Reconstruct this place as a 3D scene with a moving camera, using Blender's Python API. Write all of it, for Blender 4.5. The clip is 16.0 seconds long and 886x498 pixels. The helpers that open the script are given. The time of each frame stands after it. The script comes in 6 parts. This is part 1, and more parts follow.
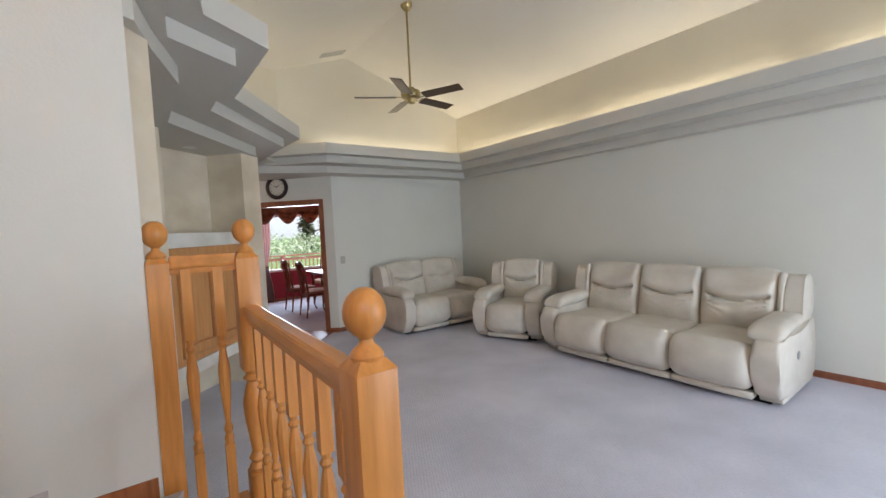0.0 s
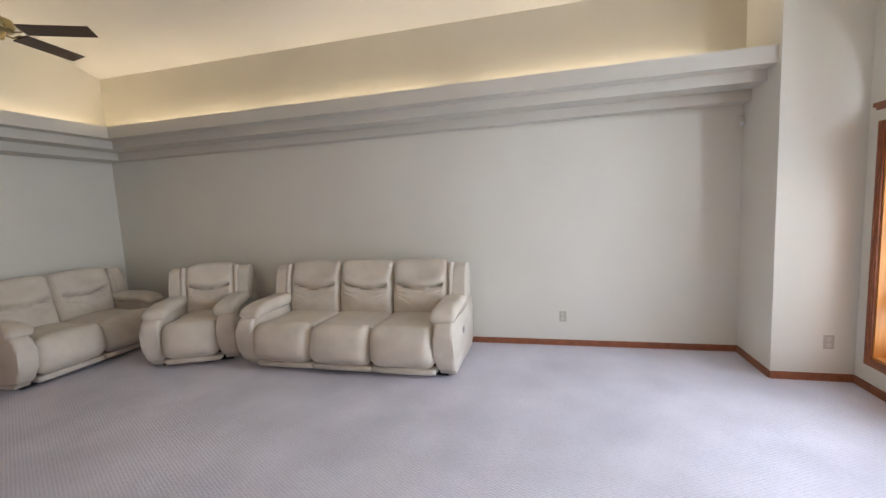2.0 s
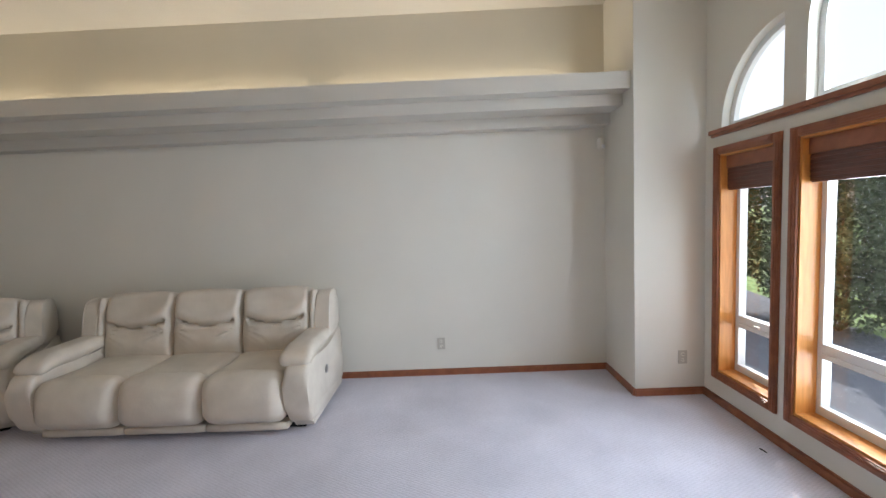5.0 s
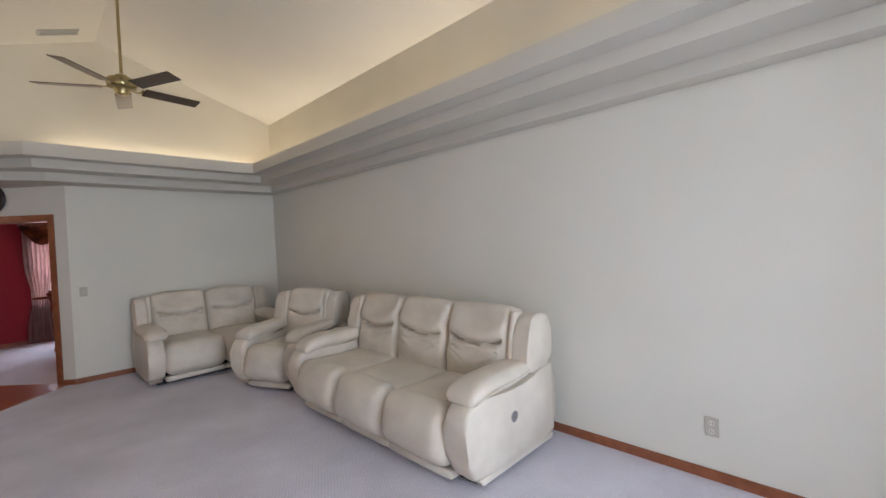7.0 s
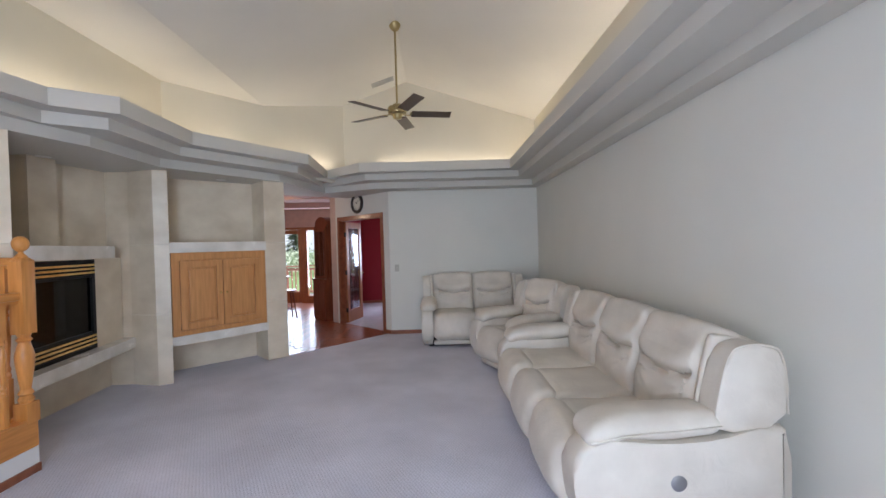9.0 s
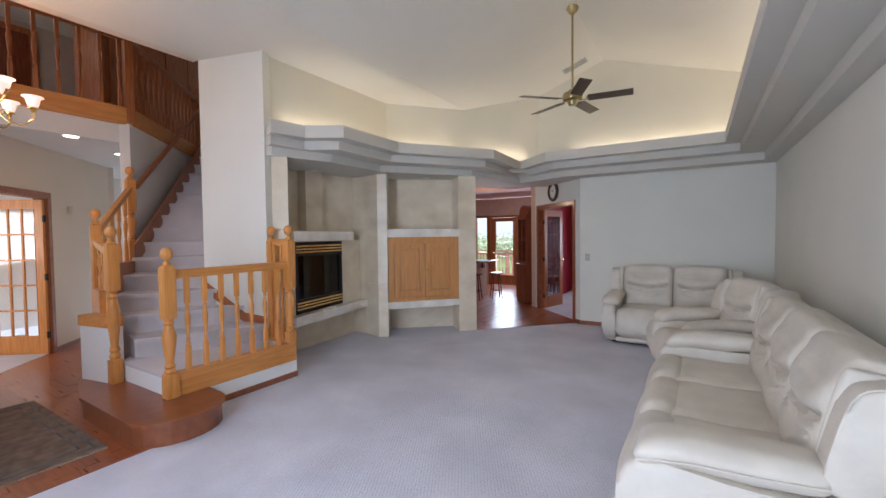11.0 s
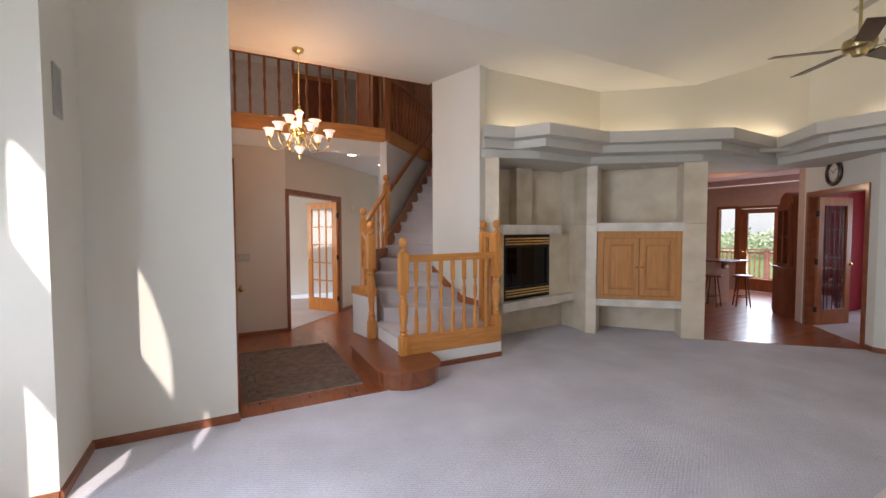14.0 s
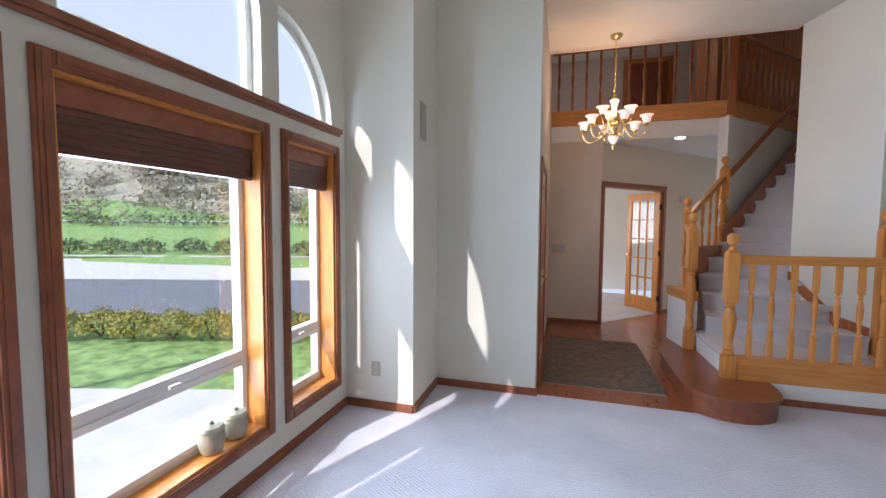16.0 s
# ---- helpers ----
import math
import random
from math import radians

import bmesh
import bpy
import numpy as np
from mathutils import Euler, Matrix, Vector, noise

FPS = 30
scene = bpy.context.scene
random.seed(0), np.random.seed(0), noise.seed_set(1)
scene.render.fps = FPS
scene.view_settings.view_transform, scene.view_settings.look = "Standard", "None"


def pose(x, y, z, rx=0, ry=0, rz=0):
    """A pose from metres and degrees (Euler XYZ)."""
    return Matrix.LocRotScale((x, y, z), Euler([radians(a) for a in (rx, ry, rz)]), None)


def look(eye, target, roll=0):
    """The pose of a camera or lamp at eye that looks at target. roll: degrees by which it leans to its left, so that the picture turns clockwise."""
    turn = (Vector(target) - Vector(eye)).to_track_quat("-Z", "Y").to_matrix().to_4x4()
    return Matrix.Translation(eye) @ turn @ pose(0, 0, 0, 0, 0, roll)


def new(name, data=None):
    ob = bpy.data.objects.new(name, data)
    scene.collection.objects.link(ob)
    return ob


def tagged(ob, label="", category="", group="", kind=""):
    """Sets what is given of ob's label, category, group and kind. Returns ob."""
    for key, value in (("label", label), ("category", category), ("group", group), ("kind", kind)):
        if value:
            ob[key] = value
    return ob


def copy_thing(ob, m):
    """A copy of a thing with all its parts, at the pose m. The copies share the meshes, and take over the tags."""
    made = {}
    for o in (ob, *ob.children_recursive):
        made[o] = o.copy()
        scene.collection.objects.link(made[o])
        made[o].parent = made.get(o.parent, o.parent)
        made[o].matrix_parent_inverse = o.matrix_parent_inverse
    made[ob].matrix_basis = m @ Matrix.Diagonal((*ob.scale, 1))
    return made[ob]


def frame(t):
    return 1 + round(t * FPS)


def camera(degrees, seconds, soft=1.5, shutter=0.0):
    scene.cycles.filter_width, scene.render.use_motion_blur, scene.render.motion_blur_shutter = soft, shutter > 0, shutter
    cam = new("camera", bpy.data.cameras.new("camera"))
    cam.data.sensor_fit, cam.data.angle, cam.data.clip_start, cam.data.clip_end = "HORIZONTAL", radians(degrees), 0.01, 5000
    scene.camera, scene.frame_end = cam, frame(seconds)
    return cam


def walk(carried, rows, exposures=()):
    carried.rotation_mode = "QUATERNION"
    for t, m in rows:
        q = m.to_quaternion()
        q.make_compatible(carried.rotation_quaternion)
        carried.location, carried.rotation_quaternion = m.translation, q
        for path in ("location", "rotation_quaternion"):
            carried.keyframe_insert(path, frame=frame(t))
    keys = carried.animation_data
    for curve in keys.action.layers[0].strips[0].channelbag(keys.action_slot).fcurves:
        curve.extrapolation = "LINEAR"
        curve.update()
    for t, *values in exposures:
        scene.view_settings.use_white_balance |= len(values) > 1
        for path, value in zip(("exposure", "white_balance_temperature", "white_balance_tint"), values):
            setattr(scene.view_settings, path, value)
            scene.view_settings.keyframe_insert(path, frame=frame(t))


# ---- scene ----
cam = camera(94.2, 16.0)
PATH = [
    (0, (-0.324, 0.037, 1.562), (0.858, 1.647, 1.458), -2.8),
    (0.5, (-0.28, 0.078, 1.556), (1.193, 1.423, 1.406), -2.8),
    (1, (-0.118, 0.094, 1.552), (3.610, 2.580, 1.175), -2.9),
    (1.5, (-0.02, 0.148, 1.587), (4.060, 1.975, 1.152), -2.9),
    (2, (0.03, 0.166, 1.628), (1.955, 0.667, 1.414), -2.8),
    (2.5, (0.053, 0.195, 1.636), (2.031, 0.392, 1.417), -2.7),
    (3, (0.056, 0.151, 1.655), (2.042, 0.081, 1.437), -2.5),
    (5.5, (0.757, -0.224, 1.623), (2.751, -0.096, 1.521), -2.3),
    (6, (1.048, -0.406, 1.584), (2.973, 0.132, 1.521), -2.8),
    (6.5, (1.411, -0.536, 1.542), (3.14, 0.469, 1.507), -2.4),
    (7, (1.748, -0.588, 1.554), (3.173, 0.816, 1.517), -2.6),
    (7.5, (2.044, -0.722, 1.553), (3.095, 0.979, 1.524), -2.6),
    (8, (2.303, -0.79, 1.519), (2.978, 1.093, 1.508), -2.3),
    (10.5, (3.662, -0.875, 1.493), (2.889, 0.968, 1.436), -1.0),
    (11, (3.802, -0.851, 1.513), (2.748, 0.848, 1.449), -0.7),
    (11.5, (3.944, -0.851, 1.522), (2.669, 0.687, 1.45), -0.5),
    (12, (4.094, -0.88, 1.531), (2.664, 0.515, 1.454), -0.4),
    (12.5, (4.178, -0.883, 1.527), (2.647, 0.401, 1.448), -0.3),
    (13, (4.195, -0.86, 1.52), (2.594, 0.336, 1.44), -0.3),
    (13.5, (4.18, -0.832, 1.519), (2.506, 0.26, 1.436), -0.2),
    (14, (4.101, -0.812, 1.508), (2.332, 0.118, 1.422), -0.2),
    (14.5, (4.05, -0.748, 1.499), (2.159, -0.102, 1.408), -0.1),
    (15, (4.054, -0.661, 1.489), (2.075, -0.389, 1.392), 0.1),
    (15.5, (4.097, -0.588, 1.496), (2.108, -0.745, 1.387), 0.4),
    (16, (4.112, -0.556, 1.505), (2.196, -1.114, 1.383), 0.35),
]
EXPOSURES = [(0, 0.02, 6350, 11), (0.5, -0.02, 6800, 14), (1, 0.0, 6750, 16), (2, -0.06, 6750, 16), (3, -0.20, 6550, 14), (5.5, -0.26, 6600, 13), (6.5, -0.05, 6600, 14), (7.5, -0.20, 6350, 17), (8, -0.14, 6200, 16), (10.5, 0.02, 6000, 16), (11, 0.02, 6050, 16), (11.5, -0.04, 6450, 13), (12, -0.02, 6700, 17), (13.5, -0.10, 6750, 17), (14.5, -0.18, 6550, 15), (15.5, -0.24, 6150, 13), (16, -0.26, 6000, 13)]
walk(cam, [(t, look(eye, target, roll)) for t, eye, target, roll in PATH], EXPOSURES)

# ---------------------------------------------------------------- world and sun
world = bpy.data.worlds.new("world")
scene.world = world
world.use_nodes = True
wn = world.node_tree.nodes
sky = wn.new("ShaderNodeTexSky")
sky.sky_type = "NISHITA"
sky.sun_disc = False
SUN_WAY = Vector((-1.0, 0.458, -0.87)).normalized()
sky.sun_elevation = math.asin(-SUN_WAY.z)
sky.sun_rotation = math.atan2(-SUN_WAY.x, -SUN_WAY.y)
wn["Background"].inputs["Strength"].default_value = 0.15
haze = wn.new("ShaderNodeMix")
haze.data_type = "RGBA"
haze.inputs[0].default_value = 0.62
haze.inputs[7].default_value = (8.4, 9.2, 10.2, 1)
world.node_tree.links.new(sky.outputs[0], haze.inputs[6])
world.node_tree.links.new(haze.outputs[2], wn["Background"].inputs["Color"])
sun = new("sun", bpy.data.lights.new("sun", "SUN"))
sun.data.energy, sun.data.angle, sun.data.color = 5.0, radians(0.6), (1.0, 0.95, 0.87)
sun.matrix_world = look((8, -6, 9), Vector((8, -6, 9)) + SUN_WAY)


def area_lamp(name, eye, target, sx, sy, watts, color, spread=180):
    ob = new(name, bpy.data.lights.new(name, "AREA"))
    ob.data.shape, ob.data.size, ob.data.size_y = "RECTANGLE", sx, sy
    ob.data.energy, ob.data.color, ob.data.spread = watts, color, radians(spread)
    ob.matrix_world = look(eye, target)
    return ob


def point_lamp(name, at, watts, color, radius=0.05):
    ob = new(name, bpy.data.lights.new(name, "POINT"))
    ob.data.energy, ob.data.color, ob.data.shadow_soft_size = watts, color, radius
    ob.location = at
    return ob


WARM = (1.0, 0.87, 0.66)
SKYC = (0.72, 0.85, 1.0)
# daylight that comes in through the glass
area_lamp("daylight_window_centre", (2.57, -2.50, 1.2), (2.57, 5, 1.3), 1.0, 1.6, 58, SKYC, 135)
area_lamp("daylight_window_upper", (2.57, -2.52, 2.75), (2.3, 5, 0.2), 0.9, 0.8, 48, SKYC)
area_lamp("daylight_window_east", (3.57, -2.50, 1.2), (3.5, 5, 1.2), 0.5, 1.6, 14, SKYC, 135)
area_lamp("daylight_window_west", (1.57, -2.50, 1.2), (1.6, 5, 1.2), 0.5, 1.6, 20, SKYC, 135)
area_lamp("daylight_nook_door", (-0.75, 10.75, 1.2), (0.5, 6, 0.4), 1.6, 1.6, 85, SKYC)
area_lamp("daylight_dining", (2.7, 10.45, 1.3), (2.6, 6, 0.6), 1.8, 1.2, 90, SKYC)
# study, landing and entry lamps are added inside solid walls, without glass
area_lamp("daylight_study", (-4.5, -2.40, 1.4), (-4.4, 1.0, 0.9), 1.6, 1.3, 68, (1.0, 0.93, 0.84))
area_lamp("daylight_landing", (-4.6, -1.38, 4.3), (-4.6, 2.0, 3.9), 1.2, 1.0, 9, (0.95, 0.92, 1.0))
area_lamp("daylight_entry", (-0.6, -0.70, 1.9), (-0.4, 3, 0.7), 1.2, 1.4, 22, SKYC)

# ---------------------------------------------------------------- materials
MATS = {}


def mat(name, color, rough=0.6, metal=0.0, vary=0.06, scale=8.0, bump=0.1, bscale=60.0, coords="Object", stretch=None, color2=None, spec=0.5, coat=0.0, depth=0.004):
    if name in MATS:
        return MATS[name]
    m = bpy.data.materials.new(name)
    m.use_nodes = True
    n, l = m.node_tree.nodes, m.node_tree.links
    b = n["Principled BSDF"]
    tc = n.new("ShaderNodeTexCoord")
    mp = n.new("ShaderNodeMapping")
    if stretch:
        mp.inputs["Scale"].default_value = stretch
    l.new(tc.outputs[coords], mp.inputs[0])
    t = n.new("ShaderNodeTexNoise")
    t.inputs["Scale"].default_value, t.inputs["Detail"].default_value = scale, 6
    l.new(mp.outputs[0], t.inputs["Vector"])
    mix = n.new("ShaderNodeMix")
    mix.data_type = "RGBA"
    c = Vector(color)
    a = [max(0, min(1, v * (1 - vary))) for v in c]
    d = [max(0, min(1, v * (1 + vary))) for v in (Vector(color2) if color2 else c)]
    mix.inputs[6].default_value, mix.inputs[7].default_value = (*a, 1), (*d, 1)
    ramp = n.new("ShaderNodeValToRGB")
    ramp.color_ramp.elements[0].position, ramp.color_ramp.elements[1].position = 0.32, 0.68
    l.new(t.outputs["Fac"], ramp.inputs[0])
    l.new(ramp.outputs[0], mix.inputs[0])
    t2 = n.new("ShaderNodeTexNoise")
    t2.inputs["Scale"].default_value, t2.inputs["Detail"].default_value = bscale, 3
    l.new(mp.outputs[0], t2.inputs["Vector"])
    bp = n.new("ShaderNodeBump")
    bp.inputs["Strength"].default_value, bp.inputs["Distance"].default_value = bump, depth
    l.new(t2.outputs["Fac"], bp.inputs["Height"])
    l.new(bp.outputs[0], b.inputs["Normal"])
    mr = n.new("ShaderNodeMapRange")
    mr.inputs[3].default_value, mr.inputs[4].default_value = max(0.02, rough - 0.08), min(1, rough + 0.08)
    l.new(t.outputs["Fac"], mr.inputs[0])
    l.new(mr.outputs[0], b.inputs["Roughness"])
    l.new(mix.outputs[2], b.inputs["Base Color"])
    b.inputs["Metallic"].default_value = metal
    b.inputs["Specular IOR Level"].default_value = spec
    b.inputs["Coat Weight"].default_value = coat
    b.inputs["Coat Roughness"].default_value = 0.15
    MATS[name] = m
    return m


def glow(name, color, strength, base=(0.8, 0.8, 0.8)):
    m = bpy.data.materials.new(name)
    m.use_nodes = True
    b = m.node_tree.nodes["Principled BSDF"]
    b.inputs["Base Color"].default_value = (*base, 1)
    b.inputs["Emission Color"].default_value = (*color, 1)
    b.inputs["Emission Strength"].default_value = strength
    return m


def glass_mat(name, rough=0.0, tint=(1, 1, 1), gloss=0.05):
    m = bpy.data.materials.new(name)
    m.use_nodes = True
    n, l = m.node_tree.nodes, m.node_tree.links
    n.remove(n["Principled BSDF"])
    tr = n.new("ShaderNodeBsdfTransparent")
    tr.inputs[0].default_value = (*tint, 1)
    gl = n.new("ShaderNodeBsdfGlossy")
    gl.inputs["Roughness"].default_value = rough
    mx = n.new("ShaderNodeMixShader")
    mx.inputs[0].default_value = gloss
    l.new(tr.outputs[0], mx.inputs[1])
    l.new(gl.outputs[0], mx.inputs[2])
    l.new(mx.outputs[0], n["Material Output"].inputs[0])
    return m


def wood(name, c1, c2, rough=0.35, stretch=(14, 14, 1.2), coat=0.25, scale=3.0):
    return mat(name, c1, rough, vary=0.06, scale=scale, bump=0.08, bscale=40, stretch=stretch, color2=c2, coat=coat, depth=0.001)


wall_paint = mat("wall_paint", (0.745, 0.722, 0.645), 0.85, vary=0.025, scale=1.3, bump=0.35, bscale=90, depth=0.002)
# warmer, darker wall paint: the cove lights' warmth and falloff put into colour
cove_light_paint = mat("cove_light_paint", (0.70, 0.65, 0.53), 0.85, vary=0.025, scale=1.3, bump=0.35, bscale=90, depth=0.002)
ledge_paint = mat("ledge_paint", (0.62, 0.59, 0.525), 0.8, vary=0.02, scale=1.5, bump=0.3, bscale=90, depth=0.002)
ceil_paint = mat("ceiling_paint", (0.70, 0.67, 0.60), 0.95, vary=0.03, scale=1.0, bump=0.8, bscale=70, depth=0.003)
# off-white wall with the foyer's warm lamplight mixed into its colour
foyer_warmlit_paint = mat("foyer_warmlit_paint", (0.68, 0.59, 0.49), 0.85, vary=0.03, scale=1.3, bump=0.35, bscale=90, depth=0.002)
white_paint = mat("white_paint", (0.80, 0.78, 0.75), 0.7, vary=0.02, scale=2, bump=0.15, bscale=80, depth=0.002)
pink_paint = mat("rose_ceiling_paint", (0.62, 0.42, 0.38), 0.9, vary=0.03, scale=2, bump=0.2, bscale=70, depth=0.002)
red_paint = mat("crimson_wall_paint", (0.30, 0.012, 0.025), 0.7, vary=0.06, scale=2, bump=0.2, bscale=80, depth=0.002)
oak = wood("honey_oak", (0.60, 0.238, 0.050), (0.69, 0.30, 0.075), coat=0.12, rough=0.4)
oak_h = wood("honey_oak_rail", (0.58, 0.228, 0.048), (0.67, 0.285, 0.07), stretch=(6, 1.0, 10))
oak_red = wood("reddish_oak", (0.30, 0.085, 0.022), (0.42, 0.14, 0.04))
oak_cab = wood("cabinet_oak", (0.60, 0.275, 0.092), (0.655, 0.315, 0.112), rough=0.4, coat=0.1, stretch=(12, 12, 0.9))
trim_wood = wood("trim_oak", (0.24, 0.074, 0.031), (0.32, 0.105, 0.045), stretch=(2, 2, 2), scale=6)
dark_wood = wood("dark_cherry", (0.14, 0.030, 0.012), (0.22, 0.055, 0.02), rough=0.3)
brass = mat("polished_brass", (0.78, 0.58, 0.25), 0.22, metal=1.0, vary=0.08, scale=20, bump=0.02)
iron = mat("dark_bronze_metal", (0.05, 0.045, 0.04), 0.4, metal=0.8)
black = mat("black_enamel", (0.010, 0.010, 0.011), 0.45, spec=0.3)
vinyl = mat("white_vinyl", (0.80, 0.81, 0.80), 0.4, vary=0.02, bump=0.02)
plastic = mat("ivory_plastic", (0.68, 0.65, 0.56), 0.4, vary=0.02, bump=0.02)
pane_glass = glass_mat("window_glass")
bevelled_glass = glass_mat("bevelled_door_glass", rough=0.06, tint=(0.62, 0.64, 0.64), gloss=0.32)
smoked_glass = glass_mat("smoked_fire_glass", tint=(0.16, 0.15, 0.15))


def stone_mat():
    m = mat("cream_travertine", (0.70, 0.585, 0.43), 0.33, vary=0.05, scale=2.6, bump=0.1, bscale=25, color2=(0.80, 0.70, 0.55), stretch=(1, 1, 1.3), depth=0.002)
    return m


stone = stone_mat()
slab = mat("pale_marble_slab", (0.76, 0.71, 0.62), 0.25, vary=0.06, scale=5, bump=0.05, bscale=30, color2=(0.84, 0.80, 0.73))


def leather_mat():
    m = mat("cream_leather", (0.66, 0.59, 0.495), 0.46, vary=0.05, scale=4, bump=0.25, bscale=220, depth=0.0012, color2=(0.71, 0.645, 0.55))
    n, l = m.node_tree.nodes, m.node_tree.links
    b = n["Principled BSDF"]
    first = b.inputs["Normal"].links[0].from_node
    tc = n.new("ShaderNodeTexCoord")
    w = n.new("ShaderNodeTexNoise")
    w.inputs["Scale"].default_value, w.inputs["Detail"].default_value, w.inputs["Distortion"].default_value = 9, 3, 1.2
    l.new(tc.outputs["Object"], w.inputs["Vector"])
    bp = n.new("ShaderNodeBump")
    bp.inputs["Strength"].default_value, bp.inputs["Distance"].default_value = 0.4, 0.010
    l.new(w.outputs["Fac"], bp.inputs["Height"])
    l.new(first.outputs[0], bp.inputs["Normal"])
    l.new(bp.outputs[0], b.inputs["Normal"])
    return m


leather = leather_mat()


def carpet_mat(name, c1, c2, ribs=True):
    m = mat(name, c1, 0.97, vary=0.06, scale=1.6, bump=0.5, bscale=320, depth=0.004, color2=c2, spec=0.15)
    n, l = m.node_tree.nodes, m.node_tree.links
    b = n["Principled BSDF"]
    if ribs:
        first = b.inputs["Normal"].links[0].from_node
        tc = n.new("ShaderNodeTexCoord")
        mp = n.new("ShaderNodeMapping")
        mp.inputs["Rotation"].default_value = (0, 0, radians(45))
        mp.inputs["Scale"].default_value = (1, 0.55, 1)
        l.new(tc.outputs["Object"], mp.inputs[0])
        v = n.new("ShaderNodeTexVoronoi")
        v.inputs["Scale"].default_value, v.inputs["Randomness"].default_value = 62, 0.25
        l.new(mp.outputs[0], v.inputs["Vector"])
        bp = n.new("ShaderNodeBump")
        bp.inputs["Strength"].default_value, bp.inputs["Distance"].default_value = 0.6, 0.006
        bp.invert = True
        l.new(v.outputs["Distance"], bp.inputs["Height"])
        l.new(first.outputs[0], bp.inputs["Normal"])
        l.new(bp.outputs[0], b.inputs["Normal"])
        old = b.inputs["Base Color"].links[0].from_node
        mx = n.new("ShaderNodeMix")
        mx.data_type, mx.blend_type = "RGBA", "MULTIPLY"
        mr = n.new("ShaderNodeMapRange")
        mr.inputs[1].default_value, mr.inputs[2].default_value = 0.25, 0.75
        mr.inputs[3].default_value, mr.inputs[4].default_value = 0.0, 0.30
        l.new(v.outputs["Distance"], mr.inputs[0])
        l.new(mr.outputs[0], mx.inputs[0])
        l.new(old.outputs[2], mx.inputs[6])
        mx.inputs[7].default_value = (0.55, 0.54, 0.55, 1)
        l.new(mx.outputs[2], b.inputs["Base Color"])
    return m


carpet = carpet_mat("lilac_grey_carpet", (0.675, 0.66, 0.735), (0.735, 0.72, 0.795))
stair_carpet = carpet_mat("stair_carpet", (0.56, 0.515, 0.52), (0.62, 0.57, 0.57), ribs=False)
floor_wood = wood("cherry_floor_boards", (0.24, 0.060, 0.022), (0.34, 0.10, 0.036), rough=0.3, stretch=(1, 12, 1), coat=0.2, scale=4)
rug_mat = mat("worn_patterned_rug", (0.14, 0.085, 0.058), 0.95, vary=0.08, scale=14, bump=0.35, bscale=160, color2=(0.20, 0.138, 0.10))
grass_mat = mat("lawn_green", (0.16, 0.30, 0.08), 0.9, vary=0.3, scale=6, bump=0.6, bscale=60, color2=(0.26, 0.40, 0.14))
asphalt = mat("driveway_asphalt", (0.17, 0.19, 0.23), 0.9, vary=0.15, scale=10, bump=0.4, bscale=120)
concrete = mat("pale_concrete", (0.62, 0.61, 0.60), 0.85, vary=0.08, scale=3, bump=0.2, bscale=60)
leaf_dark = mat("shrub_leaves", (0.045, 0.075, 0.035), 0.7, vary=0.4, scale=3, color2=(0.09, 0.13, 0.06))
# distance haze is put into this paler, bluer leaf colour
leaf_hazed = mat("hazed_tree_leaves", (0.12, 0.16, 0.16), 0.8, vary=0.3, scale=0.6, color2=(0.16, 0.20, 0.18))
leaf_gold = mat("hedge_leaves", (0.26, 0.27, 0.05), 0.7, vary=0.3, scale=3, color2=(0.42, 0.38, 0.10))
leaf_bare = mat("bare_wood_scrub", (0.34, 0.29, 0.26), 0.9, vary=0.3, scale=1, color2=(0.36, 0.36, 0.27))
bark = mat("tree_bark", (0.09, 0.07, 0.05), 0.9, vary=0.3, scale=8, bump=0.8, bscale=30)


# ---------------------------------------------------------------- shape helpers
def finish(bm, name, material, parent=None, smooth=False, angle=40):
    bmesh.ops.recalc_face_normals(bm, faces=bm.faces[:])
    me = bpy.data.meshes.new(name)
    if smooth:
        for f in bm.faces:
            f.smooth = True
        lim = radians(angle)
        for e in bm.edges:
            if len(e.link_faces) == 2 and e.calc_face_angle(0) > lim:
                e.smooth = False
    bm.to_mesh(me)
    bm.free()
    me.materials.append(material)
    ob = new(name, me)
    if parent:
        ob.parent = parent
    return ob


def part(name, bm, material, parent, label="", smooth=False, angle=40):
    ob = finish(bm, name, material, parent, smooth, angle)
    return tagged(ob, label)


def thing(name, at, rz, label, category, group="", kind="", rx=0, ry=0):
    ob = new(name)
    ob.matrix_basis = pose(*at, rx, ry, rz)
    return tagged(ob, label, category, group, kind)


def structure(name, bm, material, label="", smooth=False):
    ob = finish(bm, name, material, None, smooth)
    return tagged(ob, label, kind="structure")


def box(bm, x0, x1, y0, y1, z0, z1, bevel=0.0, m=None):
    v = [bm.verts.new((x, y, z)) for x in (x0, x1) for y in (y0, y1) for z in (z0, z1)]
    fs = [bm.faces.new([v[i] for i in q]) for q in ((0, 1, 3, 2), (4, 6, 7, 5), (0, 4, 5, 1), (2, 3, 7, 6), (0, 2, 6, 4), (1, 5, 7, 3))]
    if bevel:
        es = list({e for f in fs for e in f.edges})
        r = bmesh.ops.bevel(bm, geom=es, offset=bevel, segments=2, profile=0.6, affect="EDGES")
        v = list({w for f in r["faces"] for w in f.verts} | {w for w in v if w.is_valid})
    if m is not None:
        bmesh.ops.transform(bm, matrix=m, verts=[w for w in v if w.is_valid])
    return bm


def new_box(*a, **k):
    return box(bmesh.new(), *a, **k)


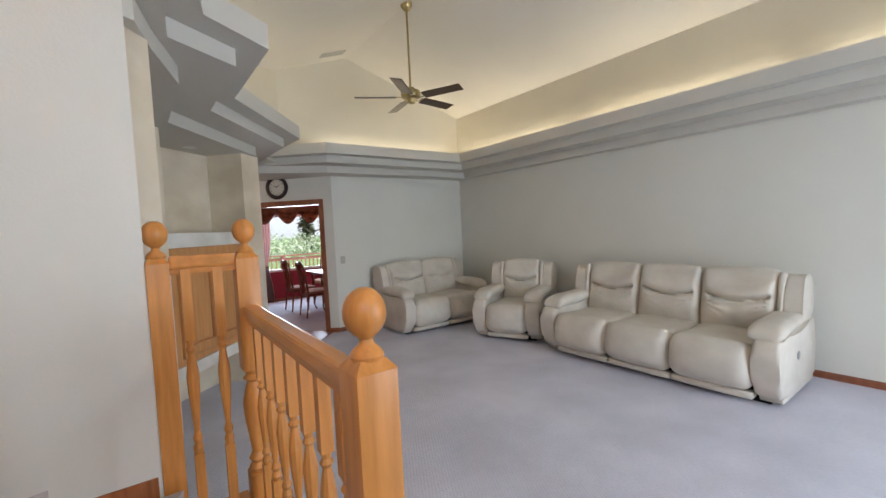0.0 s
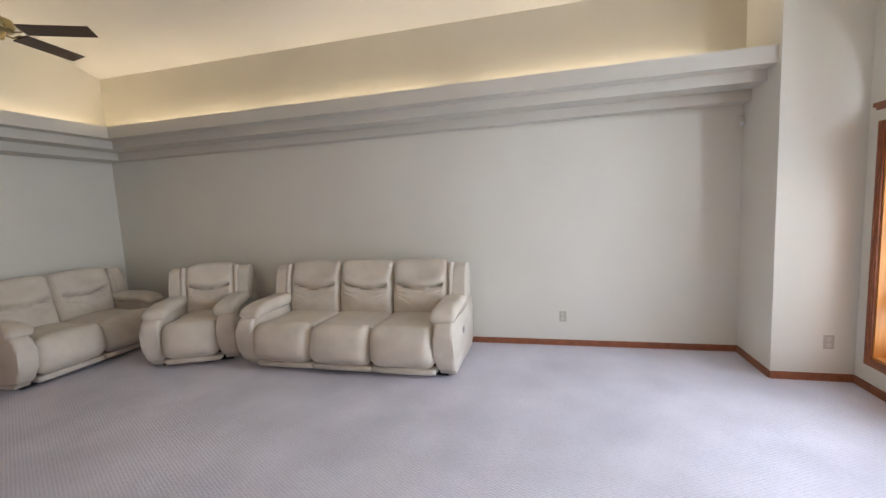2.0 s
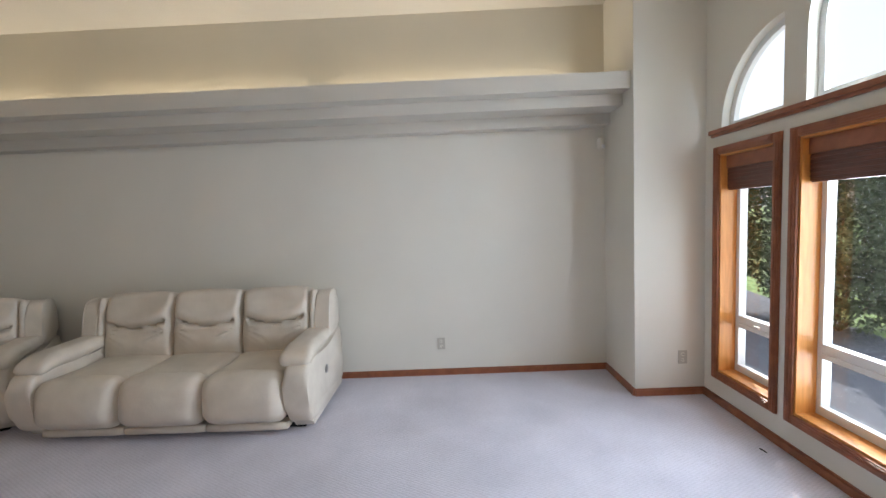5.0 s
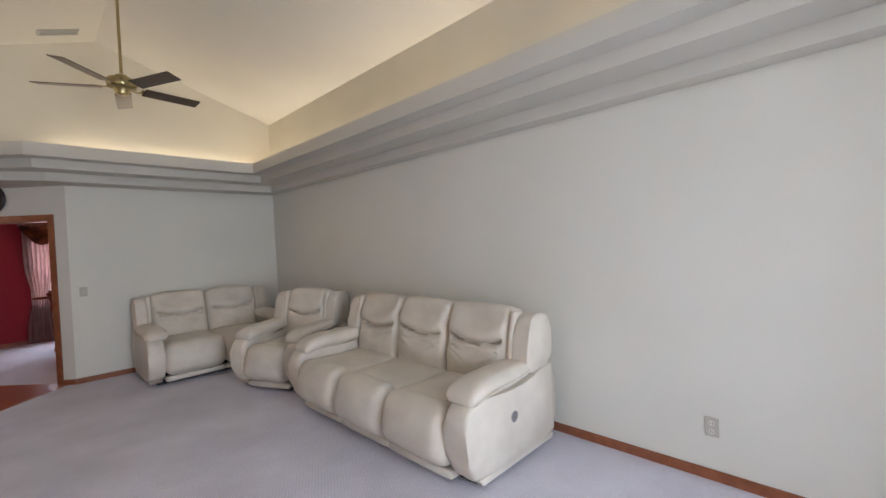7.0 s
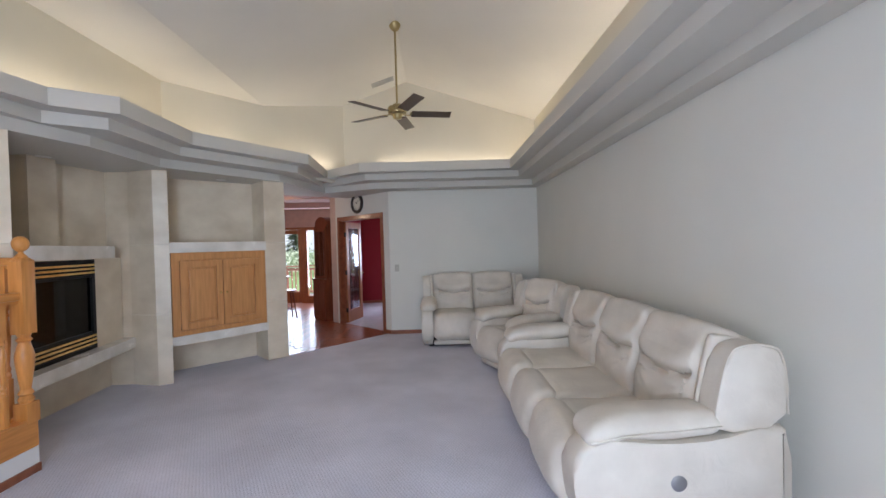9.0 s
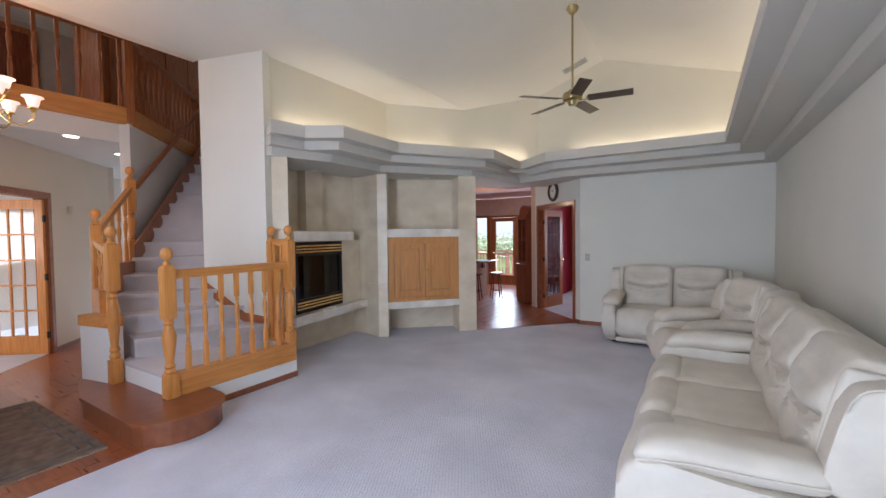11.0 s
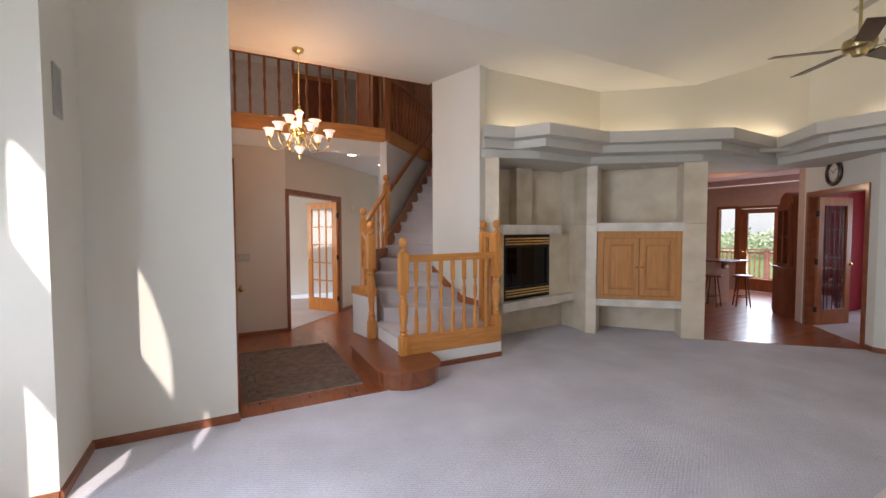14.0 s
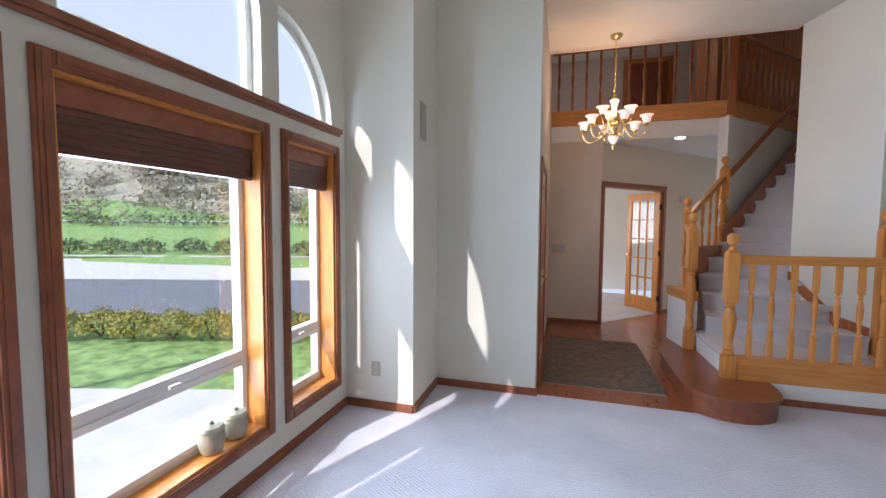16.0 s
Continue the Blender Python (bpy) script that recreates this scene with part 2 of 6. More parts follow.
def prism(bm, pts, z0, z1):
    lo = [bm.verts.new((x, y, z0)) for x, y in pts]
    hi = [bm.verts.new((x, y, z1)) for x, y in pts]
    n = len(pts)
    bm.faces.new(lo)
    bm.faces.new(hi)
    for i in range(n):
        bm.faces.new((lo[i], lo[(i + 1) % n], hi[(i + 1) % n], hi[i]))
    return bm


def slab_between(bm, p, q, t, z0, z1, side=1):
    """A wall from p to q in plan, its thickness t to the left (side 1) or right of the way."""
    d = (Vector(q) - Vector(p)).normalized()
    nrm = Vector((-d.y, d.x)) * t * side
    return prism(bm, [tuple(p), tuple(q), (q[0] + nrm.x, q[1] + nrm.y), (p[0] + nrm.x, p[1] + nrm.y)], z0, z1)


def lathe(bm, profile, seg=14, m=None, square=None):
    rings = []
    for r, z in profile:
        rings.append([bm.verts.new((r * math.cos(2 * math.pi * i / seg), r * math.sin(2 * math.pi * i / seg), z)) for i in range(seg)])
    for a, b in zip(rings, rings[1:]):
        for i in range(seg):
            bm.faces.new((a[i], a[(i + 1) % seg], b[(i + 1) % seg], b[i]))
    bm.faces.new(rings[0])
    bm.faces.new(rings[-1])
    if m is not None:
        bmesh.ops.transform(bm, matrix=m, verts=[v for r in rings for v in r])
    return bm


def beam(bm, a, b, w, h, bevel=0.0):
    """A bar of width w and height h with its top centre line from a to b."""
    a, b = Vector(a), Vector(b)
    d = (b - a)
    n = d.length
    x = d.normalized()
    y = Vector((0, 0, 1)).cross(x).normalized()
    z = x.cross(y)
    m = Matrix.Translation(a) @ Matrix((x, y, z)).transposed().to_4x4()
    return box(bm, 0, n, -w / 2, w / 2, -h, 0, bevel, m)


def tube(bm, pts, r, seg=8):
    pts = [Vector(p) for p in pts]
    rings = []
    up = Vector((0.3, 0.2, 1)).normalized()
    for i, p in enumerate(pts):
        d = (pts[min(i + 1, len(pts) - 1)] - pts[max(i - 1, 0)]).normalized()
        u = d.cross(up).normalized()
        w = d.cross(u)
        rr = r[i] if isinstance(r, (list, tuple)) else r
        rings.append([bm.verts.new(p + (u * math.cos(2 * math.pi * k / seg) + w * math.sin(2 * math.pi * k / seg)) * rr) for k in range(seg)])
    for a, b in zip(rings, rings[1:]):
        for k in range(seg):
            bm.faces.new((a[k], a[(k + 1) % seg], b[(k + 1) % seg], b[k]))
    bm.faces.new(rings[0])
    bm.faces.new(rings[-1])
    return bm


def cushion(sx, sy, sz, r=0.06, n=14, puff=(0, 0, 0), wrinkle=0.0, seed=0, warp=None):
    """A rounded box centred at the origin; puff bulges its faces; warp is a function of each place."""
    bm = bmesh.new()
    bmesh.ops.create_cube(bm, size=2)
    bmesh.ops.subdivide_edges(bm, edges=bm.edges[:], cuts=n, use_grid_fill=True)
    h = Vector((sx / 2, sy / 2, sz / 2))
    r = min(r, h.x, h.y, h.z)
    for v in bm.verts:
        u = Vector(v.co)
        # rounder spacing near the edges
        u = Vector([math.copysign(abs(c) ** 0.85 if abs(c) < 1 else 1, c) for c in u])
        p = Vector((u.x * h.x, u.y * h.y, u.z * h.z))
        inner = Vector([max(-(h[i] - r), min(h[i] - r, p[i])) for i in range(3)])
        d = p - inner
        if d.length > 1e-9:
            p = inner + d.normalized() * r if d.length > 0 else p
        fx, fy, fz = (1 - (p.x / h.x) ** 2), (1 - (p.y / h.y) ** 2), (1 - (p.z / h.z) ** 2)
        p.x += math.copysign(puff[0] * max(0, fy * fz), p.x) * min(1, abs(p.x / h.x) ** 2)
        p.y += math.copysign(puff[1] * max(0, fx * fz), p.y) * min(1, abs(p.y / h.y) ** 2)
        p.z += math.copysign(puff[2] * max(0, fx * fy), p.z) * min(1, abs(p.z / h.z) ** 2)
        if wrinkle:
            q = p * 5 + Vector((seed * 7.1, seed * 3.3, 0))
            p += p.normalized() * wrinkle * (noise.noise(q) + 0.5 * noise.noise(q * 2.3))
        if warp:
            p = warp(p)
        v.co = p
    return bm

# ---------------------------------------------------------------- the shell of the house
XE, XW, YN, YS = 4.683, 0.48, 6.22, -2.258
FLAT, RIDGE, EAVE = 3.59, 4.30, 3.60
# the 45 degree wall: a place at s metres from its corner
JOG = Vector((2.124, 6.219))
WAY = Vector((-1, 1)).normalized()
def along(s, off=0.0):
    p = JOG + WAY * s + Vector((1, 1)).normalized() * off
    return (p.x, p.y)
structure("floor", new_box(-1.3, 5.0, -2.6, 6.4, -0.12, 0.0), carpet, "lilac grey patterned carpet of the living room")

wb = bmesh.new()
prism(wb, [(XW - 0.03, -0.95), (XW - 0.03, 0.55), (0.45, 0.75), (-0.3, 0.9), (-0.9, 1.7), (-4.6, 1.9), (-4.6, 1.4), (-2.42, -0.7), (-2.42, -0.95)], -0.02, 0.006)
structure("foyer_floor", wb, floor_wood, "glossy reddish hardwood floor of the foyer")
wb = bmesh.new()
prism(wb, [(0.79, 5.0), (2.05, 6.28), (2.1, 6.35), (0.92, 7.55), (0.86, 10.75), (-4.2, 10.75), (-4.2, 4.9), (-0.4, 4.9), (0.35, 5.15)], -0.02, 0.006)
structure("kitchen_floor", wb, floor_wood, "glossy reddish hardwood floor of the kitchen")
structure("dining_floor", prism(bmesh.new(), [along(0.0, 0.07), along(1.68, 0.07), (0.90, 10.3), (5.0, 10.3), (5.0, 6.3)], -0.02, 0.01), carpet, "pale carpet of the dining room")
structure("study_floor", prism(bmesh.new(), [(-2.46, -0.06), (-3.62, 1.06), (-5.4, 1.2), (-6.2, -2.5), (-2.6, -2.5)], -0.02, 0.01), carpet, "pale carpet of the study")

# outer and inner walls
structure("wall_east", new_box(XE, XE + 0.15, YS - 0.2, YN + 0.15, 0, 3.75), wall_paint, "long off-white plastered wall behind the sofas")
structure("wall_north", new_box(2.124, XE, YN, YN + 0.15, 0, 2.6), wall_paint, "off-white plastered wall behind the loveseat")
# walls above the ledge carry the cove light's tint in their colour
bm = bmesh.new()
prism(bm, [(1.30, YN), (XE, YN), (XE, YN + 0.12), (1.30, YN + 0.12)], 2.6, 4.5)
structure("wall_gable", bm, cove_light_paint, "warm cream gable wall above the plaster ledge")
structure("cove_east", new_box(XE - 0.012, XE - 0.002, -1.66, YN, 2.70, 3.62), cove_light_paint, "warm cream wall above the plaster ledge")
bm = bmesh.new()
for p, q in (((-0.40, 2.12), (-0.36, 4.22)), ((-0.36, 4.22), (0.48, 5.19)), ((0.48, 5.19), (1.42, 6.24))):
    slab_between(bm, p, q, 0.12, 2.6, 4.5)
structure("cove_west", bm, cove_light_paint, "warm cream wall above the fireplace ledge")

# the wall with the dining room door, at 45 degrees, in three pieces round its opening
D0, D1 = 0.22, 1.53
bm = bmesh.new()
for s0, s1, z0, z1 in ((0, D0, 0, 2.6), (D1, 1.68, 0, 2.6), (D0, D1, 2.05, 2.6)):
    prism(bm, [along(s0), along(s1), along(s1, 0.13), along(s0, 0.13)], z0, z1)
structure("wall_dining_door", bm, wall_paint, "off-white wall with the dining room doorway")

# the west wall and the foyer's south wall
structure("wall_west", new_box(XW - 0.17, XW, YS - 0.2, -0.76, 0, FLAT + 0.1), wall_paint, "off-white plastered wall beside the foyer")
structure("pier_west", new_box(XW, 1.115, YS - 0.2, -1.67, 0, 4.1), wall_paint, "off-white plastered pier beside the window")
structure("pier_east", new_box(4.035, XE, YS - 0.2, -1.66, 0, 4.1), wall_paint, "off-white plastered pier beside the window")
structure("wall_foyer_south", new_box(-2.6, XW - 0.17, -0.93, -0.76, 0, 5.4), foyer_warmlit_paint, "off-white foyer wall beside the entry")

# south wall with the three windows, and the quarter arches above them
T = 0.20
Y0, Y1 = YS - T, YS
WIN = {"window_west": (1.29, 1.845), "window_centre": (2.077, 3.105), "window_east": (3.297, 3.850)}
WZ0, WZ1 = 0.27, 2.03
UZ0 = 2.235
ARCH_R = 0.60
bm = bmesh.new()
xs = [1.115, 1.29, 1.845, 2.077, 3.105, 3.297, 3.850, 4.035]
box(bm, 1.115, 4.035, Y0, Y1, 0, WZ0)
for a, b in ((0, 1), (2, 3), (4, 5), (6, 7)):
    box(bm, xs[a], xs[b], Y0, Y1, WZ0, WZ1)
box(bm, 1.115, 4.035, Y0, Y1, WZ1, UZ0)
UC0, UC1, UCS = 2.06, 3.075, 2.66
UCR = (UC1 - UC0) / 2
YU = YS - 0.11
def wall_piece(bm, pts):
    """A piece of the south wall from its outline in x and z."""
    lo = [bm.verts.new((x, YU, z)) for x, z in pts]
    hi = [bm.verts.new((x, Y1, z)) for x, z in pts]
    bm.faces.new(lo), bm.faces.new(hi)
    for i in range(len(pts)):
        j = (i + 1) % len(pts)
        bm.faces.new((lo[i], lo[j], hi[j], hi[i]))
ES, WS = 3.245, 1.905          # the tall sides of the quarter arches
wall_piece(bm, [(UC1, UZ0), (ES, UZ0), (ES, 4.3), (UC1, 4.3)])
wall_piece(bm, [(WS, UZ0), (UC0, UZ0), (UC0, 4.3), (WS, 4.3)])
N = 14
for i in range(N):
    a0, a1 = math.pi / 2 * i / N, math.pi / 2 * (i + 1) / N
    for side, x0 in ((1, ES), (-1, WS)):
        p = (x0 + side * ARCH_R * math.cos(a0), UZ0 + ARCH_R * math.sin(a0))
        q = (x0 + side * ARCH_R * math.cos(a1), UZ0 + ARCH_R * math.sin(a1))
        wall_piece(bm, [p, (p[0], 4.3), (q[0], 4.3), q])
for i in range(20):
    a0, a1 = math.pi * i / 20, math.pi * (i + 1) / 20
    p = ((UC0 + UC1) / 2 + UCR * math.cos(a0), UCS + UCR * math.sin(a0))
    q = ((UC0 + UC1) / 2 + UCR * math.cos(a1), UCS + UCR * math.sin(a1))
    wall_piece(bm, [p, (p[0], 4.38), (q[0], 4.38), q])
wall_piece(bm, [(ES + ARCH_R, UZ0), (4.035, UZ0), (4.035, 4.3), (ES + ARCH_R, 4.3)])
wall_piece(bm, [(1.115, UZ0), (WS - ARCH_R, UZ0), (WS - ARCH_R, 4.3), (1.115, 4.3)])
structure("wall_south", bm, wall_paint, "off-white window wall with quarter arches")

# the pier between the stairs and the fireplace
bm = bmesh.new()
prism(bm, [(-0.315, 2.035), (-1.16, 1.79), (-1.45, 2.0), (-3.6, 4.05), (-3.5, 4.2), (-1.30, 2.20), (-0.36, 2.16)], 0, FLAT + 0.05)
structure("wall_stair_pier", bm, wall_paint, "tall off-white pier wall between stairs and fireplace")
bm = bmesh.new()
prism(bm, [(-1.16, 1.79), (-1.45, 2.0), (-3.6, 4.05), (-3.5, 4.2), (-1.0, 1.9)], FLAT + 0.05, 5.4)
structure("wall_stair_upper", bm, foyer_warmlit_paint)

# ceilings
def slope(name, x0, x1, z0, z1, y0, y1, t=0.12):
    bm = bmesh.new()
    a = [bm.verts.new(p) for p in ((x0, y0, z0), (x1, y0, z1), (x1, y1, z1), (x0, y1, z0))]
    b = [bm.verts.new(v.co + Vector((0, 0, t))) for v in a]
    bm.faces.new(a), bm.faces.new(b)
    for i in range(4):
        j = (i + 1) % 4
        bm.faces.new((a[i], a[j], b[j], b[i]))
    return structure(name, bm, ceil_paint, "cream textured vaulted ceiling")
slope("ceiling_slope_west", XW, 2.49, FLAT, RIDGE, YS - 0.2, YN + 0.12)
slope("ceiling_slope_east", 2.49, XE + 0.15, RIDGE, EAVE - 0.05, YS - 0.2, YN + 0.12)
structure("ceiling_flat", new_box(-1.14, XW, -0.95, YN, FLAT, FLAT + 0.12), ceil_paint, "cream textured flat ceiling by the stairs")
structure("header_upper", new_box(-1.26, -1.14, -0.95, 1.79, FLAT, 5.4), foyer_warmlit_paint)
structure("ceiling_upper_hall", new_box(-9.0, -1.14, -3.0, 6.0, 5.4, 5.5), ceil_paint, "cream ceiling of the upper hall")

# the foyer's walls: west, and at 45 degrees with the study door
structure("wall_foyer_west", new_box(-2.56, -2.42, -0.76, -0.02, 0, 2.738), foyer_warmlit_paint, "off-white foyer wall with a switch")
FP, FQ = Vector((-2.42, -0.03)), Vector((-4.75, 2.17))
FD = (FQ - FP).normalized()
FN = Vector((FD.y, -FD.x)) * -1
def foy(s, off=0.0):
    p = FP + FD * s + FN * off
    return (p.x, p.y)
F0, F1 = 0.07, 1.55
bm = bmesh.new()
for s0, s1, z0, z1 in ((0, F0, 0, 2.738), (F1, 3.2, 0, 2.738), (F0, F1, 2.08, 2.738)):
    prism(bm, [foy(s0), foy(s1), foy(s1, 0.13), foy(s0, 0.13)], z0, z1)
structure("wall_study", bm, foyer_warmlit_paint, "off-white foyer wall with the study doorway")
# under-landing ceiling, landing and its edge
BC = Vector((-2.40, 1.57))
BE = Vector((-4.10, 3.30))
bm = bmesh.new()
prism(bm, [(-2.42, -0.95), (BC.x - 0.02, BC.y), (BE.x, BE.y), (-6.5, 4.5), (-9.0, 3.0), (-9.0, -3.0), (-2.42, -3.0)], 2.74, 3.15)
structure("landing_floor", bm, white_paint, "white drywall underside of the upper landing")
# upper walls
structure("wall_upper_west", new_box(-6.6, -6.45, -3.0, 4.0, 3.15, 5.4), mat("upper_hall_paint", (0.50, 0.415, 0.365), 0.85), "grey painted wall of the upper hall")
structure("wall_upper_south", new_box(-8.0, -2.4, -1.6, -1.45, 3.15, 5.4), foyer_warmlit_paint)
structure("wall_upper_north", slab_between(bmesh.new(), (-5.6, 5.2), (-3.4, 4.2), 0.12, 2.2, 5.4), foyer_warmlit_paint)
# stringer wall below the diagonal rail
bm = bmesh.new()
slab_between(bm, (-2.34, 1.54), (BE.x, BE.y), 0.12, 0, 2.98, 1)
structure("wall_stringer", bm, white_paint, "white wall carrying the upper stair rail")
structure("wall_hall_far", new_box(-6.4, -6.2, -2.6, 5.0, 0, 2.8), white_paint, "pale wall of the study")
# unseen wall added to keep sun off the study floor
structure("wall_study_east", new_box(-2.56, -2.42, -2.45, -0.93, 0, 2.74), foyer_warmlit_paint)
structure("wall_study_south", new_box(-6.2, -2.4, -2.6, -2.45, 0, 2.8), foyer_warmlit_paint)
structure("wall_study_north", new_box(-6.2, -4.7, 2.05, 2.2, 0, 2.8), foyer_warmlit_paint)
structure("study_ceiling", prism(bmesh.new(), [(-6.3, -2.55), (-2.43, -2.55), (-2.43, -0.05), foy(3.0, 0.02), (-6.3, 2.1)], 2.70, 2.735), ceil_paint)

# kitchen and dining shell
structure("wall_kitchen_north_a", new_box(-4.2, -2.12, 10.6, 10.75, 0, 2.7), mat("peach_wall_paint", (0.60, 0.44, 0.36), 0.8), "peach painted kitchen wall")
structure("wall_kitchen_north_b", new_box(0.16, 0.9, 10.6, 10.75, 0, 2.7), MATS["peach_wall_paint"], "peach painted kitchen wall")
structure("wall_kitchen_north_c", new_box(-2.12, -1.66, 10.6, 10.75, 0, 0.70), MATS["peach_wall_paint"])
structure("wall_kitchen_north_d", new_box(-2.12, 0.16, 10.6, 10.75, 2.10, 2.7), MATS["peach_wall_paint"])
structure("wall_kitchen_west", new_box(-4.35, -4.2, 3.5, 10.75, 0, 2.7), MATS["peach_wall_paint"])
structure("kitchen_ceiling", prism(bmesh.new(), [(-4.2, 10.75), (0.85, 10.75), (0.82, 7.55), (1.45, 6.40), (0.35, 5.15), (-0.45, 4.9), (-4.2, 3.6)], 2.62, 2.70), pink_paint, "rose tinted ceiling of the kitchen")
bm = bmesh.new()
prism(bm, [(-0.6, 5.6), (0.55, 6.9), (0.75, 6.7), (-0.4, 5.4)], 2.45, 2.62)
prism(bm, [(-2.6, 7.6), (0.9, 7.8), (0.95, 7.5), (-2.55, 7.3)], 2.50, 2.62)
prism(bm, [(-3.2, 9.4), (1.1, 9.6), (1.1, 9.3), (-3.2, 9.1)], 2.50, 2.62)
structure("kitchen_ceiling_steps", bm, pink_paint, "stepped rose tinted soffit bands")
structure("wall_kitchen_east", prism(bmesh.new(), [along(1.68), (0.80, 7.55), (0.80, 10.6), (0.85, 10.6), (0.85, 7.57)], 0, 2.62), MATS["peach_wall_paint"], "peach painted kitchen wall")
structure("wall_dining_west", prism(bmesh.new(), [along(1.69, 0.13), (0.853, 7.60), (0.853, 10.3), (0.93, 10.3), (0.93, 7.62)], 0, 2.62), red_paint, "crimson dining room wall")
bm = bmesh.new()
box(bm, 0.853, 1.80, 10.2, 10.35, 0, 2.62)
box(bm, 3.7, 5.0, 10.2, 10.35, 0, 2.62)
box(bm, 1.80, 3.7, 10.2, 10.35, 0, 0.70)
box(bm, 1.80, 3.7, 10.2, 10.35, 2.05, 2.62)
structure("wall_dining_north", bm, red_paint, "crimson dining room wall round a wide window")
structure("wall_dining_east", new_box(4.85, 5.0, 6.37, 10.35, 0, 2.62), red_paint, "crimson dining room wall")
structure("wall_dining_south", prism(bmesh.new(), [(2.16, 6.375), (4.85, 6.375), (4.85, 6.39), (2.15, 6.39)], 0, 2.62), red_paint)
structure("dining_ceiling", prism(bmesh.new(), [(2.05, 6.375), (0.93, 7.55), (0.93, 10.2), (4.85, 10.2), (4.85, 6.375)], 2.62, 2.7), ceil_paint)

# ---------------------------------------------------------------- the plaster ledge, in three stepped tiers
LEDGE = [(-0.08, 1.95), (0.00, 2.34), (0.36, 2.58), (0.35, 3.60), (1.22, 4.78), (1.16, 5.98), (1.78, 5.44), (4.085, 5.44), (4.085, -1.66)]
def inset(pts, d):
    """The line moved by d to its left, with mitred corners."""
    out = []
    for i, p in enumerate(pts):
        p = Vector(p)
        ns = []
        for a, b in ((i - 1, i), (i, i + 1)):
            if a >= 0 and b < len(pts):
                w = (Vector(pts[b]) - Vector(pts[a])).normalized()
                ns.append(Vector((-w.y, w.x)))
        if len(ns) == 1:
            out.append(p + ns[0] * d)
        else:
            s = (ns[0] + ns[1]).normalized()
            k = min(2.0, 1 / max(0.3, s.dot(ns[0])))
            out.append(p + s * d * k)
    return [tuple(p) for p in out]
BACK = [(XE, -1.66), (XE, YN), (2.124, YN), along(0.9), along(1.2), (-0.9, 5.4), (-1.2, 4.4), (-1.2, 2.2), (-0.33, 2.07)]
BACK_L = [(XE, -1.66), (XE, YN), (2.124, YN), along(0.72), (1.15, 6.6), (0.75, 5.05), (0.32, 5.15), (-0.6, 4.45), (-1.2, 4.1), (-1.2, 2.25), (-0.35, 2.14)]
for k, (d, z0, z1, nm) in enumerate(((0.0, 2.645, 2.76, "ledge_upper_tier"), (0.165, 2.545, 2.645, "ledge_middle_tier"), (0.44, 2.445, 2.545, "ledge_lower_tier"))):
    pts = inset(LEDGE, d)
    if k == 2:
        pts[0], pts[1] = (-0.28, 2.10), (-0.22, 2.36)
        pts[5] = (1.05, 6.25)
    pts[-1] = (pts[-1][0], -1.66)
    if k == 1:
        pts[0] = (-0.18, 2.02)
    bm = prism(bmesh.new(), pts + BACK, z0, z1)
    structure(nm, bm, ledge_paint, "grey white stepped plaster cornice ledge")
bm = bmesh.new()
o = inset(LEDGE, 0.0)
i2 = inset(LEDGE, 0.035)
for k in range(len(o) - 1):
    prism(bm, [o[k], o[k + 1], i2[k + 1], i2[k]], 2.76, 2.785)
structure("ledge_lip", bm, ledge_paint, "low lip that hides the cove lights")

# cove lights that stand on the ledge
def cove(name, p, q, watts):
    p, q = Vector(p), Vector(q)
    mid = (p + q) / 2
    n = (q - p).length
    ob = new(name, bpy.data.lights.new(name, "AREA"))
    ob.data.shape, ob.data.size, ob.data.size_y = "RECTANGLE", n, 0.05
    ob.data.energy, ob.data.color = watts, WARM
    ang = math.atan2(q.y - p.y, q.x - p.x)
    ob.matrix_world = pose(mid.x, mid.y, 2.79, 0, 0, math.degrees(ang)) @ pose(0, 0, 0, 180, 0, 0)
for i, (a, b) in enumerate(((-1.3, 0.98), (1.26, 3.42), (3.66, 5.9))):
    cove("cove_light_east", (4.615, a), (4.615, b), 3.2 * (b - a))
cove("cove_light_north", (2.0, 6.15), (4.4, 6.15), 7.0)
cove("cove_light_nw", (0.62, 5.20), (1.30, 5.95), 2.4)
cove("cove_light_west", (-0.27, 2.35), (-0.25, 4.05), 4.2)
cove("cove_light_west_b", (-0.18, 4.25), (0.42, 4.98), 2.8)

# lights of the rooms beyond, of the chandeliers and of the recessed fittings
for x, y in ((-2.474, 1.0), (-3.23, 1.77)):
    sp = new("light_foyer_spot", bpy.data.lights.new("light_foyer_spot", "SPOT"))
    sp.data.energy, sp.data.color, sp.data.spot_size, sp.data.spot_blend, sp.data.shadow_soft_size = 7, (1, 0.74, 0.48), radians(95), 0.8, 0.05
    sp.location = (x, y, 2.70)
# added fill for the upper hall, which has no fitting here
point_lamp("light_upper_hall", (-4.9, 0.2, 5.1), 6, (1, 0.76, 0.55), 0.12)
point_lamp("light_kitchen_spot", (-0.2, 7.0, 2.20), 8, (1, 0.75, 0.5))
point_lamp("light_dining", (2.9, 8.6, 2.1), 10, (1, 0.75, 0.5))

# ---------------------------------------------------------------- baseboards
def baseboard(name, pts, side=1, z=0.0, h=0.052):
    bm = bmesh.new()
    for p, q in zip(pts, pts[1:]):
        slab_between(bm, p, q, 0.016, z, z + h, side)
        slab_between(bm, p, q, 0.010, z + h, z + h + 0.012, side)
    return structure(name, bm, trim_wood, "brown oak baseboard")
baseboard("baseboard_east", [(XE, YN), (XE, -1.66), (4.035, -1.66), (4.035, YS)], -1)
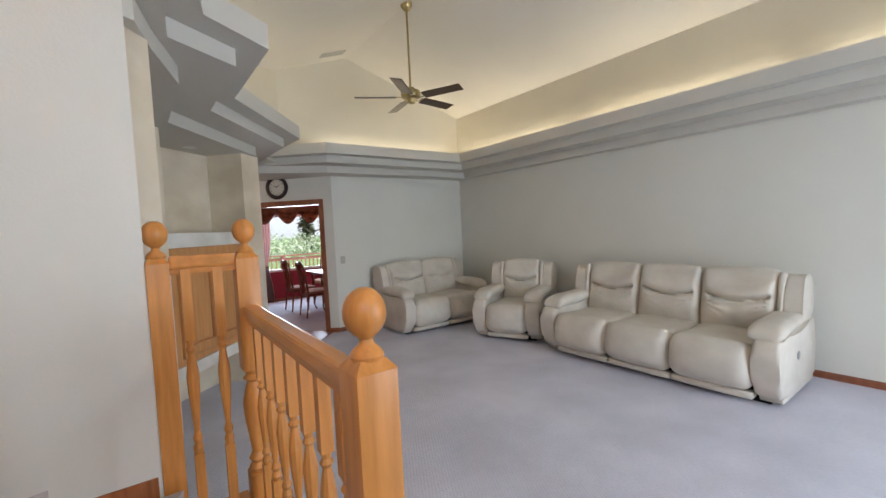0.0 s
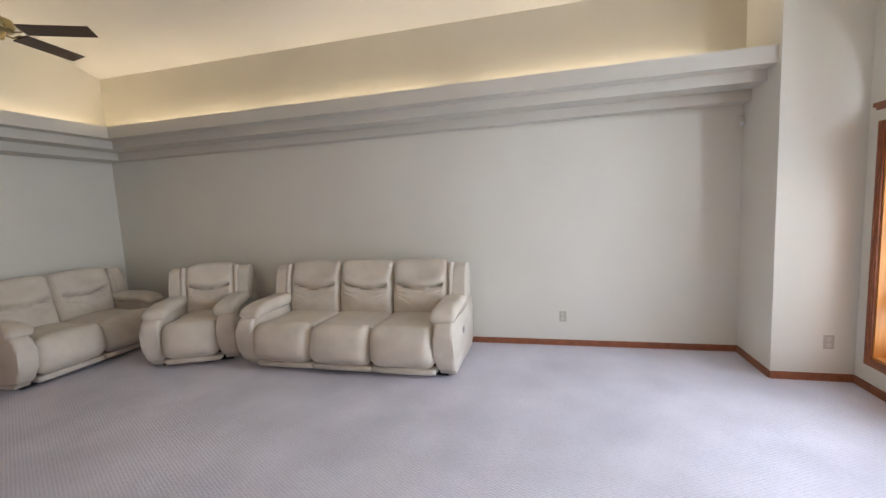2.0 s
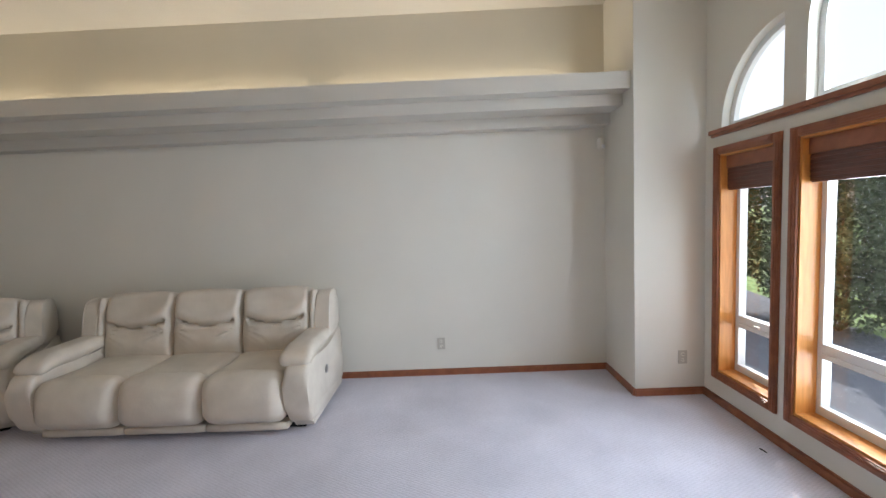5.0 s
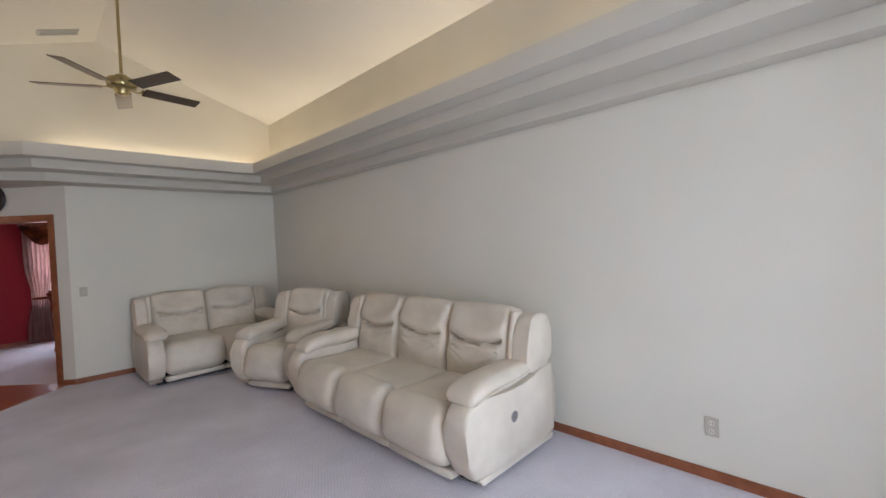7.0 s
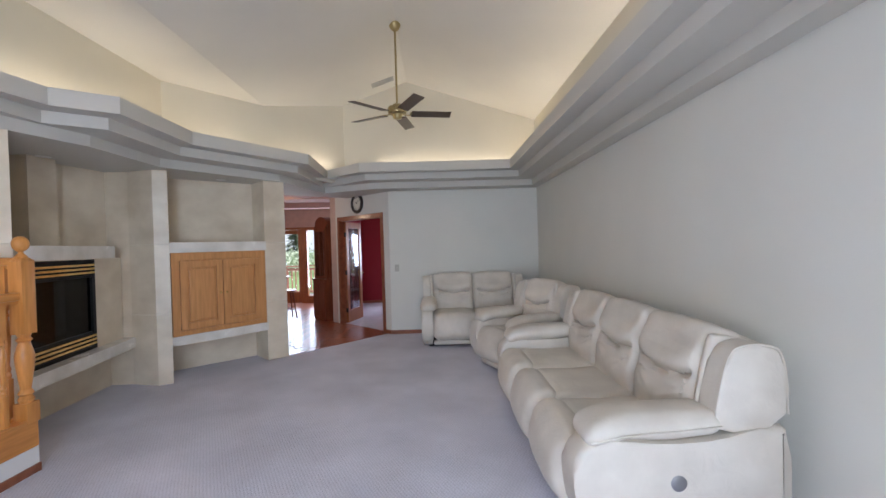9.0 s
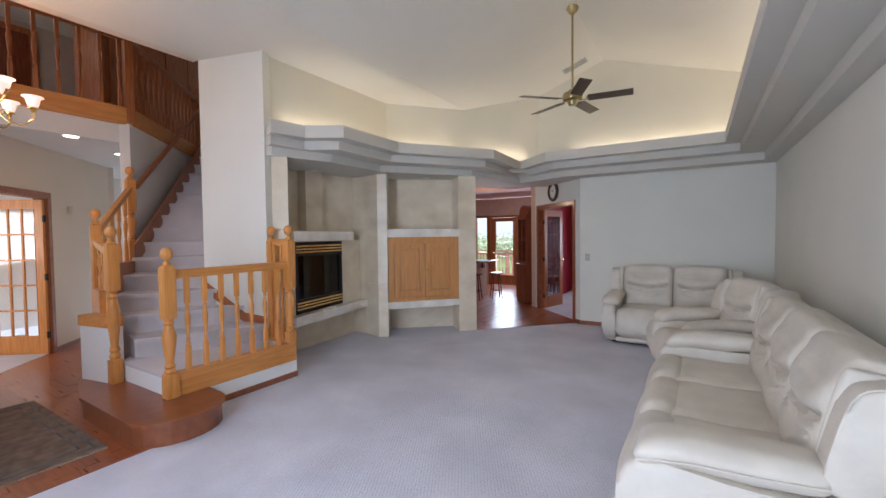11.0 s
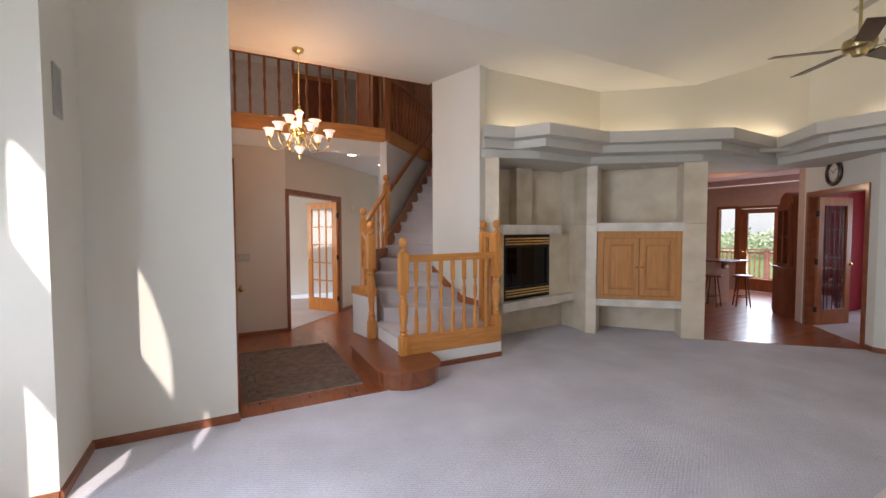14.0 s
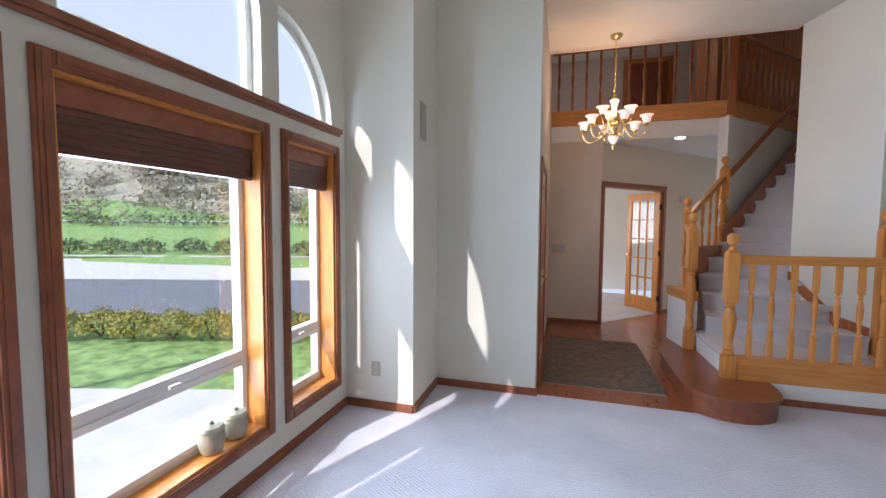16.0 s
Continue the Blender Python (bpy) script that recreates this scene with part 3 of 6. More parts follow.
baseboard("baseboard_south", [(4.035, YS), (1.115, YS)], -1)
baseboard("baseboard_pier", [(1.115, YS), (1.115, -1.67), (XW, -1.67), (XW, -0.745)], -1)
baseboard("baseboard_north", [(XE, YN), (2.124, YN), along(D0 - 0.07)], 1)
baseboard("baseboard_foyer", [(0.3, -0.76), (-2.42, -0.76), (-2.42, -0.03)], -1)
baseboard("baseboard_study", [foy(F1 + 0.07), foy(3.2)], -1)

# ---------------------------------------------------------------- turned posts
BAL = [(0.016, 0.0), (0.016, 0.005), (0.020, 0.02), (0.013, 0.04), (0.019, 0.055), (0.011, 0.08), (0.014, 0.12), (0.022, 0.22), (0.024, 0.28), (0.017, 0.33), (0.012, 0.36), (0.020, 0.375), (0.012, 0.39), (0.018, 0.41)]

def baluster_mesh(h, w=0.036):
    """A square foot, a turned vase, and a square top, as one mesh of height h."""
    bm = bmesh.new()
    foot, top = 0.26 * h, 0.28 * h
    box(bm, -w / 2, w / 2, -w / 2, w / 2, 0, foot)
    box(bm, -w * 0.5, w * 0.5, -w * 0.5, w * 0.5, h - top, h)
    k = (h - foot - top) / 0.41
    lathe(bm, [(r * w / 0.036, foot + z * k) for r, z in BAL], 10)
    for f in bm.faces:
        f.smooth = False
    me = bpy.data.meshes.new("baluster")
    bmesh.ops.recalc_face_normals(bm, faces=bm.faces[:])
    bm.to_mesh(me)
    bm.free()
    me.materials.append(oak)
    return me

BALUSTERS = {}
def baluster(parent, x, y, z, h, rz=0.0, material=None):
    key = round(h, 2), material.name if material else ""
    if key not in BALUSTERS:
        BALUSTERS[key] = baluster_mesh(h)
        if material:
            BALUSTERS[key].materials[0] = material
    ob = new("baluster", BALUSTERS[key])
    ob.matrix_basis = pose(x, y, z, 0, 0, rz)
    ob.parent = parent
    return ob

def newel(parent, x, y, z0, top, rz=0.0, w=0.095, material=None, low=0.22, block=0.30, plain=False):
    """A post from z0; top is the height of its ball's crown."""
    material = material or oak
    zt = top - z0
    bm = bmesh.new()
    cap = zt - 0.175
    m = pose(x, y, z0, 0, 0, rz)
    if plain:
        box(bm, -w / 2, w / 2, -w / 2, w / 2, 0, cap, 0.004)
    else:
        box(bm, -w / 2, w / 2, -w / 2, w / 2, 0, low, 0.004)
        box(bm, -w / 2, w / 2, -w / 2, w / 2, cap - block, cap, 0.004)
        t0, t1 = low, cap - block
        k = (t1 - t0) / 0.41
        lathe(bm, [(r * 1.9 + 0.008, t0 + z * k) for r, z in BAL], 16)
    q = w / 2
    bm2 = bm
    v = [bm2.verts.new(p) for p in ((-q, -q, cap), (q, -q, cap), (q, q, cap), (-q, q, cap))]
    u = [bm2.verts.new(p) for p in ((-q * .62, -q * .62, cap + 0.022), (q * .62, -q * .62, cap + 0.022), (q * .62, q * .62, cap + 0.022), (-q * .62, q * .62, cap + 0.022))]
    for i in range(4):
        bm2.faces.new((v[i], v[(i + 1) % 4], u[(i + 1) % 4], u[i]))
    bm2.faces.new(u)
    bmesh.ops.transform(bm, matrix=m, verts=bm.verts[:])
    post = part("newel_post", bm, material, parent, "turned oak newel post", smooth=True, angle=30)
    b = lathe(bmesh.new(), [(0.034, cap + 0.018), (0.037, cap + 0.028), (0.030, cap + 0.040), (0.016, cap + 0.052), (0.014, cap + 0.062), (0.022, cap + 0.070)] +
              [(0.047 * math.sin(a), cap + 0.118 - 0.055 * math.cos(a)) for a in [math.pi * (i + 1) / 11 for i in range(1, 10)]], 20, m)
    part("ball_finial", b, material, post, "round oak ball finial", smooth=True)
    return post

def rail_bar(parent, a, b, material=None, name="handrail", w=0.062, h=0.055):
    bm = beam(bmesh.new(), a, b, w, h, 0.012)
    beam(bm, (a[0], a[1], a[2] - h), (b[0], b[1], b[2] - h), w * 0.6, 0.022, 0)
    return part(name, bm, material or oak_h, parent)

# ---------------------------------------------------------------- stairs
STEP = 0.185
NA, NB, NB2, NC = (0.05, 0.84), (0.05, 2.04), (-0.275, 2.065), (-0.80, 0.76)
NC2, ND = (-1.50, 0.88), (-2.33, 1.52)
stairs = tagged(thing("staircase", (0, 0, 0), 0, "", ""), kind="structure")
bm = bmesh.new()
START = [(-1.35, 0.80), (-1.24, 0.62), (-0.62, 0.46), (0.12, 0.45)] + [(0.27 + 0.29 * math.cos(a), 0.78 + 0.33 * math.sin(a)) for a in [radians(d) for d in range(-80, 91, 17)]] + [(0.06, 1.12), (0.06, 0.84), (-0.80, 0.84), (-1.35, 0.95)]
prism(bm, START, 0.0, STEP - 0.03)
part("starter_step", bm, wood("starter_oak", (0.21, 0.060, 0.024), (0.28, 0.09, 0.035), stretch=(3, 3, 3)), stairs, "reddish oak rounded starter step")
cx = sum(p[0] for p in START) / len(START)
cy = sum(p[1] for p in START) / len(START)
bm = prism(bmesh.new(), [(cx + (x - cx) * 1.02 + 0.01 * (x > 0), cy + (y - cy) * 1.06) for x, y in START], STEP - 0.03, STEP)
part("starter_tread", bm, MATS["starter_oak"], stairs, "reddish oak tread with a nosing")
LFT = [(-0.80, 0.84), (-0.80, 0.92), (-1.12, 0.98), (-1.45, 1.02), (-1.75, 1.18), (-2.05, 1.42)]
RGT = [(0.05, 0.84), (-0.28, 2.0), (-0.66, 1.96), (-1.00, 1.85), (-1.22, 1.92), (-1.42, 2.10)]
UPW = Vector((-1, 1.02)).normalized() * 0.262
while len(LFT) < 16:
    LFT.append((LFT[-1][0] + UPW.x, LFT[-1][1] + UPW.y))
    RGT.append((RGT[-1][0] + UPW.x, RGT[-1][1] + UPW.y))
for k in range(15):
    z = STEP * (k + 2)
    a, b = Vector(LFT[k]), Vector(RGT[k])
    c, d = Vector(LFT[k + 1]), Vector(RGT[k + 1])
    if k == 0:
        poly = [(-0.80, 0.84), (0.05, 0.84), (0.05, 2.04), (-0.33, 2.065), (-0.5, 2.01), (-1.1, 1.80), (-0.95, 0.95)]
    else:
        fwd = ((c + d) - (a + b)) * 0.5
        poly = [tuple(a), tuple(b), tuple(d + fwd * 0.3), tuple(c + fwd * 0.3)]
    part("step", prism(bmesh.new(), poly, 0.006 if k else STEP - 0.03, z - 0.03), stair_carpet, stairs, "grey carpeted stair step")
    # rounded nosing
    n = (b - a).normalized()
    o = Vector((n.y, -n.x)) * 0.032
    bm = bmesh.new()
    if k == 0:
        prism(bm, [(-0.80, 0.815), (0.05, 0.815)] + poly[2:], z - 0.03, z)
    else:
        prism(bm, [tuple(a + o), tuple(b + o), tuple(d), tuple(c)], z - 0.042, z)
    part("tread", bm, stair_carpet, stairs)

part("first_riser", box(bmesh.new(), -0.78, 0.03, 0.826, 0.836, STEP + 0.002, 2 * STEP - 0.031), white_paint, stairs, "white painted riser")
# side of the landing towards the living room
part("side_panel", box(bmesh.new(), 0.052, 0.066, 1.12, 2.10, 0.055, 0.20), white_paint, stairs, "white painted panel")
part("side_base", box(bmesh.new(), 0.052, 0.080, 1.12, 2.10, 0.0, 0.055), trim_wood, stairs)
part("side_stringer", box(bmesh.new(), 0.045, 0.078, 0.86, 2.09, 0.18, 0.36, 0.003), oak_h, stairs, "oak stringer board under the balusters")
part("side_cap", box(bmesh.new(), 0.0, 0.095, 0.86, 2.09, 0.36, 0.385, 0.006), oak_h, stairs)
part("end_panel", box(bmesh.new(), -0.33, 0.05, 2.075, 2.09, 0.0, 0.36), oak_h, stairs)
part("end_cap", box(bmesh.new(), -0.33, 0.0, 2.0, 2.09, 0.37, 0.40, 0.006), oak_h, stairs)
# skirt boards
def skirt(p, q, z0, z1, h, side):
    bm = bmesh.new()
    p, q = Vector(p), Vector(q)
    d = (q - p).normalized()
    nn = Vector((-d.y, d.x)) * 0.018 * side
    vs = [bm.verts.new((*c, z)) for c, z in ((p, z0), (q, z1), (q, z1 + h), (p, z0 + h))]
    ws = [bm.verts.new(v.co + Vector((nn.x, nn.y, 0))) for v in vs]
    bm.faces.new(vs), bm.faces.new(ws)
    for i in range(4):
        j = (i + 1) % 4
        bm.faces.new((vs[i], vs[j], ws[j], ws[i]))
    part("skirt_board", bm, oak_red, stairs)
skirt((-0.335, 2.043), (-0.62, 1.955), 0.50, 0.54, 0.12, 1)
skirt((-0.62, 1.955), (-1.155, 1.787), 0.54, 0.90, 0.12, 1)
skirt(LFT[5], LFT[15], STEP * 7 - 0.12, STEP * 17 - 0.12, 0.26, -1)
# curb wall on the foyer side
bm = bmesh.new()
slab_between(bm, (-0.80, 0.72), (-1.22, 0.64), 0.12, 0.0, 0.70, -1)
part("curb_wall", bm, white_paint, stairs, "white curb wall beside the first steps")
bm = slab_between(bmesh.new(), (-0.80, 0.71), (-1.24, 0.63), 0.14, 0.70, 0.80, -1)
slab_between(bm, (-1.14, 0.77), (-1.52, 0.83), 0.11, 0.70, 1.02, -1)
part("curb_cap", bm, oak_h, stairs, "oak stepped cap board")
bm = slab_between(bmesh.new(), (-1.45, 0.86), ND, 0.10, 0.0, 1.25, -1)
part("stringer_side", bm, oak_red, stairs)

stair_rail = thing("stair_railing", (0, 0, 0), 0, "honey oak stair railing with turned balusters and ball finials", "railing")
newel(stair_rail, *NA, STEP, 1.447, block=0.42, low=0.20)
newel(stair_rail, *NB, 0.36, 1.648, block=0.50, low=0.14)
newel(stair_rail, *NB2, 0.36, 1.648, w=0.08, plain=True)
newel(stair_rail, *NC, STEP, 1.64, block=0.42, low=0.22)
newel(stair_rail, *ND, 1.15, 2.44, block=0.40, low=0.35, material=oak)
newel(stair_rail, *NC2, 0.95, 1.84, block=0.20, low=0.12, w=0.08, plain=True)
rail_bar(stair_rail, (NA[0], NA[1] + 0.04, 1.255), (NB[0], NB[1] - 0.04, 1.262))
rail_bar(stair_rail, (NB[0] - 0.04, NB[1], 1.50), (NB2[0] + 0.04, NB2[1], 1.50))
for i in range(7):
    y = NA[1] + (NB[1] - NA[1]) * (i + 1) / 8
    baluster(stair_rail, NA[0], y, 0.385, 0.80)
for i in range(2):
    baluster(stair_rail, NB[0] - 0.35 * (i + 1) / 3, NB[1], 0.39, 1.05)
rail_bar(stair_rail, (NC[0], NC[1], 1.42), (NC2[0], NC2[1], 1.52))
rail_bar(stair_rail, (NC2[0], NC2[1], 1.62), (ND[0], ND[1], 2.20))
for i in range(3):
    f = (i + 1) / 4
    baluster(stair_rail, NC[0] + (NC2[0] - NC[0]) * f, NC[1] + (NC2[1] - NC[1]) * f, 0.84 + 0.18 * (f > 0.5), 0.55 + 0.08 * f - 0.12 * (f > 0.5))
for i in range(4):
    f = (i + 1) / 5
    baluster(stair_rail, NC2[0] + (ND[0] - NC2[0]) * f, NC2[1] + (ND[1] - NC2[1]) * f, 1.24, 0.34 + 0.55 * f)
HX = Vector((0.72, 0.70)).normalized() * 0.07
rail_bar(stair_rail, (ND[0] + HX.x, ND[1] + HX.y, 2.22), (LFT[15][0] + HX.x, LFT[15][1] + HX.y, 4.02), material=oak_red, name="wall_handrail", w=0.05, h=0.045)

# upper landing: fascia, rails, balusters
landing_rail = thing("landing_railing", (0, 0, 0), 0, "honey oak railing along the upper landing, coloured darker as in shade", "railing")
def landing_run(p, q, n, mt, mb, posts=True):
    p, q = Vector(p), Vector(q)
    rail_bar(landing_rail, (*p, 4.10), (*q, 4.10), material=mt, name="top_rail")
    bm = beam(bmesh.new(), (*p, 3.19), (*q, 3.19), 0.07, 0.22, 0.004)
    part("fascia_board", bm, mb, landing_rail, "oak fascia board at the landing's edge")
    a = math.degrees(math.atan2(q.y - p.y, q.x - p.x))
    for i in range(n):
        c = p + (q - p) * (i + 0.5) / n
        baluster(landing_rail, c.x, c.y, 3.19, 0.86, a, mt)
# rails and balusters take the darker red oak: the dimness is in the colour
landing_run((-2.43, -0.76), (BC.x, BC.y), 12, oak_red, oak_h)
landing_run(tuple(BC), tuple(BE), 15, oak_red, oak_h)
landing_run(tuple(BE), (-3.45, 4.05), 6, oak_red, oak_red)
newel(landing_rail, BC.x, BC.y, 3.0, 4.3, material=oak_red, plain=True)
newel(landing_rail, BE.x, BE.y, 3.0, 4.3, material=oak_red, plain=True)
# landing doors and closet wall
hall_door = thing("upper_hall_door", (-6.44, 1.22, 3.15), 90, "dark stained wooden door in the upper hall", "door")
part("leaf", box(bmesh.new(), -0.42, 0.42, -0.02, 0.02, 0.0, 2.05), dark_wood, hall_door)
for a, b, z0, z1 in ((-0.52, -0.42, 0, 2.15), (0.42, 0.52, 0, 2.15), (-0.42, 0.42, 2.05, 2.15)):
    part("casing", box(bmesh.new(), a, b, -0.03, 0.03, z0, z1), oak_red, hall_door)
for z0, z1 in ((0.2, 0.95), (1.1, 1.9)):
    part("door_panel", box(bmesh.new(), -0.3, 0.3, -0.028, -0.02, z0, z1, 0.004), dark_wood, hall_door)
closet = thing("landing_closet", (-4.45, 2.10, 3.15), 117, "tall dark stained wooden closet on the upper landing", "cabinet")
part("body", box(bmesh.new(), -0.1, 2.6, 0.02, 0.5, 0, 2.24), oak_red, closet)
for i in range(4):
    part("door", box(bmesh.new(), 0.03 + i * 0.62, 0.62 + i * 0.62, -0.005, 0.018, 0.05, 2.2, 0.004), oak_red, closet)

# ---------------------------------------------------------------- sofas
def profile_slab(pts, x0, x1, bevel, seg=3):
    """A slab between x0 and x1 from its outline in y and z, its edges rounded."""
    bm = bmesh.new()
    lo = [bm.verts.new((x0, y, z)) for y, z in pts]
    hi = [bm.verts.new((x1, y, z)) for y, z in pts]
    n = len(pts)
    rim = [bm.faces.new(lo), bm.faces.new(hi)]
    for i in range(n):
        bm.faces.new((lo[i], lo[(i + 1) % n], hi[(i + 1) % n], hi[i]))
    es = list({e for f in rim for e in f.edges})
    bmesh.ops.bevel(bm, geom=es, offset=bevel, segments=seg, profile=0.5, affect="EDGES")
    return bm


def smooth_loop(pts, k=2):
    """The closed outline with its corners cut k times."""
    for _ in range(k):
        out = []
        for p, q in zip(pts, pts[1:] + pts[:1]):
            out.append((p[0] * 0.75 + q[0] * 0.25, p[1] * 0.75 + q[1] * 0.25))
            out.append((p[0] * 0.25 + q[0] * 0.75, p[1] * 0.25 + q[1] * 0.75))
        pts = out
    return pts


ARM_LINE = [(-0.435, 0.075), (-0.50, 0.13), (-0.535, 0.25), (-0.55, 0.40), (-0.53, 0.51), (-0.45, 0.565), (-0.34, 0.57), (-0.10, 0.545), (0.14, 0.555), (0.30, 0.60), (0.45, 0.61), (0.475, 0.58), (0.47, 0.12), (0.45, 0.08)]
WING_LINE = [(0.125, 0.57), (0.135, 0.70), (0.175, 0.87), (0.205, 0.955), (0.245, 0.985), (0.32, 0.995), (0.42, 0.98), (0.455, 0.945), (0.475, 0.84), (0.48, 0.60)]


def sofa(seats, at, rz, label, category, seed=0, arm=0.19, seat_w=0.645):
    """A recliner or sofa that looks along its own -y, with its back edge at y = 0.53."""
    W = seats * seat_w + 2 * arm
    root = thing("sofa" if seats > 2 else "loveseat" if seats == 2 else "recliner", at, rz, label, category)
    x0 = -seats * seat_w / 2
    def put(name, bm, dx, dy, dz, rx=0, rz=0, label="", material=None):
        bmesh.ops.transform(bm, matrix=pose(dx, dy, dz, rx, 0, rz), verts=bm.verts[:])
        return part(name, bm, material or leather, root, label, smooth=True, angle=60)
    part("underframe", box(bmesh.new(), -W / 2 + 0.10, W / 2 - 0.10, -0.36, 0.40, 0.0, 0.05, 0.01), black, root, "dark underframe")
    for k in range(seats):
        cx = x0 + seat_w * (k + 0.5)
        s = seed * 10 + k
        def dip(p):
            p.z -= 0.012 * math.exp(-((p.y + 0.05) / 0.16) ** 2) * (1 if p.z > 0 else 0)
            return p
        put("seat_cushion", cushion(seat_w + 0.004, 0.66, 0.20, 0.045, 14, (0.0, 0.0, 0.030), 0.007, s, dip), cx, -0.06, 0.375)
        def fall(p):
            t = max(0.0, min(1.0, (0.10 - p.z) / 0.30))
            p.y -= 0.025 * math.sin(math.pi * t) * (1 if p.y < 0 else 0)
            return p
        put("leg_rest", cushion(seat_w + 0.010, 0.235, 0.385, 0.105, 16, (0.0, 0.028, 0.012), 0.005, s + 3, fall), cx, -0.435, 0.302)
        put("front_rail", cushion(seat_w - 0.004, 0.12, 0.065, 0.022, 6, (0, 0.004, 0), 0.002, s), cx, -0.435, 0.075)
        # one back cushion, its head part and its lower part divided by a sagging crease
        side_tilt = 1 if (k + seed) % 2 else -1
        def back(p, s=s, side_tilt=side_tilt):
            if p.y > 0:
                return p
            u = p.x / (seat_w / 2)
            zc = 0.045 - 0.050 * (1 - (u / 0.80) ** 2) + 0.008 * side_tilt * u
            win = max(0.0, min(1.0, (0.84 - abs(u)) / 0.10))
            d = p.z - zc
            p.y += 0.070 * win * math.exp(-(d / 0.014) ** 2)
            face = max(0.0, 1 - abs(u) ** 6)
            p.y -= face * (0.056 * math.exp(-((d - 0.070) / 0.085) ** 2) + 0.056 * math.exp(-((d + 0.15) / 0.12) ** 2) * (1 - 0.45 * u * u))
            fold = math.exp(-((d + 0.085) / 0.070) ** 2) * (0.35 + abs(u))
            p.y -= 0.0105 * win * fold * math.sin(p.x * 62 + 12 * u * d * 20 + s) + 0.012 * fold * noise.noise(Vector((p.x * 14, p.z * 9, s)))
            if d > 0 and p.z > 0.15:
                p.z += 0.018 * (1 - u * u)
            return p
        put("back_cushion", cushion(seat_w - 0.002, 0.21, 0.62, 0.065, 42, (0, 0.0, 0), 0.006, s + 4, back), cx, 0.275, 0.715, -12)
    put("back_panel", cushion(W - 2 * arm + 0.04, 0.14, 0.82, 0.05, 8, (0, 0.01, 0), 0.002, seed), 0, 0.42, 0.56, -7)
    for side in (-1, 1):
        a, b = side * (W / 2 - arm), side * W / 2
        ax = (a + b) / 2
        arm_bm = profile_slab(smooth_loop(ARM_LINE, 1), min(a, b), max(a, b), 0.035)
        put("arm", arm_bm, 0, 0, 0)
        put("arm_base", profile_slab([(-0.39, 0.035), (-0.42, 0.078), (0.45, 0.078), (0.44, 0.035)], min(a, b) + 0.018, max(a, b) - 0.014, 0.008, 2), 0, 0, 0)
        def droop(p):
            f = max(0, -(p.y + 0.10) / 0.22)
            p.z -= 0.042 * f * f
            g = max(0.0, (p.y - 0.05) / 0.27)
            p.z += 0.010 * g
            p.x *= 1 + 0.06 * min(1, f) - 0.05 * min(1, g)
            return p
        pw = arm + 0.055
        put("arm_pad", cushion(pw, 0.64, 0.110, 0.054, 16, (0.006, 0.01, 0.018), 0.006, seed + side, droop), ax - side * 0.022, -0.155, 0.617)
        welt = [(0.0, 0.30, 0.012), (0.004, 0.10, -0.002), (0.006, -0.08, -0.006), (0.010, -0.22, -0.022), (0.0, -0.31, -0.045)]
        put("arm_pad_welt", tube(bmesh.new(), [(side * x, y, z) for x, y, z in welt], 0.005, 6), ax - side * 0.022 + side * (pw / 2 + 0.004), -0.155, 0.612)
        w0, w1 = side * (W / 2 - arm + 0.045), side * (W / 2 - 0.012)
        put("wing", profile_slab(smooth_loop(WING_LINE, 1), min(w0, w1), max(w0, w1), 0.022), 0, 0, 0)
        put("wing_roll", cushion(0.060, 0.26, 0.53, 0.029, 12, (0.0, 0.01, 0.0), 0.002, seed), side * (W / 2 - arm + 0.020), 0.285, 0.735, -11)
        edge = [p for p in smooth_loop(WING_LINE, 1) if p[1] > 0.60]
        put("wing_welt", tube(bmesh.new(), [(0, y, z) for y, z in edge], 0.005, 6), w1 - side * 0.006, 0, 0)
    bt = lathe(bmesh.new(), [(0.036, 0), (0.038, 0.004), (0.028, 0.008), (0.010, 0.010)], 18, pose(W / 2 - 0.001, -0.06, 0.365, 0, 90, 0))
    part("power_button", bt, mat("satin_nickel", (0.42, 0.42, 0.42), 0.35, metal=0.9), root, "round metal power button plate", smooth=True)
    return root

sofa(3, (4.05, 2.18, 0), -90, "long cream leather three seat reclining sofa against the plastered wall", "sofa", 1)
sofa(2, (3.50, 5.63, 0), 0, "cream leather two seat reclining loveseat in the room corner", "loveseat", 2, arm=0.17, seat_w=0.655)
sofa(1, (3.99, 4.16, 0), -66, "single cream leather recliner chair turned slightly between the sofas", "armchair", 3, arm=0.18, seat_w=0.57)

# ---------------------------------------------------------------- fireplace wall
fire_wall = tagged(thing("fireplace_wall", (0, 0, 0), 0, "", ""), kind="structure")
def stone_piece(name, pts, z0, z1, m=None, label=""):
    return part(name, prism(bmesh.new(), pts, z0, z1), m or stone, fire_wall, label)
for z0, z1 in ((0, 0.80), (0.803, 1.60), (1.603, 2.445)):
    stone_piece("column_tile", [(-0.345, 2.14), (-0.235, 2.27), (-0.42, 2.42), (-0.56, 2.25)], z0, z1, label="cream travertine column tile")
    stone_piece("column_tile", [(-0.607, 3.953), (-0.27, 3.865), (-0.145, 3.937), (-0.49, 4.42), (-0.62, 4.40)], z0, z1)
    stone_piece("column_tile", [(0.594, 4.79), (0.80, 4.985), (0.52, 5.28), (0.31, 5.08)], z0, z1)
stone_piece("niche_wall", [(-0.50, 2.33), (-1.05, 2.75), (-1.15, 2.7), (-0.6, 2.25)], 0, 2.445)
stone_piece("niche_wall", [(-1.05, 2.75), (-0.86, 3.95), (-1.0, 4.0), (-1.17, 2.75)], 0, 2.445)
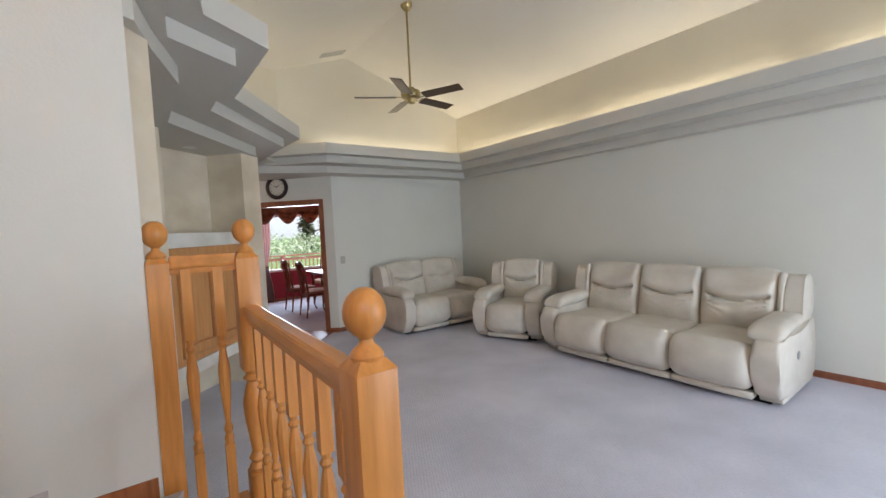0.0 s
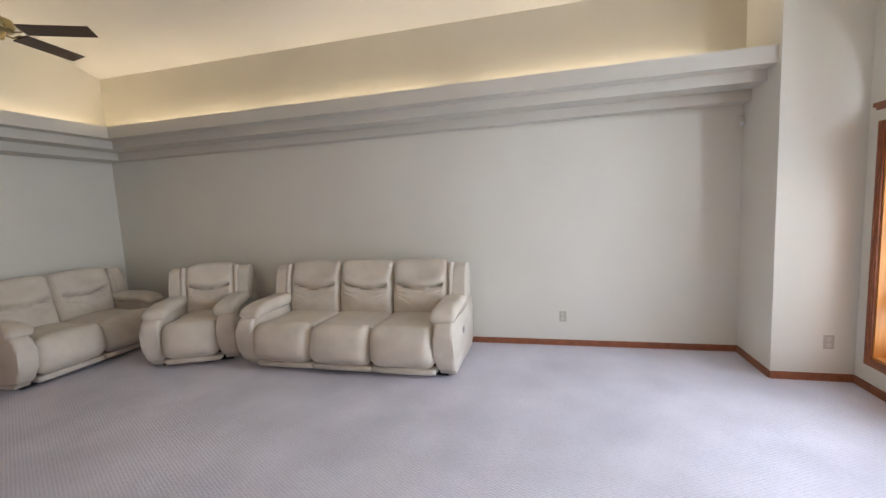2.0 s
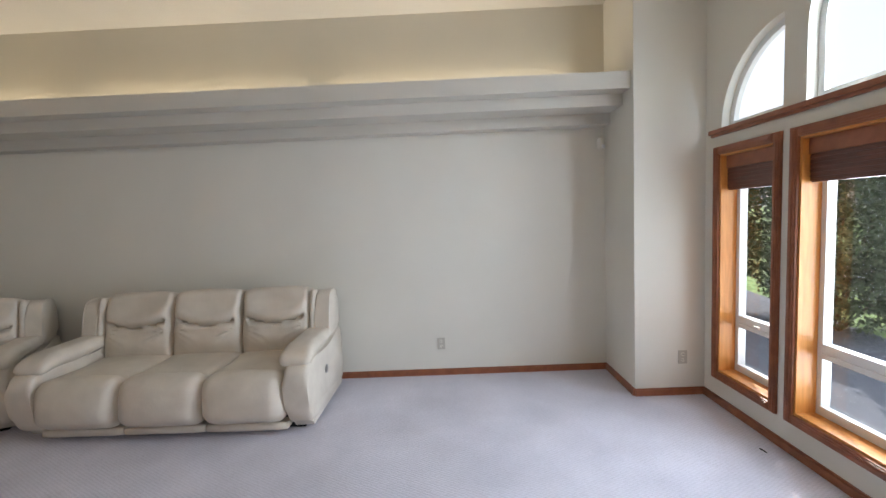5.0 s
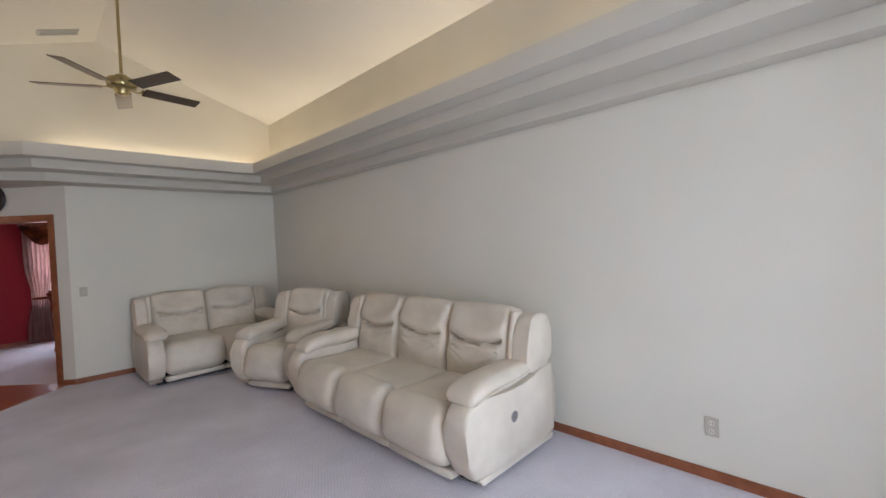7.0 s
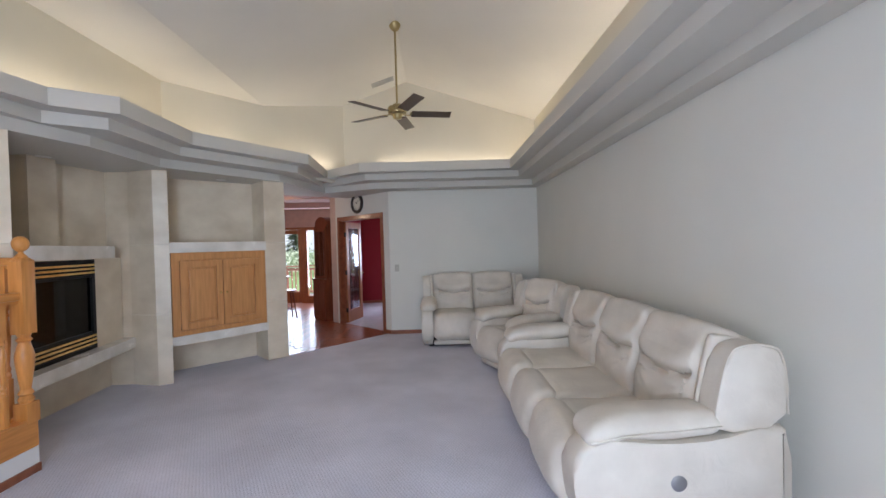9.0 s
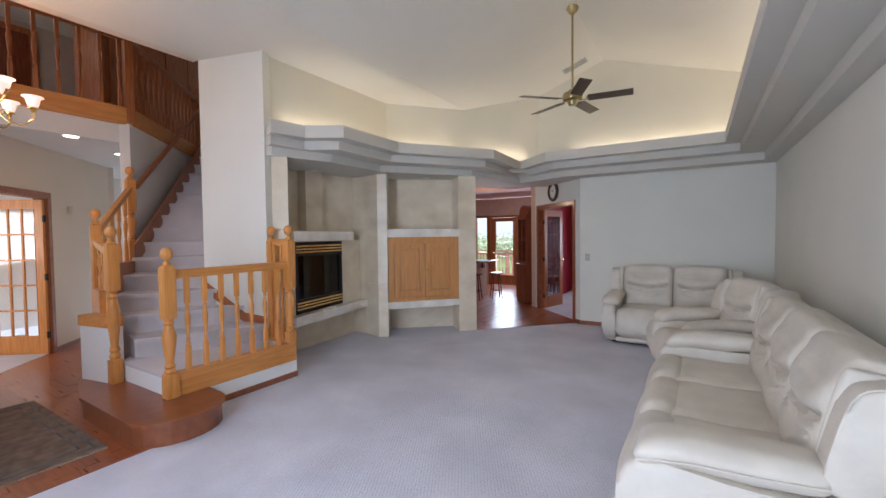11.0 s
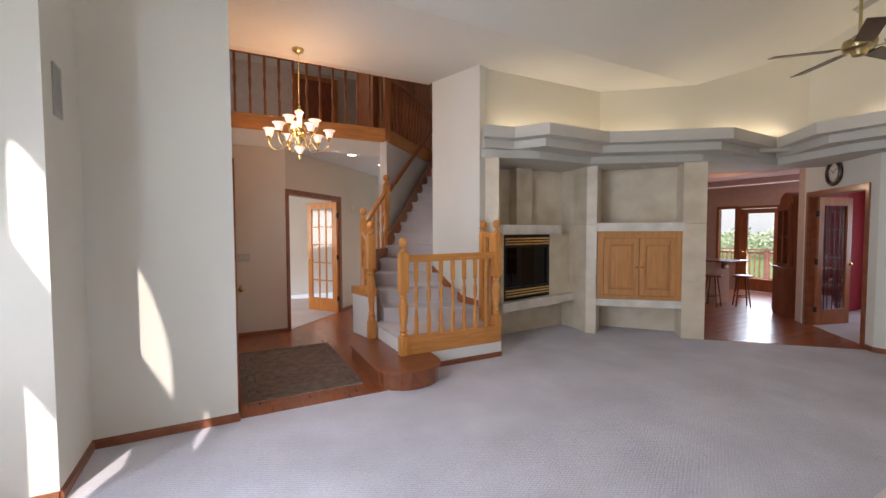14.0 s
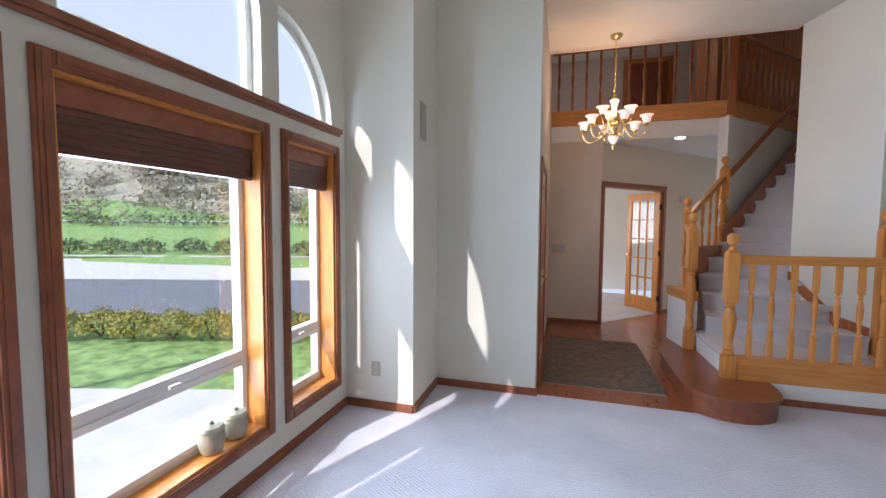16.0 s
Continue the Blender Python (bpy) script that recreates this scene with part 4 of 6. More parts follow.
stone_piece("niche_wall", [(-0.86, 3.95), (-0.607, 3.955), (-0.62, 4.05), (-0.9, 4.05)], 0, 2.445)
stone_piece("niche_pilaster", [(-0.83, 3.02), (-0.80, 3.28), (-0.98, 3.30), (-1.02, 3.03)], 1.55, 2.445, label="travertine pilaster in the niche")
for z0, z1 in ((0, 0.80), (0.803, 1.60), (1.603, 2.445)):
    stone_piece("niche_wall", [(-0.49, 4.42), (0.31, 5.08), (0.24, 5.17), (-0.57, 4.50)], z0, z1)
FL, FR = Vector((-0.435, 2.50)), Vector((-0.62, 3.475))
stone_piece("surround_right", [(FR.x, FR.y), (-0.70, 3.94), (-0.95, 3.94), (-0.86, 3.43)], 0.545, 1.463, label="travertine firebox surround")
stone_piece("surround_left", [(-0.36, 2.40), (FL.x, FL.y), (-0.70, 2.56), (-0.60, 2.38)], 0.545, 1.463)
stone_piece("surround_top", [(FL.x, FL.y), (FR.x, FR.y), (-0.86, 3.43), (-0.70, 2.56)], 1.457, 1.463)
stone_piece("hearth_slab", [(-0.30, 2.40), (-0.355, 2.70), (-0.565, 3.94), (-0.93, 3.95), (-0.66, 2.36)], 0.43, 0.545, slab, "pale marble hearth slab")
stone_piece("hearth_apron", [(-0.75, 2.62), (-0.86, 3.93), (-0.97, 3.93), (-0.95, 2.7)], 0, 0.43)
stone_piece("mantel_slab", [(-0.31, 2.40), (-0.52, 3.62), (-1.02, 3.72), (-0.95, 2.62), (-0.45, 2.36)], 1.465, 1.59, slab, "pale marble mantel slab")
stone_piece("cabinet_slab", [(-0.155, 3.945), (0.605, 4.80), (0.32, 5.09), (-0.49, 4.43)], 1.50, 1.62, slab, "pale marble shelf slab")
stone_piece("cabinet_slab", [(-0.155, 3.945), (0.605, 4.80), (0.32, 5.09), (-0.49, 4.43)], 0.415, 0.52, slab)
# recessed lamps in the soffit over the niches
for x, y in ((-0.75, 3.1), (0.12, 4.62)):
    dl = thing("niche_downlight", (x, y, 2.44), 0, "small round white recessed downlight over the niche", "ceiling light")
    part("trim_ring", lathe(bmesh.new(), [(0.055, 0.0), (0.06, -0.004), (0.045, -0.006)], 20), white_paint, dl)

# gas firebox
D = (FR - FL)
fire = thing("gas_fireplace", (FL.x, FL.y, 0.548), math.degrees(math.atan2(D.y, D.x)), "black gas fireplace with brass louvres and ceramic logs", "fireplace")
fire.scale.z = 1.072
n = D.length
part("firebox", box(box(box(box(box(bmesh.new(), 0, n, 0.30, 0.32, 0.02, 0.84), 0, 0.05, 0.0, 0.3, 0.0, 0.85), n - 0.05, n, 0.0, 0.3, 0.0, 0.85), 0.05, n - 0.05, 0.0, 0.3, 0.0, 0.03), 0.05, n - 0.05, 0.0, 0.3, 0.82, 0.845), black, fire)
part("top_hood", box(bmesh.new(), 0.05, n - 0.05, 0.0, 0.02, 0.68, 0.70, 0.002), black, fire)
for i in range(3):
    for z in (0.045, 0.715):
        part("louvre", box(bmesh.new(), 0.02, n - 0.02, -0.012, 0.008, z + i * 0.036, z + i * 0.036 + 0.020, 0.002), brass, fire, "polished brass louvre")
for a, b in ((0.02, 0.055), (n - 0.055, n - 0.02)):
    part("side_frame", box(bmesh.new(), a, b, -0.004, 0.022, 0.165, 0.70, 0.002), black, fire, "black side frame")
for c, d in ((0.03, 0.165), (0.70, 0.83)):
    part("louvre_backing", box(bmesh.new(), 0.02, n - 0.02, 0.012, 0.03, c, d), black, fire)
part("glass_front", box(bmesh.new(), 0.05, n - 0.05, 0.02, 0.024, 0.17, 0.68), smoked_glass, fire)
logm = mat("ceramic_logs", (0.16, 0.12, 0.09), 0.9, vary=0.5, scale=14, bump=0.8, bscale=30)
for p, q, r in (((0.25, 0.16, 0.20), (0.75, 0.19, 0.22), 0.045), ((0.32, 0.22, 0.25), (0.60, 0.10, 0.31), 0.035), ((0.70, 0.22, 0.24), (0.48, 0.12, 0.30), 0.033)):
    part("ceramic_log", tube(bmesh.new(), [p, ((p[0] + q[0]) / 2, (p[1] + q[1]) / 2, (p[2] + q[2]) / 2 + 0.012), q], r, 9), logm, fire, smooth=True)
part("grate", box(bmesh.new(), 0.22, 0.78, 0.10, 0.24, 0.14, 0.165), iron, fire)

# television cabinet with two doors
A, B = Vector((-0.128, 3.985)), Vector((0.575, 4.775))
D = B - A
tv = thing("built_in_cabinet", (A.x, A.y, 0.521), math.degrees(math.atan2(D.y, D.x)), "honey oak built-in cabinet with two closed panel doors", "cabinet")
n, h = D.length, 0.977
part("carcass", box(bmesh.new(), 0.0, n, 0.03, 0.20, 0.0, h), oak_cab, tv)
for a, b, c, d in ((-0.03, n + 0.03, 0, 0.055), (-0.03, n + 0.03, h - 0.085, h), (-0.03, 0.05, 0.055, h - 0.085), (n - 0.05, n + 0.03, 0.055, h - 0.085)):
    part("frame_board", box(bmesh.new(), a, b, 0.008, 0.03, c, d, 0.002), oak_cab, tv)
for k in (0, 1):
    w = (n - 0.12) / 2
    dr = part("door", box(bmesh.new(), 0.056 + k * (w + 0.008), 0.056 + k * (w + 0.008) + w, 0.020, 0.03, 0.065, h - 0.098, 0.002), oak_cab, tv)
    x0 = 0.056 + k * (w + 0.008)
    for a, b, c, d in ((x0, x0 + 0.07, 0.065, h - 0.098), (x0 + w - 0.07, x0 + w, 0.065, h - 0.098), (x0 + 0.07, x0 + w - 0.07, 0.065, 0.145), (x0 + 0.07, x0 + w - 0.07, h - 0.178, h - 0.098)):
        part("door_rail", box(bmesh.new(), a, b, -0.010, 0.020, c, d, 0.004), oak_cab, dr)
    part("raised_panel", box(bmesh.new(), x0 + 0.095, x0 + w - 0.095, -0.002, 0.020, 0.17, h - 0.203, 0.010), oak_cab, dr)
    xk = n / 2 + (-0.035 if k == 0 else 0.035)
    part("knob", lathe(bmesh.new(), [(0.006, 0), (0.006, 0.012), (0.013, 0.018), (0.014, 0.026), (0.007, 0.032)], 12, pose(xk, 0.0, h / 2 - 0.02, 90, 0, 0)), brass, dr, "round brass knob", smooth=True)

# ---------------------------------------------------------------- ceiling fan
FX, FY = 2.475, 4.36
fan_brass = mat("antique_brass", (0.42, 0.34, 0.17), 0.3, metal=1.0, vary=0.08, scale=20, bump=0.02)
fan = thing("ceiling_fan", (FX, FY, 3.20), 8, "brass ceiling fan with five dark wooden blades on a rod", "ceiling fan")
part("canopy", lathe(bmesh.new(), [(0.02, 1.00), (0.045, 1.02), (0.07, 1.06), (0.075, 1.095)], 24), fan_brass, fan, smooth=True)
part("down_rod", lathe(bmesh.new(), [(0.013, 0.08), (0.013, 1.01)], 12), fan_brass, fan, smooth=True)
part("motor", lathe(bmesh.new(), [(0.02, 0.10), (0.05, 0.085), (0.06, 0.06), (0.115, 0.045), (0.125, 0.01), (0.115, -0.03), (0.07, -0.045), (0.055, -0.075), (0.05, -0.095), (0.02, -0.105)], 28), fan_brass, fan, smooth=True)
blade_under = wood("fan_blade_walnut", (0.055, 0.028, 0.014), (0.085, 0.045, 0.022), stretch=(2, 14, 14), rough=0.4)
for i in range(5):
    bl = part("blade", box(bmesh.new(), 0.18, 0.68, -0.07, 0.07, -0.004, 0.004, 0.003), blade_under, fan, "dark wooden fan blade")
    bl.matrix_basis = pose(0, 0, -0.03, 0, 0, 72 * i) @ pose(0, 0, 0, -12, 0, 0)
    br = part("blade_bracket", box(tube(bmesh.new(), [(0.09, 0.03, 0.0), (0.15, 0.035, 0.002), (0.24, 0.015, 0.008)], 0.007, 6), 0.16, 0.25, -0.03, 0.03, 0.006, 0.011), fan_brass, bl)

# ---------------------------------------------------------------- chandelier in the foyer
frost = glow("lit_frosted_glass", (1.0, 0.66, 0.48), 0.75, (0.9, 0.85, 0.8))
bulb = glow("lamp_bulb", (1.0, 0.80, 0.5), 28.0)
ch = thing("foyer_chandelier", (-0.90, -0.04, 0), 12, "polished brass chandelier with nine lit tulip glass shades", "chandelier")
part("canopy", lathe(bmesh.new(), [(0.015, 3.54), (0.05, 3.555), (0.065, 3.575), (0.068, 3.589)], 20), brass, ch, smooth=True)
bm = bmesh.new()
z = 3.545
k = 0
while z > 2.93:
    m4 = pose(0, 0, z, 90, 0, 90 * (k % 2))
    pts = [m4 @ Vector((0.009 * math.cos(a), 0.016 * math.sin(a), 0)) for a in [2 * math.pi * j / 8 for j in range(9)]]
    tube(bm, pts, 0.0026, 5)
    z -= 0.026
    k += 1
part("chain", bm, brass, ch)
part("stem", lathe(bmesh.new(), [(0.006, 2.95), (0.022, 2.945), (0.014, 2.925), (0.030, 2.905), (0.034, 2.895), (0.014, 2.885), (0.012, 2.74), (0.030, 2.725), (0.040, 2.70), (0.022, 2.68), (0.018, 2.65), (0.042, 2.63), (0.055, 2.60), (0.050, 2.57), (0.022, 2.545), (0.018, 2.52), (0.040, 2.50), (0.012, 2.485), (0.010, 2.40), (0.020, 2.385), (0.016, 2.365), (0.005, 2.34)], 20), brass, ch, smooth=True)
part("glass_column", lathe(bmesh.new(), [(0.030, 2.745), (0.026, 2.77), (0.028, 2.81), (0.036, 2.85), (0.050, 2.882), (0.047, 2.883), (0.033, 2.85), (0.025, 2.81), (0.022, 2.77)], 20), frost, ch, "frosted glass column on the stem", smooth=True)
part("glass_bowl", lathe(bmesh.new(), [(0.014, 2.405), (0.034, 2.43), (0.050, 2.465), (0.058, 2.482), (0.054, 2.483), (0.045, 2.465), (0.030, 2.434)], 20), frost, ch, "frosted glass bowl under the stem", smooth=True)
def candle_arm(rad, zc, ang, z_in):
    ca, sa = math.cos(ang), math.sin(ang)
    drop = 0.13 if rad > 0.2 else 0.09
    rz_ = [(0.02, z_in), (rad * 0.16, z_in + 0.035), (rad * 0.30, z_in + 0.02), (rad * 0.46, zc - drop * 0.65), (rad * 0.62, zc - drop), (rad * 0.82, zc - drop * 1.05), (rad * 0.97, zc - drop * 0.72), (rad * 1.02, zc - drop * 0.35), (rad, zc - 0.01)]
    pts = []
    for i in range(len(rz_) - 1):
        p0, p1, p2, p3 = rz_[max(i - 1, 0)], rz_[i], rz_[i + 1], rz_[min(i + 2, len(rz_) - 1)]
        for j in range(3):
            t = j / 3
            q = [0.5 * (2 * p1[k] + (p2[k] - p0[k]) * t + (2 * p0[k] - 5 * p1[k] + 4 * p2[k] - p3[k]) * t * t + (3 * p1[k] - p0[k] - 3 * p2[k] + p3[k]) * t ** 3) for k in (0, 1)]
            pts.append((ca * q[0], sa * q[0], q[1]))
    pts.append((ca * rad, sa * rad, zc))
    arm = part("arm", tube(bmesh.new(), pts, 0.007, 8), brass, ch, smooth=True)
    curl = [(rad * 0.50 + 0.030 * math.cos(u) * (1 - u / 9), zc - drop * 0.45 + 0.030 * math.sin(u) * (1 - u / 9)) for u in [0.5 * j for j in range(12)]]
    part("scroll", tube(bmesh.new(), [(ca * r, sa * r, z) for r, z in curl], 0.004, 6), brass, arm, smooth=True)
    mm = pose(ca * rad, sa * rad, zc)
    part("cup", lathe(bmesh.new(), [(0.008, -0.03), (0.018, -0.022), (0.010, -0.014), (0.034, -0.002), (0.030, 0.012), (0.014, 0.018)], 16, mm), brass, arm, smooth=True)
    part("glass_shade", lathe(bmesh.new(), [(0.020, 0.005), (0.031, 0.02), (0.040, 0.045), (0.044, 0.07), (0.052, 0.085), (0.066, 0.094), (0.070, 0.092), (0.064, 0.099), (0.050, 0.089), (0.040, 0.07), (0.036, 0.045), (0.027, 0.022)], 20, mm), frost, arm, "lit tulip shaped glass shade", smooth=True)
    part("bulb", lathe(bmesh.new(), [(0.008, 0.02), (0.016, 0.04), (0.019, 0.055), (0.012, 0.072), (0.003, 0.08)], 10, mm), bulb, arm, smooth=True)
for i in range(6):
    candle_arm(0.33, 2.585, 2 * math.pi * i / 6, 2.60)
for i in range(3):
    candle_arm(0.17, 2.70, 2 * math.pi * (i + 0.5) / 3, 2.68)
point_lamp("light_chandelier", (-0.90, -0.04, 2.83), 20, (1, 0.58, 0.34), 0.12)

# ---------------------------------------------------------------- foyer rug, doors, recessed lamps
rug = thing("foyer_rug", (-0.66, -0.18, 0.006), 0, "worn dark olive patterned foyer rug with a cream fringe on hardwood", "rug")
bm = cushion(1.66, 1.08, 0.014, 0.006, 14, (0, 0, 0), 0.0)
bmesh.ops.transform(bm, matrix=pose(0, 0, 0.0075), verts=bm.verts[:])
part("rug_body", bm, rug_mat, rug, smooth=True)
cream = mat("cream_fringe", (0.45, 0.40, 0.30), 0.95)
bm = bmesh.new()
for i in range(130):
    y = -0.53 + 1.06 * i / 129
    tube(bm, [(0.825, y, 0.008), (0.85 + 0.006 * random.random(), y + random.uniform(-0.004, 0.004), 0.004)], 0.0022, 3)
    tube(bm, [(-0.825, y, 0.008), (-0.85 - 0.006 * random.random(), y + random.uniform(-0.004, 0.004), 0.004)], 0.0022, 3)
tagged(part("fringe", bm, cream, rug, "cream cotton fringe"), kind="stuff")
bm = bmesh.new()
for o in (0.05, 0.12):
    for a, b, c, d in ((-0.83 + o, 0.83 - o, -0.54 + o, -0.525 + o), (-0.83 + o, 0.83 - o, 0.525 - o, 0.54 - o), (-0.83 + o, -0.815 + o, -0.525 + o, 0.525 - o), (0.815 - o, 0.83 - o, -0.525 + o, 0.525 - o)):
        box(bm, a, b, c, d, 0.0135, 0.0155)
part("border_line", bm, mat("rug_border_blue", (0.07, 0.08, 0.08), 0.95, vary=0.3, color2=(0.14, 0.13, 0.11)), rug)

def casing_frame(name, p, q, z1, wcas=0.07, proud=0.018, material=None, label="oak door casing", z0=0.0, off=-1):
    """Door casing round an opening from p to q in plan; off: on which side of the line it stands proud."""
    p, q = Vector(p), Vector(q)
    d = (q - p).normalized()
    root = tagged(thing(name, (p.x, p.y, 0), math.degrees(math.atan2(d.y, d.x)), label, ""), kind="structure")
    n = (q - p).length
    y0, y1 = (-proud, 0.15) if off < 0 else (-0.15, proud)
    for a, b, c, e in ((-wcas, 0.0, z0, z1 + wcas), (n, n + wcas, z0, z1 + wcas), (0, n, z1, z1 + wcas)):
        ya, yb = (-proud, -0.001) if off < 0 else (0.001, proud)
        part("casing", box(bmesh.new(), a, b, ya, yb, c, e, 0.004), material or trim_wood, root)
    for a, b, c, e in ((-0.005, 0.012, z0, z1), (n - 0.012, n + 0.005, z0, z1), (0.012, n - 0.012, z1 - 0.012, z1 + 0.004)):
        part("jamb", box(bmesh.new(), a, b, -0.002 if off < 0 else -0.14, 0.14 if off < 0 else 0.002, c, e), material or trim_wood, root)
    return root

def french_door(name, hinge, yaw, w, h, cols, rows_, label, material=None, glass=None):
    mt = material or oak
    r = thing(name, (*hinge, 0.012), yaw, label, "door")
    st, tr, brl, th = 0.10, 0.12, 0.24, 0.036
    part("stile", box(bmesh.new(), 0, st, -th / 2, th / 2, 0, h, 0.003), mt, r)
    part("stile", box(bmesh.new(), w - st, w, -th / 2, th / 2, 0, h, 0.003), mt, r)
    part("bottom_rail", box(bmesh.new(), st, w - st, -th / 2, th / 2, 0, brl, 0.003), mt, r)
    part("top_rail", box(bmesh.new(), st, w - st, -th / 2, th / 2, h - tr, h, 0.003), mt, r)
    gw, gh = (w - 2 * st), (h - tr - brl)
    for i in range(1, cols):
        x = st + gw * i / cols
        part("muntin", box(bmesh.new(), x - 0.011, x + 0.011, -0.012, 0.012, brl, h - tr), mt, r)
    for j in range(1, rows_):
        z = brl + gh * j / rows_
        part("muntin", box(bmesh.new(), st, w - st, -0.0115, 0.0115, z - 0.011, z + 0.011), mt, r)
    for i in range(cols):
        for j in range(rows_):
            part("pane", box(bmesh.new(), st + gw * i / cols + 0.01, st + gw * (i + 1) / cols - 0.01, -0.002, 0.002, brl + gh * j / rows_ + 0.01, brl + gh * (j + 1) / rows_ - 0.01), glass or pane_glass, r)
    k = lathe(bmesh.new(), [(0.012, -0.06), (0.026, -0.055), (0.028, -0.04), (0.012, -0.03), (0.010, 0.03), (0.028, 0.04), (0.026, 0.055), (0.012, 0.06)], 14, pose(w - 0.05, 0, 0.95, 90, 0, 0))
    part("door_knob", k, brass, r, "brass door knob", smooth=True)
    for z in (0.25, h / 2, h - 0.25):
        part("hinge", box(bmesh.new(), -0.012, 0.004, -0.02, 0.02, z - 0.045, z + 0.045), iron, r)
    return r

casing_frame("study_door_casing", foy(F0), foy(F1), 2.08)
french_door("study_french_door", foy(F1 - 0.03, 0.02), 215, 0.72, 2.04, 3, 5, "oak french door with fifteen clear panes standing ajar")
casing_frame("dining_door_casing", along(D0), along(D1), 2.03, off=1)
dfd = french_door("dining_french_door", along(1.50, 0.10), 75, 0.68, 2.0, 1, 1, "reddish oak glass door standing open into the dining room", oak_red, bevelled_glass)

for x in (0.17, 0.235, 0.34, 0.445, 0.51):
    part("lead_came", box(bmesh.new(), x - 0.004, x + 0.004, -0.005, 0.005, 0.24, 1.88), iron, dfd)
for z in (0.34, 0.62, 1.06, 1.50, 1.78):
    part("lead_came", box(bmesh.new(), 0.10, 0.58, -0.0045, 0.0045, z - 0.004, z + 0.004), iron, dfd)

# entry door in the foyer's south wall
casing_frame("entry_door_casing", (-0.72, -0.76), (0.20, -0.76), 2.05, off=1, material=oak_red)
ed = thing("entry_door", (-0.26, -0.775, 0.012), 0, "closed oak entry door with brass lever beside the foyer rug", "door")
part("leaf", box(bmesh.new(), -0.45, 0.45, -0.03, 0.01, 0, 2.03, 0.003), oak_red, ed)
for z0, z1 in ((0.2, 0.85), (1.0, 1.9)):
    for x0, x1 in ((-0.36, -0.04), (0.04, 0.36)):
        part("door_panel", box(bmesh.new(), x0, x1, 0.008, 0.018, z0, z1, 0.005), oak_red, ed)
part("door_knob", lathe(bmesh.new(), [(0.028, 0.0), (0.028, 0.006), (0.010, 0.012), (0.010, 0.03), (0.027, 0.042), (0.030, 0.055), (0.022, 0.068), (0.006, 0.072)], 18, pose(0.38, 0.01, 1.0, -90, 0, 0)), brass, ed, "round brass door knob", smooth=True)

# ---------------------------------------------------------------- the lower windows
def lower_window(name, x0, x1):
    """Oak casing and deep jambs, a white sash with a low opening light, and a raised slatted blind."""
    w = tagged(thing(name, ((x0 + x1) / 2, YS, 0), 0, "", ""), kind="structure")
    h = (x1 - x0) / 2
    z0, z1 = WZ0, WZ1
    cw, pr = 0.062, 0.020
    for a, b, c, d in ((-h - cw, -h, z0 - cw, z1 + cw), (h, h + cw, z0 - cw, z1 + cw), (-h, h, z1, z1 + cw), (-h, h, z0 - cw, z0)):
        part("window_casing", box(bmesh.new(), a, b, 0.001, pr, c, d, 0.004), trim_wood, w, "oak window casing")
        part("casing_bead", box(bmesh.new(), a + 0.010, b - 0.010, pr, pr + 0.007, c + 0.010, d - 0.010, 0.003), trim_wood, w)
        part("casing_ridge", box(bmesh.new(), a + 0.024, b - 0.024, pr + 0.007, pr + 0.012, c + 0.024, d - 0.024, 0.002), trim_wood, w)
    jd = 0.125
    for a, b, c, d in ((-h - 0.002, -h + 0.014, z0, z1), (h - 0.014, h + 0.002, z0, z1), (-h + 0.014, h - 0.014, z1 - 0.014, z1 + 0.002), (-h + 0.014, h - 0.014, z0 - 0.002, z0 + 0.016)):
        part("jamb", box(bmesh.new(), a, b, -jd, 0.002, c, d), oak, w, "honey oak window jamb")
    h2 = h - 0.014
    f = 0.035
    ya, yb = -0.185, -jd
    for a, b, c, d in ((-h2, -h2 + f, z0 + 0.016, z1 - 0.014), (h2 - f, h2, z0 + 0.016, z1 - 0.014), (-h2 + f, h2 - f, z0 + 0.016, z0 + 0.05), (-h2 + f, h2 - f, z1 - 0.05, z1 - 0.014), (-h2 + f, h2 - f, 0.69, 0.745)):
        part("window_frame", box(bmesh.new(), a, b, ya, yb, c, d, 0.004), vinyl, w, "white vinyl window frame")
    part("sash", box(box(bmesh.new(), -h2 + f, h2 - f, -0.155, -0.115, 0.655, 0.688, 0.003), -h2 + f, h2 - f, -0.155, -0.115, z0 + 0.05, z0 + 0.08, 0.003), vinyl, w, "white opening sash rail")
    part("crank", box(bmesh.new(), -0.03, 0.03, -0.11, -0.09, 0.70, 0.715, 0.002), vinyl, w, "white window latch")
    for c, d in ((z0 + 0.08, 0.655), (0.745, z1 - 0.05)):
        p = part("pane", box(bmesh.new(), -h2 + f, h2 - f, -0.160, -0.156, c, d), pane_glass, w)
        p.visible_shadow = False
    b = thing(name.replace("window", "blind"), ((x0 + x1) / 2, YS, 0), 0, "reddish wooden slatted blind drawn up under a wooden valance", "blind")
    part("valance", box(bmesh.new(), -h2 + 0.004, h2 - 0.004, -0.055, -0.035, z1 - 0.11, z1 - 0.015, 0.003), trim_wood, b, "reddish wood valance board")
    part("headrail", box(bmesh.new(), -h2 + 0.006, h2 - 0.006, -0.09, -0.06, z1 - 0.06, z1 - 0.02), oak_red, b)
    for k in range(17):
        z = z1 - 0.108 - k * 0.0095
        part("slat", box(bmesh.new(), -h2 + 0.006, h2 - 0.006, -0.100 + 0.002 * (k % 2), -0.048 + 0.003 * (k % 3), z - 0.0090, z), blind_wood, b)
    part("bottom_bar", box(bmesh.new(), -h2 + 0.006, h2 - 0.006, -0.096, -0.052, z1 - 0.280, z1 - 0.266, 0.003), blind_wood, b)
    return w

